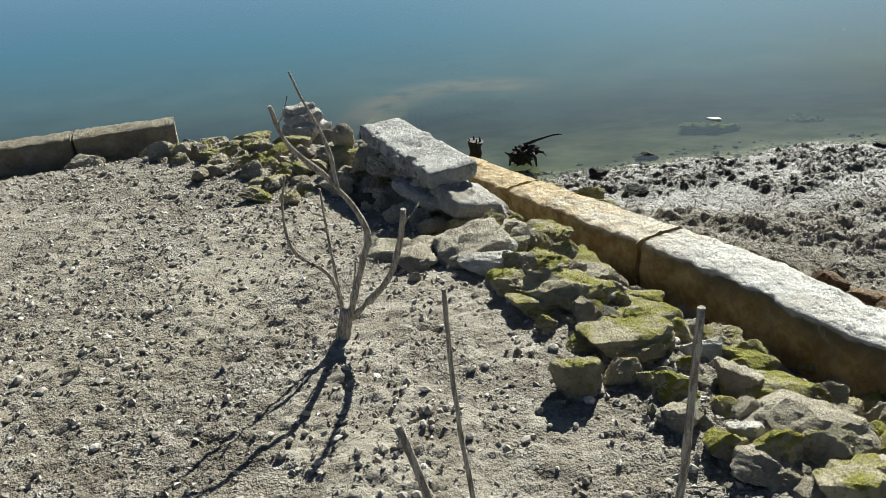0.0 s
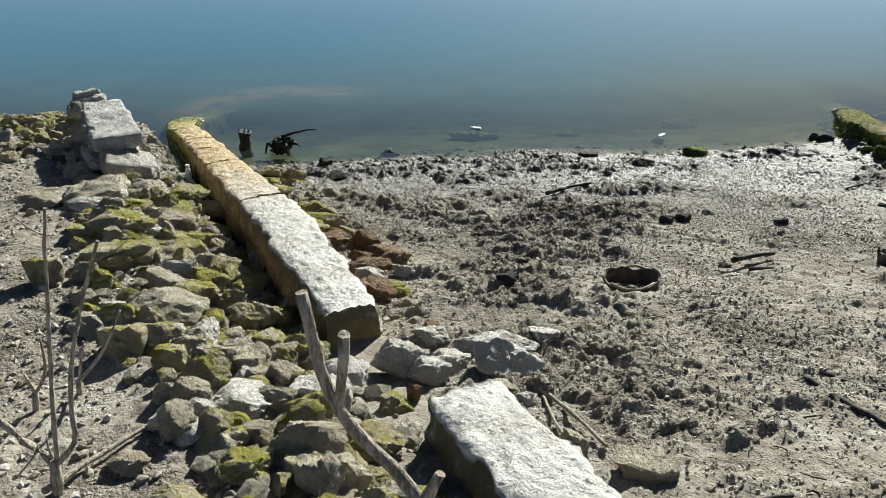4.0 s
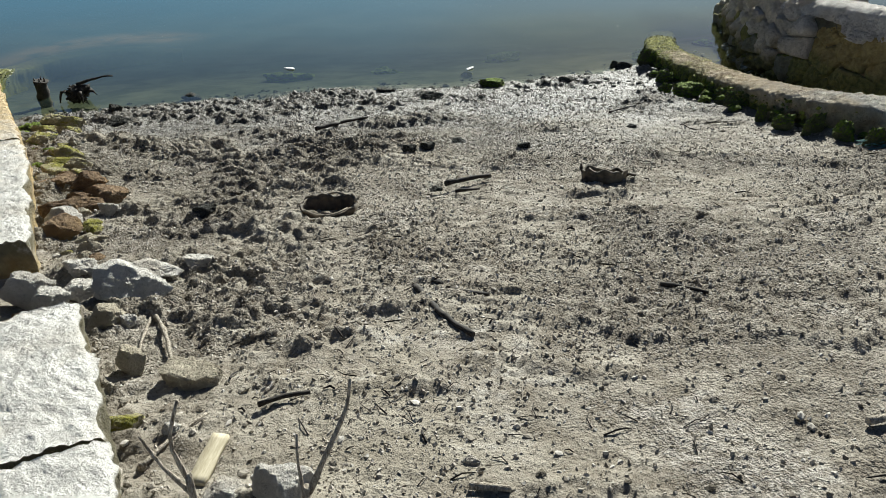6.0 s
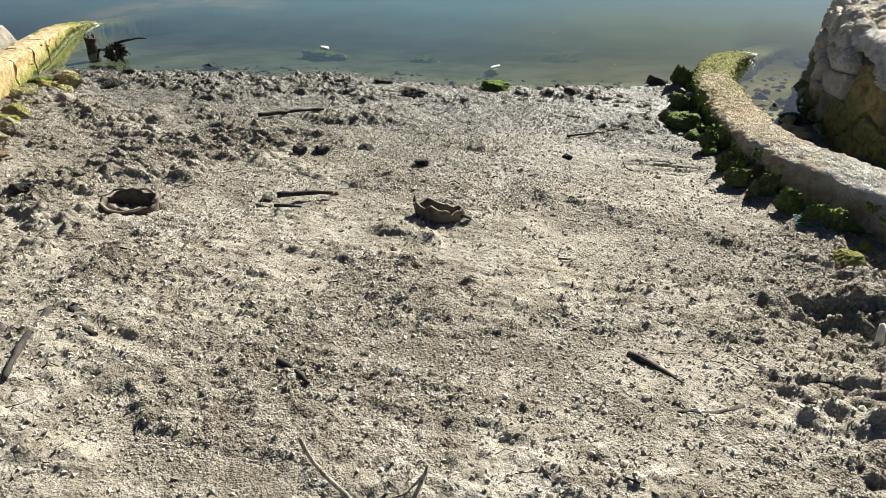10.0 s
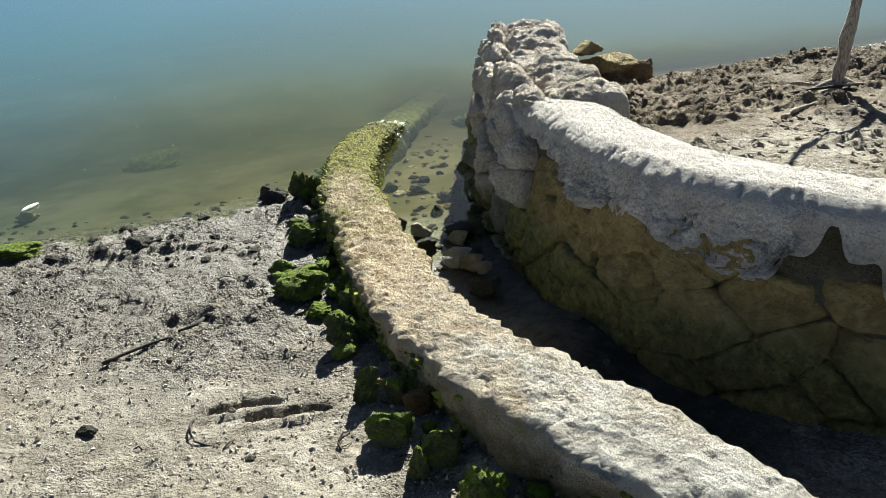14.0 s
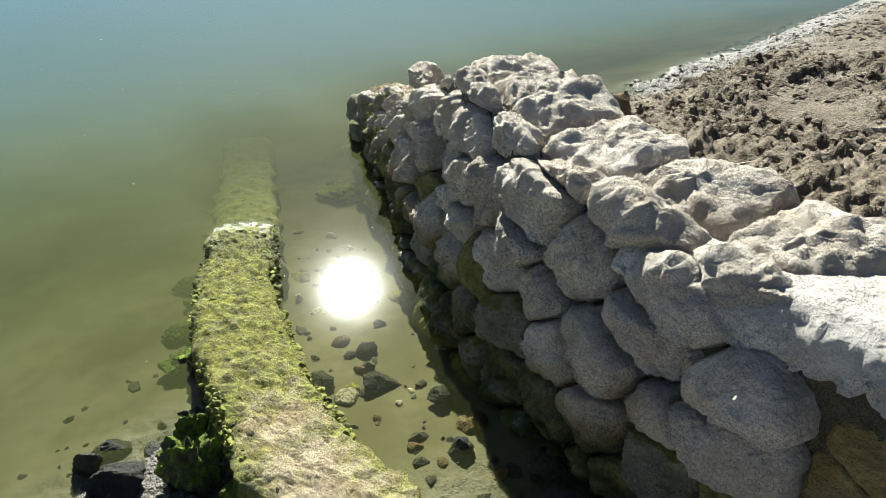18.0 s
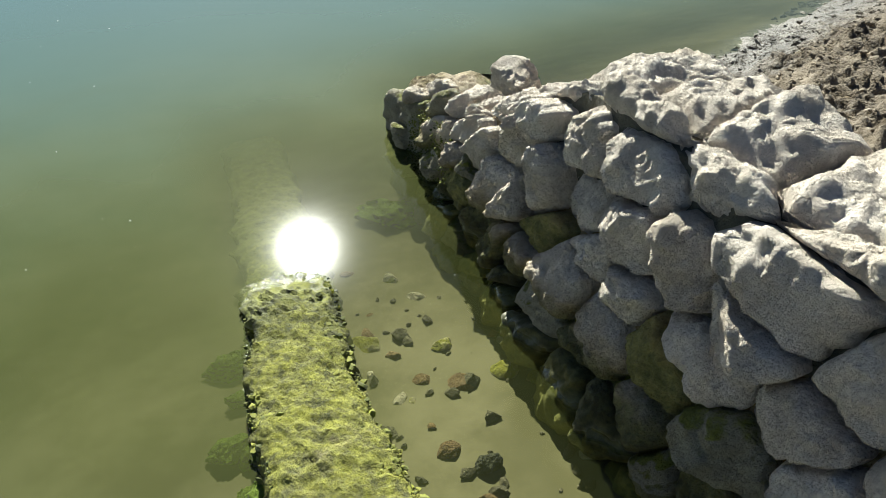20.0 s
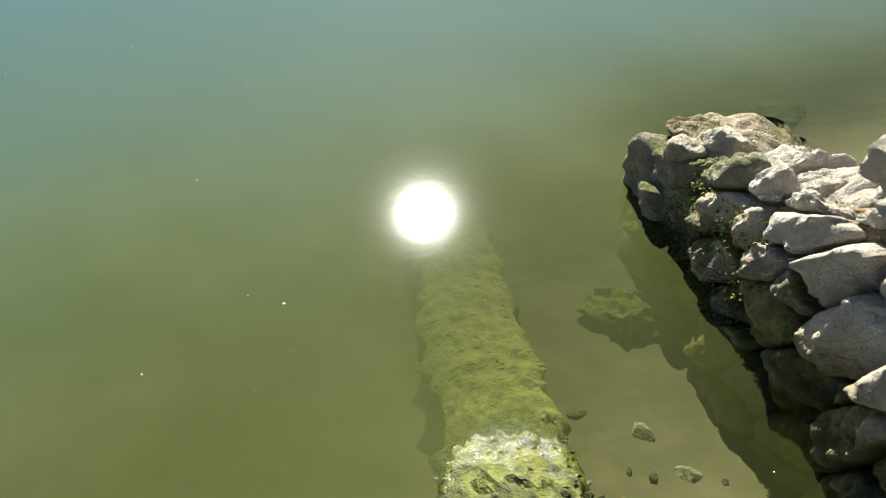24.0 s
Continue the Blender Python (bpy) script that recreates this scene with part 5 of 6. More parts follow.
wr = random.Random(21)
reach = 0.02 * (len(face) - 1)
sites = []
z = -0.2
row = 0
while z < 0.80:
    high = wr.uniform(0.105, 0.15)
    s = wr.uniform(0, 0.2)
    while s < reach:
        y, top = face[int(s / 0.02), 1], face[int(s / 0.02), 2]
        big = 1.15 if y < 4.9 else 1.0
        w = wr.uniform(0.14, 0.30) * big * (0.72 if y > 7.25 else 1)
        zz = z + high / 2 + wr.uniform(-0.45, 0.45) * high
        if zz < top - 0.085:
            sites.append((s + w / 2, zz - top))
        s += w
    z += high * (1.0 if row % 2 else 1.06)
    row += 1
s = 0.1
while s < reach:      # the stones of the top edge, which reach over it
    w = wr.uniform(0.2, 0.36) if face[int(s / 0.02), 1] < 7.3 else wr.uniform(0.13, 0.2)
    sites.append((s + w / 2, wr.uniform(0.0, 0.03)))
    sites.append((s + w / 2 + wr.uniform(-0.06, 0.06), wr.uniform(0.17, 0.21)))
    s += w
sites = [q for q in sites if q[0] < reach - 0.02]
for k, (at, cell) in enumerate(zip(sites, skin_cells(sites))):
    if cell is None:
        continue
    y, top, cover = face[int(at[0] / 0.02), 1], face[int(at[0] / 0.02), 2], face[int(at[0] / 0.02), 3]
    zc = top + at[1]
    bold = float(smooth(5.0, 6.2, y))
    crusted = at[1] > -0.05 - crust_depth(at[0], cover) and k % 3 == 0
    if y < 5.35 and at[1] > 0.03 - crust_depth(at[0], cover):
        continue              # under the crust of the top
    if crusted and bold < 0.5:
        me = skin_stone(cell, 0.002, 0.035, wr.uniform(-0.012, 0.006), 0.016, k, flat=9)
        me.materials.append(CRUST)
    elif bold > 0.2 and zc > 0.5 * (0.95 - bold) + 0.10 * noise.noise(Vector((at[0] * 2.2, zc * 2, 2))) and not (zc < 0.3 and (k * 7) % 9 < 2):
        me = skin_stone(cell, wr.uniform(0.002, 0.007), wr.uniform(0.045, 0.07), wr.uniform(-0.035, 0.012) - (0.05 if at[1] > 0.1 else 0.045 if at[1] > -0.05 else 0) + (0.03 if y < 6.0 and at[1] < 0.1 else 0), 0.016, k, flat=6)
        me.materials.append(WALL_MOSS if zc < 0.34 and k % 6 == 0 else RUBBLE)
    else:
        if bold < 0.4 and k % 8 < 2:
            me = skin_stone(cell, -0.014, 0.02, -0.016 + wr.uniform(-0.002, 0.003), 0.013, k, flat=40, merged=True)
        else:
            me = skin_stone(cell, wr.uniform(-0.002, 0.005), 0.022 + 0.02 * bold, wr.uniform(-0.022, 0.004), 0.014, k, flat=10 - 4 * bold)
        me.materials.append(WALL_MOSS if bold > 0.5 and k % 3 == 0 else OCHRE_FACE)
    part("stone", me, None, rubble_wall)
for k, (z, back, w) in enumerate([(-0.06, 0.0, 0.17), (0.03, 0.1, 0.16), (0.05, -0.05, 0.13), (0.14, 0.04, 0.17), (-0.05, 0.2, 0.17), (0.1, 0.2, 0.14), (0.21, 0.12, 0.15), (0.2, 0.0, 0.12)]):
    me = mesh_of("stone", rounded_block(140 + k, 4, 5, 0.07))      # the mossy stones that close the wall's end
    me.materials.append(WALL_MOSS if k < 6 else RUBBLE)
    q = face_at(len(face) - 1, z, -back)
    part("stone", me, None, rubble_wall).matrix_world = pose(q[0] + 0.015 * (k % 3), q[1] + 0.04 * (0.35 - z), z, 0, 0, 30 * k) @ Matrix.Diagonal((w, w * 0.9, w * 0.75, 1))
for i in range(len(face)):
    if face[i, 1] > 7.55:
        top_stone = part("stone", mesh_of("stone", faceted(214, 11, 4, 0.05), 24), RUBBLE, rubble_wall)
        top_stone.matrix_world = pose(*face_at(i, face[i, 2] + 0.05, -0.10), 6, 10, 70) @ Matrix.Diagonal((0.22, 0.17, 0.135, 1))
        break


# ---- dead wood ----
def tube(pts, r0, r1, sides=8, crook=0.24, seed=0, knots=True):
    """A tapering crooked stick through pts."""
    p = np.array(pts, float)
    seg = np.r_[0, np.cumsum(np.linalg.norm(np.diff(p, axis=0), axis=1))]
    count = max(4, int(seg[-1] / 0.03))
    s = np.linspace(0, seg[-1], count)
    tang = np.gradient(p, seg, axis=0)
    i = np.clip(np.searchsorted(seg, s, "right") - 1, 0, len(p) - 2)
    h = (seg[i + 1] - seg[i])[:, None]
    u = (s - seg[i])[:, None] / h
    c = (2 * u**3 - 3 * u**2 + 1) * p[i] + (u**3 - 2 * u**2 + u) * h * tang[i] + (-2 * u**3 + 3 * u**2) * p[i + 1] + (u**3 - u**2) * h * tang[i + 1]
    bm = bmesh.new()
    rings = []
    for k, q in enumerate(c):
        a = c[min(k + 1, count - 1)] - c[max(k - 1, 0)]
        d = Vector(a).normalized()
        e1 = d.orthogonal().normalized()
        e2 = d.cross(e1)
        f = k / (count - 1)
        r = (r0 + (r1 - r0) * f) * (1 + (0.3 * noise.noise(Vector((seed, k * 0.7, 0))) if knots else 0))
        jog = crook * r * 2.2
        o = Vector(q) + e1 * jog * noise.noise(Vector((k * 0.45, seed, 3))) + e2 * jog * noise.noise(Vector((k * 0.45, seed, 9)))
        rings.append([bm.verts.new(o + (e1 * math.cos(t) + e2 * math.sin(t)) * r * (1 + 0.15 * noise.noise(Vector((t, k * 0.3, seed))))) for t in np.linspace(0, 2 * math.pi, sides, endpoint=False)])
    for a, b in zip(rings, rings[1:]):
        for j in range(sides):
            bm.faces.new((a[j], a[(j + 1) % sides], b[(j + 1) % sides], b[j])).smooth = True
    bm.faces.new(rings[0][::-1])
    bm.faces.new(rings[-1])
    return bm


def dead_shrub(base, stems, label, name="dead_shrub", group="dead shrubs on the shore"):
    """A leafless shrub: each stem is a row of points from the base, with its radii at both ends."""
    top = empty(name, *base, label, "dead shrub", group)
    for k, (pts, r0, r1) in enumerate(stems):
        limb = part("stem" if k == 0 else "branch", tube(pts, r0, r1, crook=min(0.24, 0.004 / r0), seed=k * 1.7 + base[0]), TWIG, top)
        a, b = Vector(pts[-2]), Vector(pts[-1])
        if k and (b - a).length > 0.11 and r1 > 0.0035:
            way = (b - a).normalized()
            side = way.orthogonal() * (1 if k % 2 else -1)
            q = a + (b - a) * 0.45
            part("twig", tube([q, q + (way + side) * 0.03, q + (way * 1.3 + side) * 0.055], r1 * 0.5, r1 * 0.25, seed=k), TWIG, limb)
    return top


SAPLING = [([(0, 0, -0.08), (0.01, 0, 0.05), (0.035, 0, 0.17)], 0.031, 0.028),
           ([(0.04, 0, 0.12), (0.09, 0.01, 0.28), (0.14, 0.03, 0.46), (0.05, 0.05, 0.63), (-0.11, 0.02, 0.83), (-0.14, 0, 0.96)], 0.016, 0.007),
           ([(0.05, 0.05, 0.63), (0.02, 0.08, 0.8), (-0.05, 0.1, 0.96), (-0.08, 0.1, 1.05)], 0.008, 0.004),
           ([(0.05, 0, 0.12), (0.13, -0.02, 0.2), (0.21, -0.04, 0.30), (0.27, -0.05, 0.46), (0.29, -0.06, 0.58)], 0.013, 0.010),
           ([(0.14, 0.03, 0.44), (0.2, 0.02, 0.47)], 0.006, 0.003),
           ([(0.02, 0, 0.13), (0, -0.04, 0.31), (-0.12, -0.08, 0.46), (-0.13, -0.09, 0.6), (-0.1, -0.1, 0.74)], 0.009, 0.004),
           ([(0.02, 0, 0.16), (-0.01, 0.05, 0.42), (-0.02, 0.06, 0.63)], 0.007, 0.004), ([(0.05, 0, 0.13), (0.09, 0, 0.36)], 0.005, 0.003)]
dead_shrub((-0.26, 2.71, 0.43), SAPLING, "bleached leafless sapling with forked branches standing in dry mud")
STALK = "thin grey dead stalk standing upright in mud"
dead_shrub((0.3, 1.27, 0.47), [([(0, 0, -0.05), (-0.03, -0.02, 0.4), (-0.06, -0.03, 0.75), (-0.065, -0.03, 0.96)], 0.006, 0.004)], STALK, "dead_stalk")
dead_shrub((0.56, 1.05, 0.48), [([(0, 0, -0.05), (0.03, 0, 0.5), (0.045, 0, 0.8), (0.05, 0, 1.0)], 0.008, 0.006)], STALK, "dead_stalk")
dead_shrub((0.32, 0.78, 0.49), [([(0, 0, -0.05), (-0.03, 0, 0.6), (-0.09, -0.01, 0.9), (-0.12, -0.01, 1.02)], 0.007, 0.005)], STALK, "dead_stalk")
dead_shrub((0.6, 0.48, 0.5), [([(0, 0, -0.05), (0, 0, 0.6), (0, -0.01, 1.22)], 0.006, 0.004), ([(0, 0, 1.14), (-0.02, 0.01, 1.2), (-0.035, 0.02, 1.26)], 0.004, 0.003)], STALK, "dead_stalk")
dead_shrub((1.18, 0.8, 0.48), [([(0, 0, -0.05), (-0.01, 0, 0.5), (-0.01, -0.02, 0.83), (0, -0.03, 0.93)], 0.012, 0.008), ([(-0.01, -0.02, 0.8), (-0.05, -0.06, 0.95), (-0.06, -0.13, 1.08)], 0.008, 0.006), ([(-0.01, -0.02, 0.78), (0.02, 0, 0.85), (0.045, 0.02, 0.9)], 0.005, 0.003)], "grey dead shrub with a three-way fork", "dead_shrub")
dead_shrub((1.39, 0.91, 0.48), [([(0, 0, -0.06), (0.02, 0, 0.06), (0.024, 0, 0.125)], 0.017, 0.015), ([(0.02, 0, 0.11), (0, 0, 0.14), (-0.06, 0, 0.19), (-0.11, 0, 0.26), (-0.16, 0.01, 0.36)], 0.012, 0.007), ([(0.03, 0, 0.11), (0.058, 0, 0.306), (0.097, 0, 0.524), (0.131, 0, 0.724), (0.159, 0, 0.855)], 0.007, 0.004),
                                ([(0.03, 0, 0.11), (0.09, 0, 0.18), (0.108, 0, 0.308), (0.161, 0, 0.504), (0.224, 0, 0.667), (0.272, 0, 0.773)], 0.008, 0.004), ([(0.02, 0, 0.12), (0.015, 0, 0.17), (0.02, 0, 0.2)], 0.004, 0.002)], "grey dead shrub with long bare shoots among rubble", "dead_shrub")
dead_shrub((1.11, 1.30, 0.46), [([(0, 0, -0.05), (0.01, 0, 0.05), (0.022, 0, 0.1)], 0.012, 0.010), ([(0.02, 0, 0.09), (0.01, 0, 0.12), (-0.005, 0, 0.16)], 0.006, 0.004), ([(0.02, 0, 0.09), (0.068, 0, 0.167), (0.079, 0, 0.3)], 0.007, 0.003)], "short grey dead shrub forked low over gravel", "dead_shrub")
dead_shrub((1.205, 1.41, 0.46), [([(0, 0, -0.05), (0.005, 0, 0.04), (0.011, 0, 0.08)], 0.012, 0.010), ([(0.01, 0, 0.07), (0.03, 0, 0.14), (0.055, 0, 0.225)], 0.006, 0.003), ([(0.01, 0, 0.07), (0.103, 0, 0.172), (0.202, 0, 0.341)], 0.007, 0.003)], "short grey dead shrub forked low over gravel", "dead_shrub")
dead_shrub((2.62, -0.06, 0.5), [([(0, 0, -0.05), (0, 0, 0.6), (-0.08, 0.01, 0.82), (-0.18, 0.01, 0.97), (-0.2, 0.01, 1.1)], 0.014, 0.007), ([(-0.17, 0.01, 0.96), (-0.16, 0, 1.02), (-0.155, -0.01, 1.06)], 0.007, 0.006), ([(-0.08, 0.01, 0.82), (-0.06, 0.01, 0.87)], 0.008, 0.006)], "thick grey dead stem with a short fork", "dead_shrub")
dead_shrub((3.49, 0.53, 0.45), [([(0, 0, -0.04), (0.015, 0, 0.06), (0.03, 0, 0.12)], 0.011, 0.009), ([(0.02, 0, 0.08), (0.01, 0.02, 0.17), (0.015, 0.03, 0.25)], 0.005, 0.003), ([(0.03, 0, 0.1), (0.08, 0.03, 0.2), (0.13, 0.07, 0.3), (0.14, 0.08, 0.36)], 0.008, 0.003)], "small bleached dead shrub forked low over pebbles")
dead_shrub((3.31, 0.42, 0.46), [([(0, 0, -0.04), (-0.005, 0, 0.1), (-0.01, 0, 0.26)], 0.012, 0.008), ([(-0.01, 0, 0.24), (-0.03, 0, 0.34), (0, 0.01, 0.44)], 0.006, 0.003), ([(-0.01, 0, 0.2), (-0.06, 0, 0.28), (-0.09, 0, 0.36)], 0.006, 0.003)], "small bleached dead shrub beside the low wall")
dead_shrub((5.23, 1.06, 0.42), [([(0, 0, -0.04), (0.005, 0, 0.04), (0.01, 0, 0.085)], 0.019, 0.017), ([(0.015, 0, 0.07), (-0.03, 0, 0.18), (-0.1, -0.01, 0.27), (-0.125, -0.02, 0.35)], 0.007, 0.004), ([(0.02, 0, 0.07), (0.06, 0.02, 0.1), (0.1, 0.04, 0.19), (0.125, 0.06, 0.27)], 0.007, 0.003),
                                ([(0.02, 0, 0.1), (0.04, 0.03, 0.17), (0.08, 0.05, 0.19), (0.12, 0.06, 0.25)], 0.005, 0.003)], "cut grey stump with three thin dead shoots")
TREE = [([(0, 0, -0.08), (0.01, 0, 0.1), (0.03, 0.01, 0.3), (0.06, 0.02, 0.56)], 0.036, 0.029), ([(0.05, 0.02, 0.52), (-0.06, 0.03, 0.66), (-0.22, 0.04, 0.76), (-0.4, 0.1, 0.98), (-0.48, 0.12, 1.3)], 0.026, 0.008), ([(0.06, 0.02, 0.54), (0.07, 0.0, 0.75), (0.02, -0.05, 1.05), (0.05, -0.1, 1.4)], 0.024, 0.008),
        ([(0.06, 0.02, 0.53), (0.15, 0.02, 0.66), (0.32, 0.0, 0.8), (0.5, -0.1, 1.15)], 0.024, 0.008), ([(0.12, 0.02, 0.6), (0.3, 0.1, 0.68), (0.45, 0.15, 0.78)], 0.014, 0.006), ([(-0.1, 0.03, 0.69), (-0.14, 0, 0.85), (-0.1, -0.05, 1.1)], 0.011, 0.004)]
for turn in (193, 333):      # two roots spreading from the foot
    c, d = math.cos(math.radians(turn)), math.sin(math.radians(turn))
    TREE.append(([(0, 0, 0.03), (0.14 * c, 0.14 * d, 0.0), (0.225 * c, 0.225 * d, -0.03)], 0.023, 0.01))
dead_shrub((8.60, 6.36, 0.40), TREE, "bleached dead tree with a forked trunk on the mud bank", "dead_tree", "")
dead_shrub((7.98, 4.9, 0.5), [([(0, 0, -0.05), (0.02, 0.0, 0.2), (0.05, 0.01, 0.45), (0.04, 0.0, 0.8)], 0.022, 0.014), ([(0.04, 0, 0.4), (0.12, 0.02, 0.6), (0.15, 0, 0.8)], 0.012, 0.006)], "pale dead stem standing on the bank by a stone")


def stick(x0, y0, x1, y1, r, material, label, bend=0.03, lift=0.0, group="sticks lying on the shore", name="stick"):
    """A stick lying on the ground between two places."""
    n = 5
    pts = []
    d = Vector((x1 - x0, y1 - y0, 0))
    side = Vector((-d.y, d.x, 0)).normalized()
    for k in range(n):
        f = k / (n - 1)
        p = Vector((x0, y0, 0)) + d * f + side * bend * math.sin(f * math.pi)
        pts.append((p.x - x0, p.y - y0, float(ground_base(p.x, p.y)) + r + 0.012 + lift * f))
    ob = new(name, mesh_of(name, tube(pts, r, r * 0.6, seed=x0 + y0)))
    ob.location = (x0, y0, 0)
    ob.data.materials.append(material)
    return tagged(ob, label, "stick", group)


for row in [(3.73, 1.77, 3.93, 1.36, 0.015, -0.02), (3.80, 1.80, 4.0, 1.67, 0.017, -0.02), (2.94, 4.58, 3.28, 4.9, 0.016, 0.02), (3.3, 0.98, 3.44, 1.04, 0.009, 0.01), (5.69, 2.14, 5.87, 2.01, 0.012, 0.01), (5.86, 1.83, 6.04, 1.94, 0.013, -0.02),
            (4.64, 1.73, 4.79, 1.64, 0.010, 0.01), (3.85, 3.17, 4.1, 3.3, 0.016, 0.01), (3.9, 3.05, 4.03, 3.08, 0.010, 0.0), (5.36, 5.02, 5.28, 4.93, 0.010, 0.01), (5.36, 5.03, 5.47, 5.0, 0.011, 0.0), (8.2, 6.2, 8.6, 6.3, 0.012, 0.03), (5.05, 4.75, 5.25, 4.9, 0.008, 0.01)]:
    stick(*row[:5], DRIFT, "dark wet stick lying on the mud", row[5])
for row in [(2.68, 1.78, 2.96, 1.27, 0.010, 0.02), (2.78, 1.6, 2.86, 1.25, 0.006, -0.01), (3.89, 0.61, 3.99, 0.59, 0.011, 0.0), (4.95, 0.81, 5.06, 0.84, 0.011, 0.0), (4.85, 1.39, 5.06, 1.2, 0.007, 0.015), (3.3, 0.2, 3.42, 0.42, 0.008, 0.01), (1.38, 0.88, 1.57, 1.26, 0.010, 0.01),
            (7.75, 6.75, 8.25, 6.85, 0.012, 0.05), (8.35, 6.6, 8.75, 6.25, 0.014, -0.06), (7.6, 6.6, 7.95, 6.5, 0.009, 0.02), (8.0, 5.75, 8.45, 6.0, 0.014, 0.05), (7.9, 7.25, 8.3, 7.0, 0.010, 0.06), (3.05, 0.72, 3.16, 0.95, 0.007, 0.01), (3.1, 2.2, 3.35, 2.4, 0.006, 0.02)]:
    stick(*row[:5], TWIG, "pale dry stick lying on the shore", row[5])
wire = new("wire", mesh_of("wire", tube([(5.449, 4.353, 0.125), (5.45, 4.295, 0.15), (5.475, 4.22, 0.145), (5.516, 4.2, 0.14), (5.576, 4.182, 0.135)], 0.004, 0.003, crook=0.05)))
wire.data.materials.append(DRIFT)
tagged(wire, "thin black bent wire lying on the sand", "wire")
slab("wood_plank", (0.05, 0.19, 0.02), 31, pose(3.22, 0.75, 0.47, 0, 4, -6), plain_material("pale_wood", (0.36, 0.31, 0.2), (0.52, 0.46, 0.33), 0.8, 14, 0.003, (6, 1, 6)), "short pale weathered plank piece on pebbles", "plank", ragged=0.003, corner=0.006)
slab("wood_chip", (0.03, 0.014, 0.085), 32, pose(6.51, 2.58, 0.28, -25, 18, 20), plain_material("white_wood", (0.58, 0.54, 0.42), (0.75, 0.72, 0.6), 0.7, 20, 0.003), "white splinter of wood standing in the mud", "wood chip", ragged=0.006, corner=0.008)


# ---- washed-up rubbish ----
def torn_tub(rx, ry, high, seed, flare=1.15, gap=None, wall=0.008, torn=0.45):
    """An open shell with a torn rim."""
    bm = bmesh.new()
    rings = []
    n = 44
    for inner in (0, 1):
        levels = np.linspace(0, 1, 6) if not inner else np.linspace(1, 0, 6)
        for lv in levels:
            ring = []
            for k in range(n):
                a = 2 * math.pi * k / n
                tear = 0.8 + torn * noise.noise(Vector((math.cos(a) * 1.3, math.sin(a) * 1.3, seed))) + 0.5 * torn * noise.noise(Vector((math.cos(a) * 4, math.sin(a) * 4, seed)))
                if gap:
                    tear *= 1 - gap[1] * math.exp(-((math.atan2(math.sin(a - gap[0]), math.cos(a - gap[0])) / gap[2]) ** 2))
                z = -0.04 + (high * max(tear, 0.05) + 0.04) * lv
                f = (1 + (flare - 1) * lv) * (1 + 0.07 * noise.noise(Vector((math.cos(a) * 2, math.sin(a) * 2, lv * 2 + seed))))
                ring.append(bm.verts.new(((rx - wall * inner) * f * math.cos(a), (ry - wall * inner) * f * math.sin(a), z)))
            rings.append(ring)
    for a, b in zip(rings, rings[1:]):
        for j in range(n):
            bm.faces.new((a[j], a[(j + 1) % n], b[(j + 1) % n], b[j])).smooth = True
    return bm


tub_dark = plain_material("dark_rusted_sheet", (0.028, 0.022, 0.017), (0.13, 0.095, 0.06), 0.75, 18, 0.004)
tub_pale = plain_material("weathered_pale_shell", (0.10, 0.08, 0.055), (0.42, 0.36, 0.27), 0.8, 9, 0.004)
tub_cream = plain_material("cream_weathered_shell", (0.022, 0.018, 0.013), (0.20, 0.165, 0.115), 0.8, 9, 0.004)
tub = empty("broken_tub", 3.26, 2.80, 0.225, "half-buried broken tub with a pale chipped rim", "tub", turn=12)
part("shell", torn_tub(0.125, 0.085, 0.10, 2.0, gap=(-1.7, 0.35, 1.0), torn=0.3, flare=1.14, wall=0.011), tub_dark, tub)
part("rim", tube([(0.141 * math.cos(k * 0.3), 0.096 * math.sin(k * 0.3), 0.088 + 0.008 * math.sin(k * 1.9)) for k in range(-1, 12)], 0.007, 0.006), tub_pale, tub, "pale chipped rim")
part("front_lip", tube([(-0.12, -0.05, 0.075), (-0.07, -0.09, 0.06), (0.02, -0.098, 0.055), (0.09, -0.07, 0.07)], 0.007, 0.005), tub_pale, tub, "pale chipped rim")
# mud in the tub, painted near black for the shade inside
part("mud_fill", mesh_of("mud_fill", faceted(77, 6, 2)), DRIFT, tub).matrix_local = pose(0, 0, -0.01) @ Matrix.Diagonal((0.2, 0.13, 0.05, 1))
pot = empty("broken_basin", 4.71, 3.17, 0.205, "torn dark weathered basin lying open on the mud", "basin")
part("shell", torn_tub(0.105, 0.068, 0.115, 5.3, flare=1.22, gap=(1.5, 0.5, 0.9), torn=0.35, wall=0.010), tub_cream, pot)
part("torn_flap", tube([(-0.1, 0, 0.04), (-0.125, 0.005, 0.08), (-0.125, 0.01, 0.115)], 0.016, 0.004, crook=0.3), tub_cream, pot)
part("loop_handle", tube([(0.09, -0.02, 0.04), (0.15, -0.03, 0.06), (0.17, -0.02, 0.04), (0.14, 0.0, 0.01), (0.09, 0.01, 0.01)], 0.009, 0.008), tub_dark, pot, "dark curled loop handle")

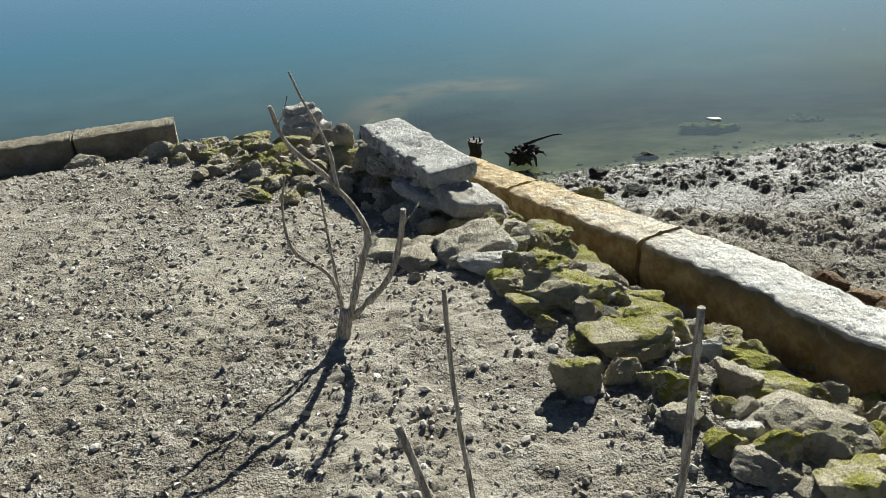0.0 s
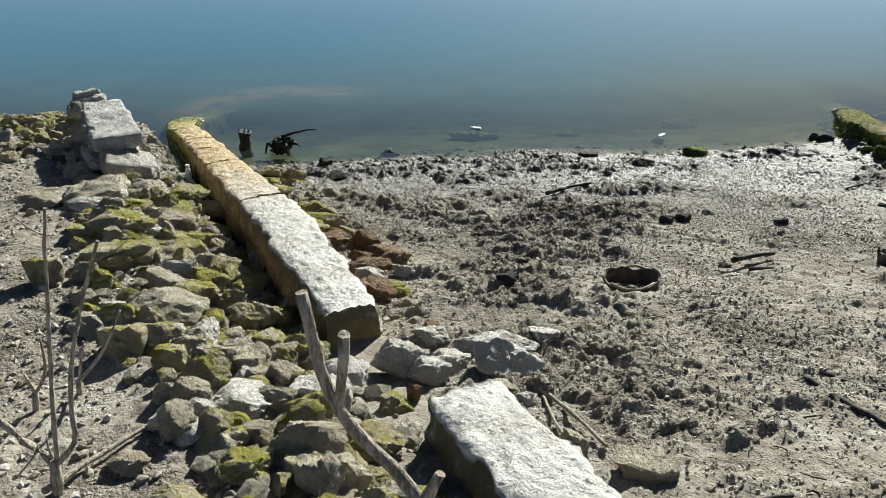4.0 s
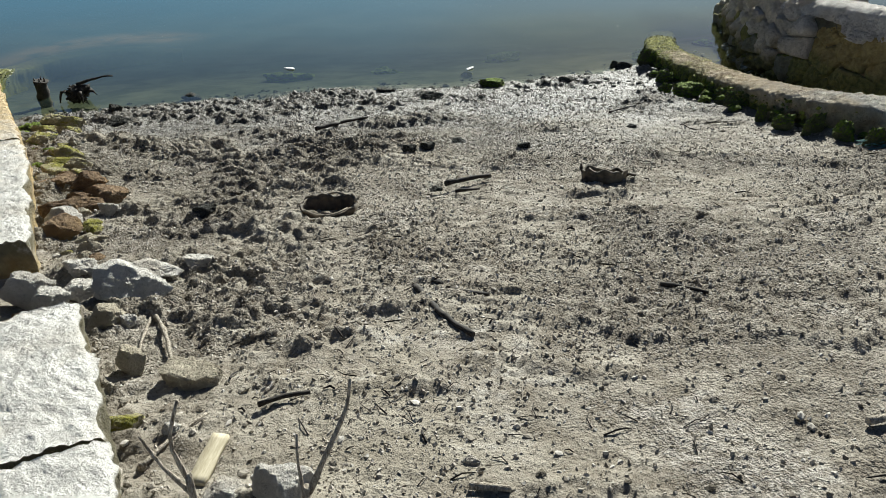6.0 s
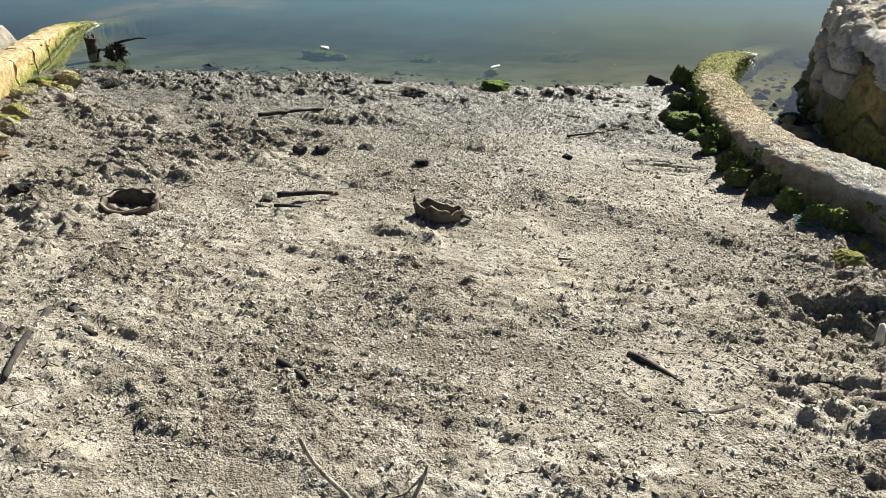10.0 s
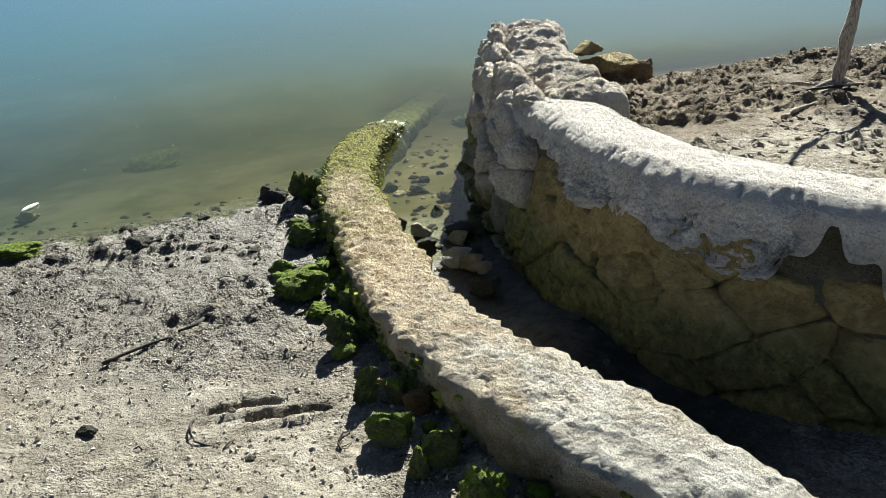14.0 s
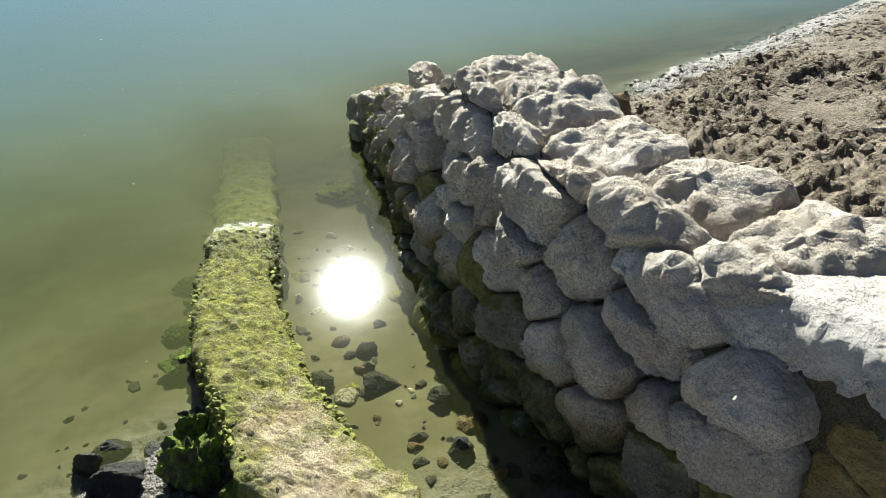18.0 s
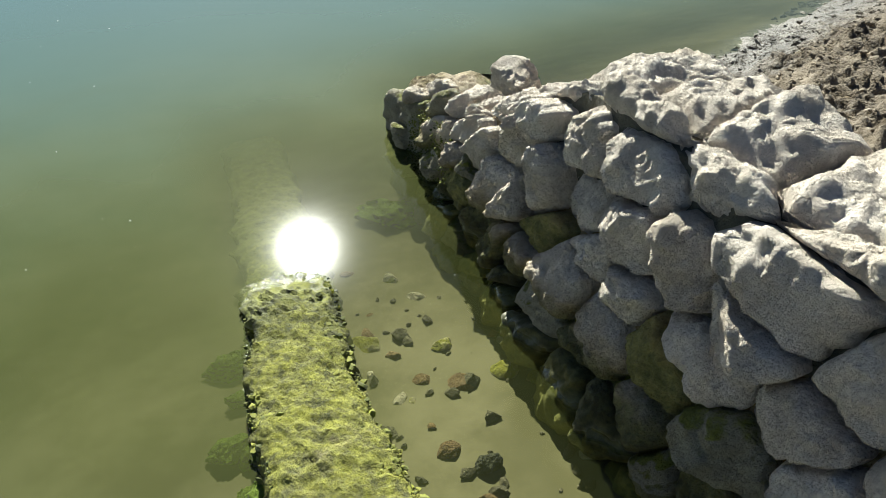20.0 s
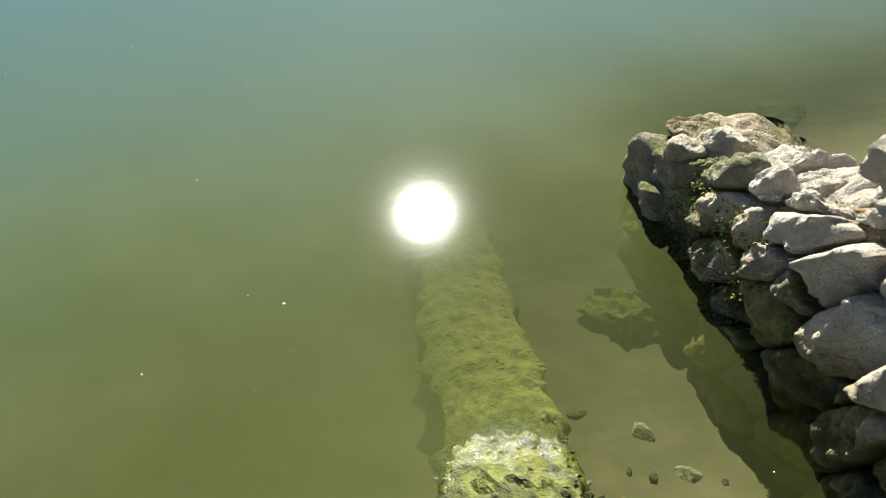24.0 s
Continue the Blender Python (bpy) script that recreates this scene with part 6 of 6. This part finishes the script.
# the stump and the root lump at the water
post = empty("stump", 0.28, 6.14, -0.02, "black wet wooden post stump standing in shallow water", "stump")
core = part("post", tube([(0, 0, -0.1), (0.003, 0, 0.06), (0.0, 0, 0.14), (0.005, 0, 0.17)], 0.05, 0.058, sides=12, crook=0.2), DRIFT, post)
for k in range(4):
    part("splinter", tube([(0.035 * math.cos(k * 1.7), 0.035 * math.sin(k * 1.7), 0.14), (0.045 * math.cos(k * 1.7), 0.045 * math.sin(k * 1.7), 0.2)], 0.012, 0.004, seed=k), DRIFT, core)
root = empty("root_lump", 0.66, 5.98, 0.02, "dark spiky root lump with a branch, at the water's edge", "driftwood")
part("lump", mesh_of("lump", faceted(91, 12, 4, 0.22)), DRIFT, root).matrix_local = pose(0, 0, 0.03) @ Matrix.Diagonal((0.25, 0.2, 0.2, 1))
for k in range(5):
    a = k * 1.31
    part("root", tube([(0.07 * math.cos(a), 0.06 * math.sin(a), 0.05), (0.13 * math.cos(a), 0.1 * math.sin(a), 0.07 + 0.03 * math.sin(k * 2.3)), (0.17 * math.cos(a), 0.13 * math.sin(a), 0.03 + 0.05 * math.sin(k * 1.3))], 0.022, 0.006, seed=k), DRIFT, root)
part("branch", tube([(0, 0.02, 0.12), (0.12, 0.05, 0.15), (0.24, 0.08, 0.17), (0.3, 0.1, 0.165)], 0.014, 0.006), DRIFT, root)

# foam scraps, a bottle, netting
foam_white = plain_material("white_foam", (0.75, 0.75, 0.73), (0.88, 0.88, 0.86), 0.7, 40, 0.003)
for x, y, w in [(2.36, 6.86, 0.15), (2.16, 5.74, 0.13), (4.1, 6.6, 0.12)]:
    ob = new("foam_scrap", mesh_of("foam_scrap", faceted(int(x * 50), 9, 2, 0.1)))
    ob.data.materials.append(foam_white)
    ob.matrix_world = pose(x, y, 0.004, 4, 3, x * 60) @ Matrix.Diagonal((w, w * 0.55, 0.022, 1))
    tagged(ob, "white scrap of foam floating on shallow water", "foam", "foam scraps at the waterline")
bottle_mat = plain_material("clouded_plastic", (0.45, 0.5, 0.55), (0.75, 0.78, 0.8), 0.25, 12, 0.003)
bottle = empty("plastic_bottle", 0.26, 4.82, 0.02, "crumpled clear plastic bottle standing in the ditch", "bottle")
part("body", tube([(0, 0, 0), (0.005, 0, 0.06), (-0.004, 0, 0.11), (0, 0, 0.15)], 0.033, 0.03, sides=12, crook=0.3), bottle_mat, bottle)
neck = part("neck", tube([(0, 0, 0.15), (0, 0, 0.17), (0.002, 0, 0.2)], 0.026, 0.011, sides=12, crook=0), bottle_mat, bottle)
part("cap", tube([(0.002, 0, 0.2), (0.002, 0, 0.21), (0.002, 0, 0.222)], 0.014, 0.014, sides=12, crook=0, knots=False), foam_white, neck, "white screw cap")
net = empty("net_scrap", 6.42, 3.6, 0.19, "teal tangle of old fishing net by the wall", "net")
net_mat = plain_material("teal_nylon", (0.1, 0.3, 0.28), (0.22, 0.45, 0.42), 0.6, 30, 0.001)
nr = random.Random(5)
for k in range(16):
    q = [(nr.uniform(-0.13, 0.13), nr.uniform(-0.07, 0.07), nr.uniform(0, 0.05)) for _ in range(4)]
    part("strand", tube(q, 0.0016, 0.0014, sides=4, crook=0, knots=False), net_mat, net)

# ---- pebbles, clods and small rubble, too many to count ----
ico_bm = bmesh.new()
bmesh.ops.create_icosphere(ico_bm, subdivisions=1, radius=1)
ico_bm.verts.ensure_lookup_table()
ICO = np.array([v.co[:] for v in ico_bm.verts])
ICO_FACES = np.array([[v.index for v in f.verts] for f in ico_bm.faces])
ico_bm.free()


OCTA = np.array([(1, 0, 0), (0, 1, 0), (-1, 0, 0), (0, -1, 0), (0, 0, 1), (0, 0, -1)], float)
OCTA_FACES = np.array([(0, 1, 4), (1, 2, 4), (2, 3, 4), (3, 0, 4), (1, 0, 5), (2, 1, 5), (3, 2, 5), (0, 3, 5)])


def scatter(name, x, y, size, flat, material, label, sink=0.3, ragged=0.32, z=None, seed=1, tiny=False):
    """Many small stones in one mesh, each with its own shape and turn."""
    r = np.random.RandomState(seed)
    n = len(x)
    ball, ball_faces = (OCTA, OCTA_FACES) if tiny else (ICO, ICO_FACES)
    shape = ball[None] * (1 + r.uniform(-ragged, ragged, (n, len(ball), 1)))
    shape = shape * np.stack([np.ones(n), r.uniform(0.6, 1.0, n), flat * r.uniform(0.7, 1.2, n)], 1)[:, None]
    if tiny:
        k = r.normal(0, 1, (n, 4))
        w, p, q, o = (k / np.linalg.norm(k, axis=1)[:, None]).T
        turn = np.stack([1 - 2 * (q * q + o * o), 2 * (p * q - o * w), 2 * (p * o + q * w), 2 * (p * q + o * w), 1 - 2 * (p * p + o * o), 2 * (q * o - p * w), 2 * (p * o - q * w), 2 * (q * o + p * w), 1 - 2 * (p * p + q * q)], 1).reshape(n, 3, 3)
        shape = np.einsum("nij,nkj->nki", turn, shape)
    a = r.uniform(0, 2 * np.pi, n)
    c, s = np.cos(a)[:, None], np.sin(a)[:, None]
    px, py = shape[..., 0] * c - shape[..., 1] * s, shape[..., 0] * s + shape[..., 1] * c
    base = ground_height(x, y) if z is None else z
    h = shape[..., 2] + (r.uniform(-0.3, 0.3, n))[:, None] * px
    co = np.stack([x[:, None] + px * size[:, None], y[:, None] + py * size[:, None], base[:, None] + (h + (1 - sink) * flat - 0.3) * size[:, None]], -1)
    faces = (ball_faces[None] + (np.arange(n) * len(ball))[:, None, None]).reshape(-1, 3)
    ob = new(name, mesh_from(name, co.reshape(-1, 3), faces, False))
    ob.data.materials.append(material)
    return tagged(ob, label, name.replace("_", " "), kind="stuff")


def island_material(name, colors, rough=0.9, wet=True, film=False):
    n = Nodes(name)
    ramp = n.t.nodes.new("ShaderNodeValToRGB")
    ramp.color_ramp.interpolation = "LINEAR"
    for k, c in enumerate(colors):
        e = ramp.color_ramp.elements[k] if k < 2 else ramp.color_ramp.elements.new(k / (len(colors) - 1))
        e.position, e.color = k / (len(colors) - 1), (*c, 1)
    n.t.links.new(n.geo.outputs["Random Per Island"], ramp.inputs[0])
    z = n.xyz(n.geo.outputs["Position"])[2]
    fine = n.noise(120, 4)
    col = n.mix(n.step(fine, 0.35, 0.7, 0.0, 0.45), ramp.outputs[0], (0.1, 0.085, 0.06))
    w = n.step(z, 0.09, 0.0) if wet else 0.0
    col = n.mix(w, col, n.mix(1.0, col, (0.38, 0.4, 0.36), "MULTIPLY"))
    matt = n.math("SUBTRACT", rough, n.math("MULTIPLY", w, 0.4))
    if film:      # a film of water just above the waterline
        col = n.mix(n.step(z, 0.10, 0.045), col, n.mix(1.0, col, (0.42, 0.44, 0.40), "MULTIPLY"))
        matt = n.step(n.math("ADD", z, n.math("MULTIPLY", n.math("SUBTRACT", n.noise(9, 3), 0.5), 0.05)), 0.022, 0.012, rough, 0.22)
    return n.done(col, matt, n.bump(fine, 0.5, 0.004))


PEBBLES = island_material("mixed_pebbles", [(0.17, 0.145, 0.11), (0.34, 0.305, 0.25), (0.45, 0.41, 0.35), (0.28, 0.245, 0.195), (0.66, 0.62, 0.56), (0.22, 0.185, 0.14)])
ps = np.random.RandomState(3)


def keep_where(n, x0, x1, y0, y1, chance):
    x, y = ps.uniform(x0, x1, n), ps.uniform(y0, y1, n)
    ok = ps.uniform(0, 1, n) < chance(x, y)
    return x[ok], y[ok]


def west_side(x, y):
    return (along(LINE_1, y) - x > 0.15) & (ground_base(x, y) > 0.0)


def beach_side(x, y):
    return (x - along(LINE_1, y) > 0.14) & (along(LINE_3, y) - x > 0.16) & (ground_base(x, y) > -0.04)


x, y = keep_where(40000, -3, 2.6, 0.2, 6.1, lambda x, y: west_side(x, y) * (0.35 + 0.65 * smooth(0.35, 0.6, fbm(x * 2, y * 2, 7, 3))))
scatter("pebbles", x, y, 0.004 + 0.013 * ps.uniform(0, 1, len(x)) ** 2.4, 0.7, PEBBLES, "loose pale pebbles and grit over the mud terrace", 0.6, seed=2, tiny=True)
x, y = keep_where(150000, 0.5, 7.2, 0.2, 6.2, lambda x, y: beach_side(x, y) * (0.3 + 0.7 * smooth(0.4, 0.6, fbm(x * 1.6, y * 1.6, 8, 3))) * smooth(6.8, 4.6, y))
scatter("pebbles", x, y, 0.0034 + 0.0085 * ps.uniform(0, 1, len(x)) ** 2.6, 0.7, PEBBLES, "fine pale gravel strewn over the beach", 0.6, seed=4, tiny=True)
x, y = keep_where(8000, -3, 2.6, 0.2, 6.1, lambda x, y: west_side(x, y) * (0.3 + 0.7 * smooth(0.4, 0.6, fbm(x * 1.5, y * 1.5, 9, 3))))
scatter("pebbles", x, y, 0.007 + 0.015 * ps.uniform(0, 1, len(x)) ** 2, 0.65, PEBBLES, "larger pale stones strewn over the mud terrace", 0.25, 0.3, seed=12)
x, y = keep_where(2200, 1.0, 7.2, 0.2, 4.6, lambda x, y: beach_side(x, y) * (0.15 + 0.85 * smooth(0.45, 0.65, fbm(x * 1.2, y * 1.2, 10, 3))) * smooth(4.6, 2.0, y))
scatter("pebbles", x, y, 0.006 + 0.012 * ps.uniform(0, 1, len(x)) ** 2.4, 0.6, PEBBLES, "larger pale stones strewn over the beach", 0.3, 0.3, seed=13)
x, y = keep_where(7000, 0.5, 7.2, 0.2, 6.4, lambda x, y: beach_side(x, y) * (0.04 + 0.96 * rough_beach(x, y)) * smooth(0.8, 1.2, ((x - 5.55) / 0.75) ** 2 + ((y - 4.15) / 0.6) ** 2))
scatter("mud_clods", x, y, 0.006 + 0.022 * ps.uniform(0, 1, len(x)) ** 2.6, 0.42, GROUND, "crumbled grey-brown mud clods on the beach", 0.75, 0.22, seed=5)
x, y = keep_where(9000, 7.0, 11.5, 4.0, 9.0, lambda x, y: (x - along(LINE_4, y) > 0.22) * (ground_base(x, y) > -0.03) * smooth(0.42, 0.62, fbm(x * 1.3, y * 1.3, 81, 3) + 0.22 * smooth(5.8, 6.8, y)))
scatter("mud_clods", x, y, 0.008 + 0.026 * ps.uniform(0, 1, len(x)) ** 2.2, 0.55, GROUND, "crumbled brown mud clods on the bank", 0.65, 0.25, seed=6)
x, y = keep_where(3200, -1.6, 2.9, 0.5, 5.6, lambda x, y: (along(LINE_1, y) - x > 0.12) * (along(LINE_1, y) - x < np.interp(y, [1, 2, 3, 4, 5, 6], [0.9, 1.2, 1.0, 0.8, 0.8, 0.8])) * (ground_base(x, y) > -0.1))
scatter("small_rubble", x, y, 0.015 + 0.04 * ps.uniform(0, 1, len(x)) ** 1.8, 0.65, GREY_MOSS, "small grey and mossy rubble in the ditch", 0.35, 0.35, seed=7)
x, y = keep_where(480, 5.9, 7.6, 2.0, 7.6, lambda x, y: ((x - along(LINE_3, y) > 0.16) & (along(LINE_4, y) - x > 0.25)) | ((y < 3.2) & (x > 6.45)))
scatter("small_rubble", x, y, 0.008 + 0.03 * ps.uniform(0, 1, len(x)) ** 2.5, 0.6, MUDSTONE, "small wet rubble along the channel bed", 0.4, 0.35, seed=8)
x, y = keep_where(700, 0.6, 6.0, 1.8, 6.6, lambda x, y: ((x - along(LINE_1, y) > 0.15) & (x - along(LINE_1, y) < 0.55)) | ((along(LINE_3, y) - x > 0.12) & (along(LINE_3, y) - x < 0.32) & (y > 3.6)))
scatter("small_rubble", x, y, 0.012 + 0.035 * ps.uniform(0, 1, len(x)) ** 2.2, 0.6, GREY_MOSS, "small stones along the feet of the low walls", 0.4, 0.35, seed=9)
x, y = keep_where(1200, 0.2, 7.0, 5.5, 7.2, lambda x, y: (np.abs(ground_base(x, y)) < 0.06) * 0.8)
scatter("small_rubble", x, y, 0.008 + 0.03 * ps.uniform(0, 1, len(x)) ** 2.5, 0.5, DARK_WET, "dark wet pebbles along the waterline", 0.4, 0.35, seed=10)


# straw and splinters strewn over the beach
def straws(x, y, length, thick, material, label, seed):
    """Many short bent straws lying on the ground, in one mesh."""
    r = np.random.RandomState(seed)
    n = len(x)
    a = r.uniform(0, np.pi, n)
    mids = r.uniform(-0.25, 0.25, n)
    co, faces = [], []
    for k, along_it in enumerate((-0.5, 0.0, 0.5)):
        cx = x + np.cos(a) * along_it * length - np.sin(a) * mids * length * (k == 1)
        cy = y + np.sin(a) * along_it * length + np.cos(a) * mids * length * (k == 1)
        cz = ground_height(cx, cy) + thick * 0.8 + (k == 1) * 0.006
        t = thick * (1.0, 0.85, 0.5)[k]
        for sx, sz in ((1, 0), (0, 1), (-1, 0), (0, -1)):
            co.append(np.stack([cx - np.sin(a) * sx * t, cy + np.cos(a) * sx * t, cz + sz * t], -1))
    co = np.stack(co, 1)
    ring = [(j + 4 * k, (j + 1) % 4 + 4 * k, (j + 1) % 4 + 4 * k + 4, j + 4 * k + 4) for k in (0, 1) for j in range(4)] + [(3, 2, 1, 0), (8, 9, 10, 11)]
    faces = (np.array(ring)[None] + 12 * np.arange(n)[:, None, None]).reshape(-1, 4)
    ob = new("straw", mesh_from("straw", co.reshape(-1, 3), faces, False))
    ob.data.materials.append(material)
    return tagged(ob, label, "straw", kind="stuff")


q = np.random.RandomState(77)
x, y = keep_where(1500, 2.6, 6.9, 0.3, 5.6, lambda x, y: beach_side(x, y) * (0.1 + 0.9 * smooth(0.5, 0.64, fbm(x * 1.9, y * 2.6, 55, 3))))
straws(x, y, 0.02 + 0.07 * q.uniform(0, 1, len(x)) ** 2, 0.0016 + 0.003 * q.uniform(0, 1, len(x)) ** 3, DRIFT, "dark straw and splinters strewn over the mud", 78)
x, y = keep_where(700, 0.0, 6.9, 0.3, 5.0, lambda x, y: (beach_side(x, y) | west_side(x, y)) * 0.6)
straws(x, y, 0.02 + 0.07 * q.uniform(0, 1, len(x)) ** 2, 0.0014 + 0.002 * q.uniform(0, 1, len(x)) ** 3, TWIG, "pale dry straw strewn over the shore", 79)
x, y = keep_where(420, 2.4, 6.9, 0.4, 5.6, lambda x, y: beach_side(x, y) * 0.7)
scatter("crumbs", x, y, 0.006 + 0.013 * ps.uniform(0, 1, len(x)) ** 2.5, 0.55, MUDSTONE, "dark brown crumbs and small stones on the beach", 0.3, 0.35, seed=14)

# ---- moss clumps on the walls near the water ----
def wall_rows(line, y0, y1, n, seed):
    """Random places on a low wall between two y's: over its top and down both sides."""
    r = np.random.RandomState(seed)
    rows = catmull(line, 0.02)
    rows = rows[(rows[:, 1] > y0) & (rows[:, 1] < y1)]
    k = rows[r.randint(0, len(rows), n)]
    u = r.uniform(-1.5, 1.5, n)
    side = np.clip(u, -1, 1)
    down = np.maximum(np.abs(u) - 1, 0) * 0.34
    x = k[:, 0] + side * (k[:, 3] / 2 + 0.006) + r.uniform(-0.01, 0.01, n)
    return x, k[:, 1] + r.uniform(-0.02, 0.02, n), k[:, 2] - down - 0.012 * side**6, down


MOSS = island_material("shaggy_green_moss", [(0.05, 0.065, 0.008), (0.16, 0.18, 0.015), (0.26, 0.27, 0.03), (0.10, 0.12, 0.012), (0.33, 0.34, 0.05)], wet=False, film=True)
for line, y0, y1, n, seed in ((WALL_3, 5.75, 7.7, 5200, 31), (WALL_1, 5.2, 7.0, 1500, 32)):
    x, y, z, down = wall_rows(line, y0, y1, n, seed)
    q = np.random.RandomState(seed)
    ok = q.uniform(0, 1, n) < smooth(0.38, 0.62, fbm(x * 5, y * 5, 301, 3) + 0.25 * smooth(y0, y0 + 0.9, y)) + (down > 0) * 0.8
    ok &= (z > 0.05) | (q.uniform(0, 1, n) < 0.25) | (down > 0.02)
    scatter("moss", x[ok], y[ok], 0.0035 + 0.009 * q.uniform(0, 1, ok.sum()) ** 2, 0.6, MOSS, "shaggy yellow-green moss tufts on the low wall", 0.6, 0.5, z=z[ok], seed=seed)
x, y, z, down = wall_rows(WALL_3, 3.4, 5.9, 3600, 33)
ok = (down > 0.02) & (x < along(LINE_3, y))
q = np.random.RandomState(34)
scatter("moss", x[ok], y[ok], 0.006 + 0.016 * q.uniform(0, 1, ok.sum()) ** 2, 0.7, MOSS, "dark green moss and crumbs down the wall's side", 0.6, 0.5, z=z[ok], seed=34)
q = np.random.RandomState(35)
k = q.randint(int(len(face) * 0.93), len(face), 1300)
z = q.uniform(-0.05, 0.27, 1300) * face[k, 2] / 0.35
p = np.array([face_at(i, h, o) for i, h, o in zip(k, z, q.uniform(0.0, 0.03, 1300))])
scatter("moss", p[:, 0], p[:, 1], 0.002 + 0.004 * q.uniform(0, 1, 1300) ** 2, 0.8, MOSS, "green moss on the rubble wall's wet end", 0.6, 0.5, z=p[:, 2], seed=36)

# tiny white specks drifting near the wall's end, added for sun sparkles
q = np.random.RandomState(41)
x, y = q.normal(5.6, 0.9, 60), q.uniform(6.5, 11.0, 60)
ok = (np.abs(x - along(LINE_3, y)) > 0.25) & (x < along(LINE_4, y) - 0.35)
scatter("foam_specks", x[ok], y[ok], 0.002 + 0.004 * q.uniform(0, 1, ok.sum()) ** 2, 0.5, foam_white, "tiny white specks on the water that stand for sun sparkles", 0.5, 0.2, z=np.full(ok.sum(), 0.0), seed=42)
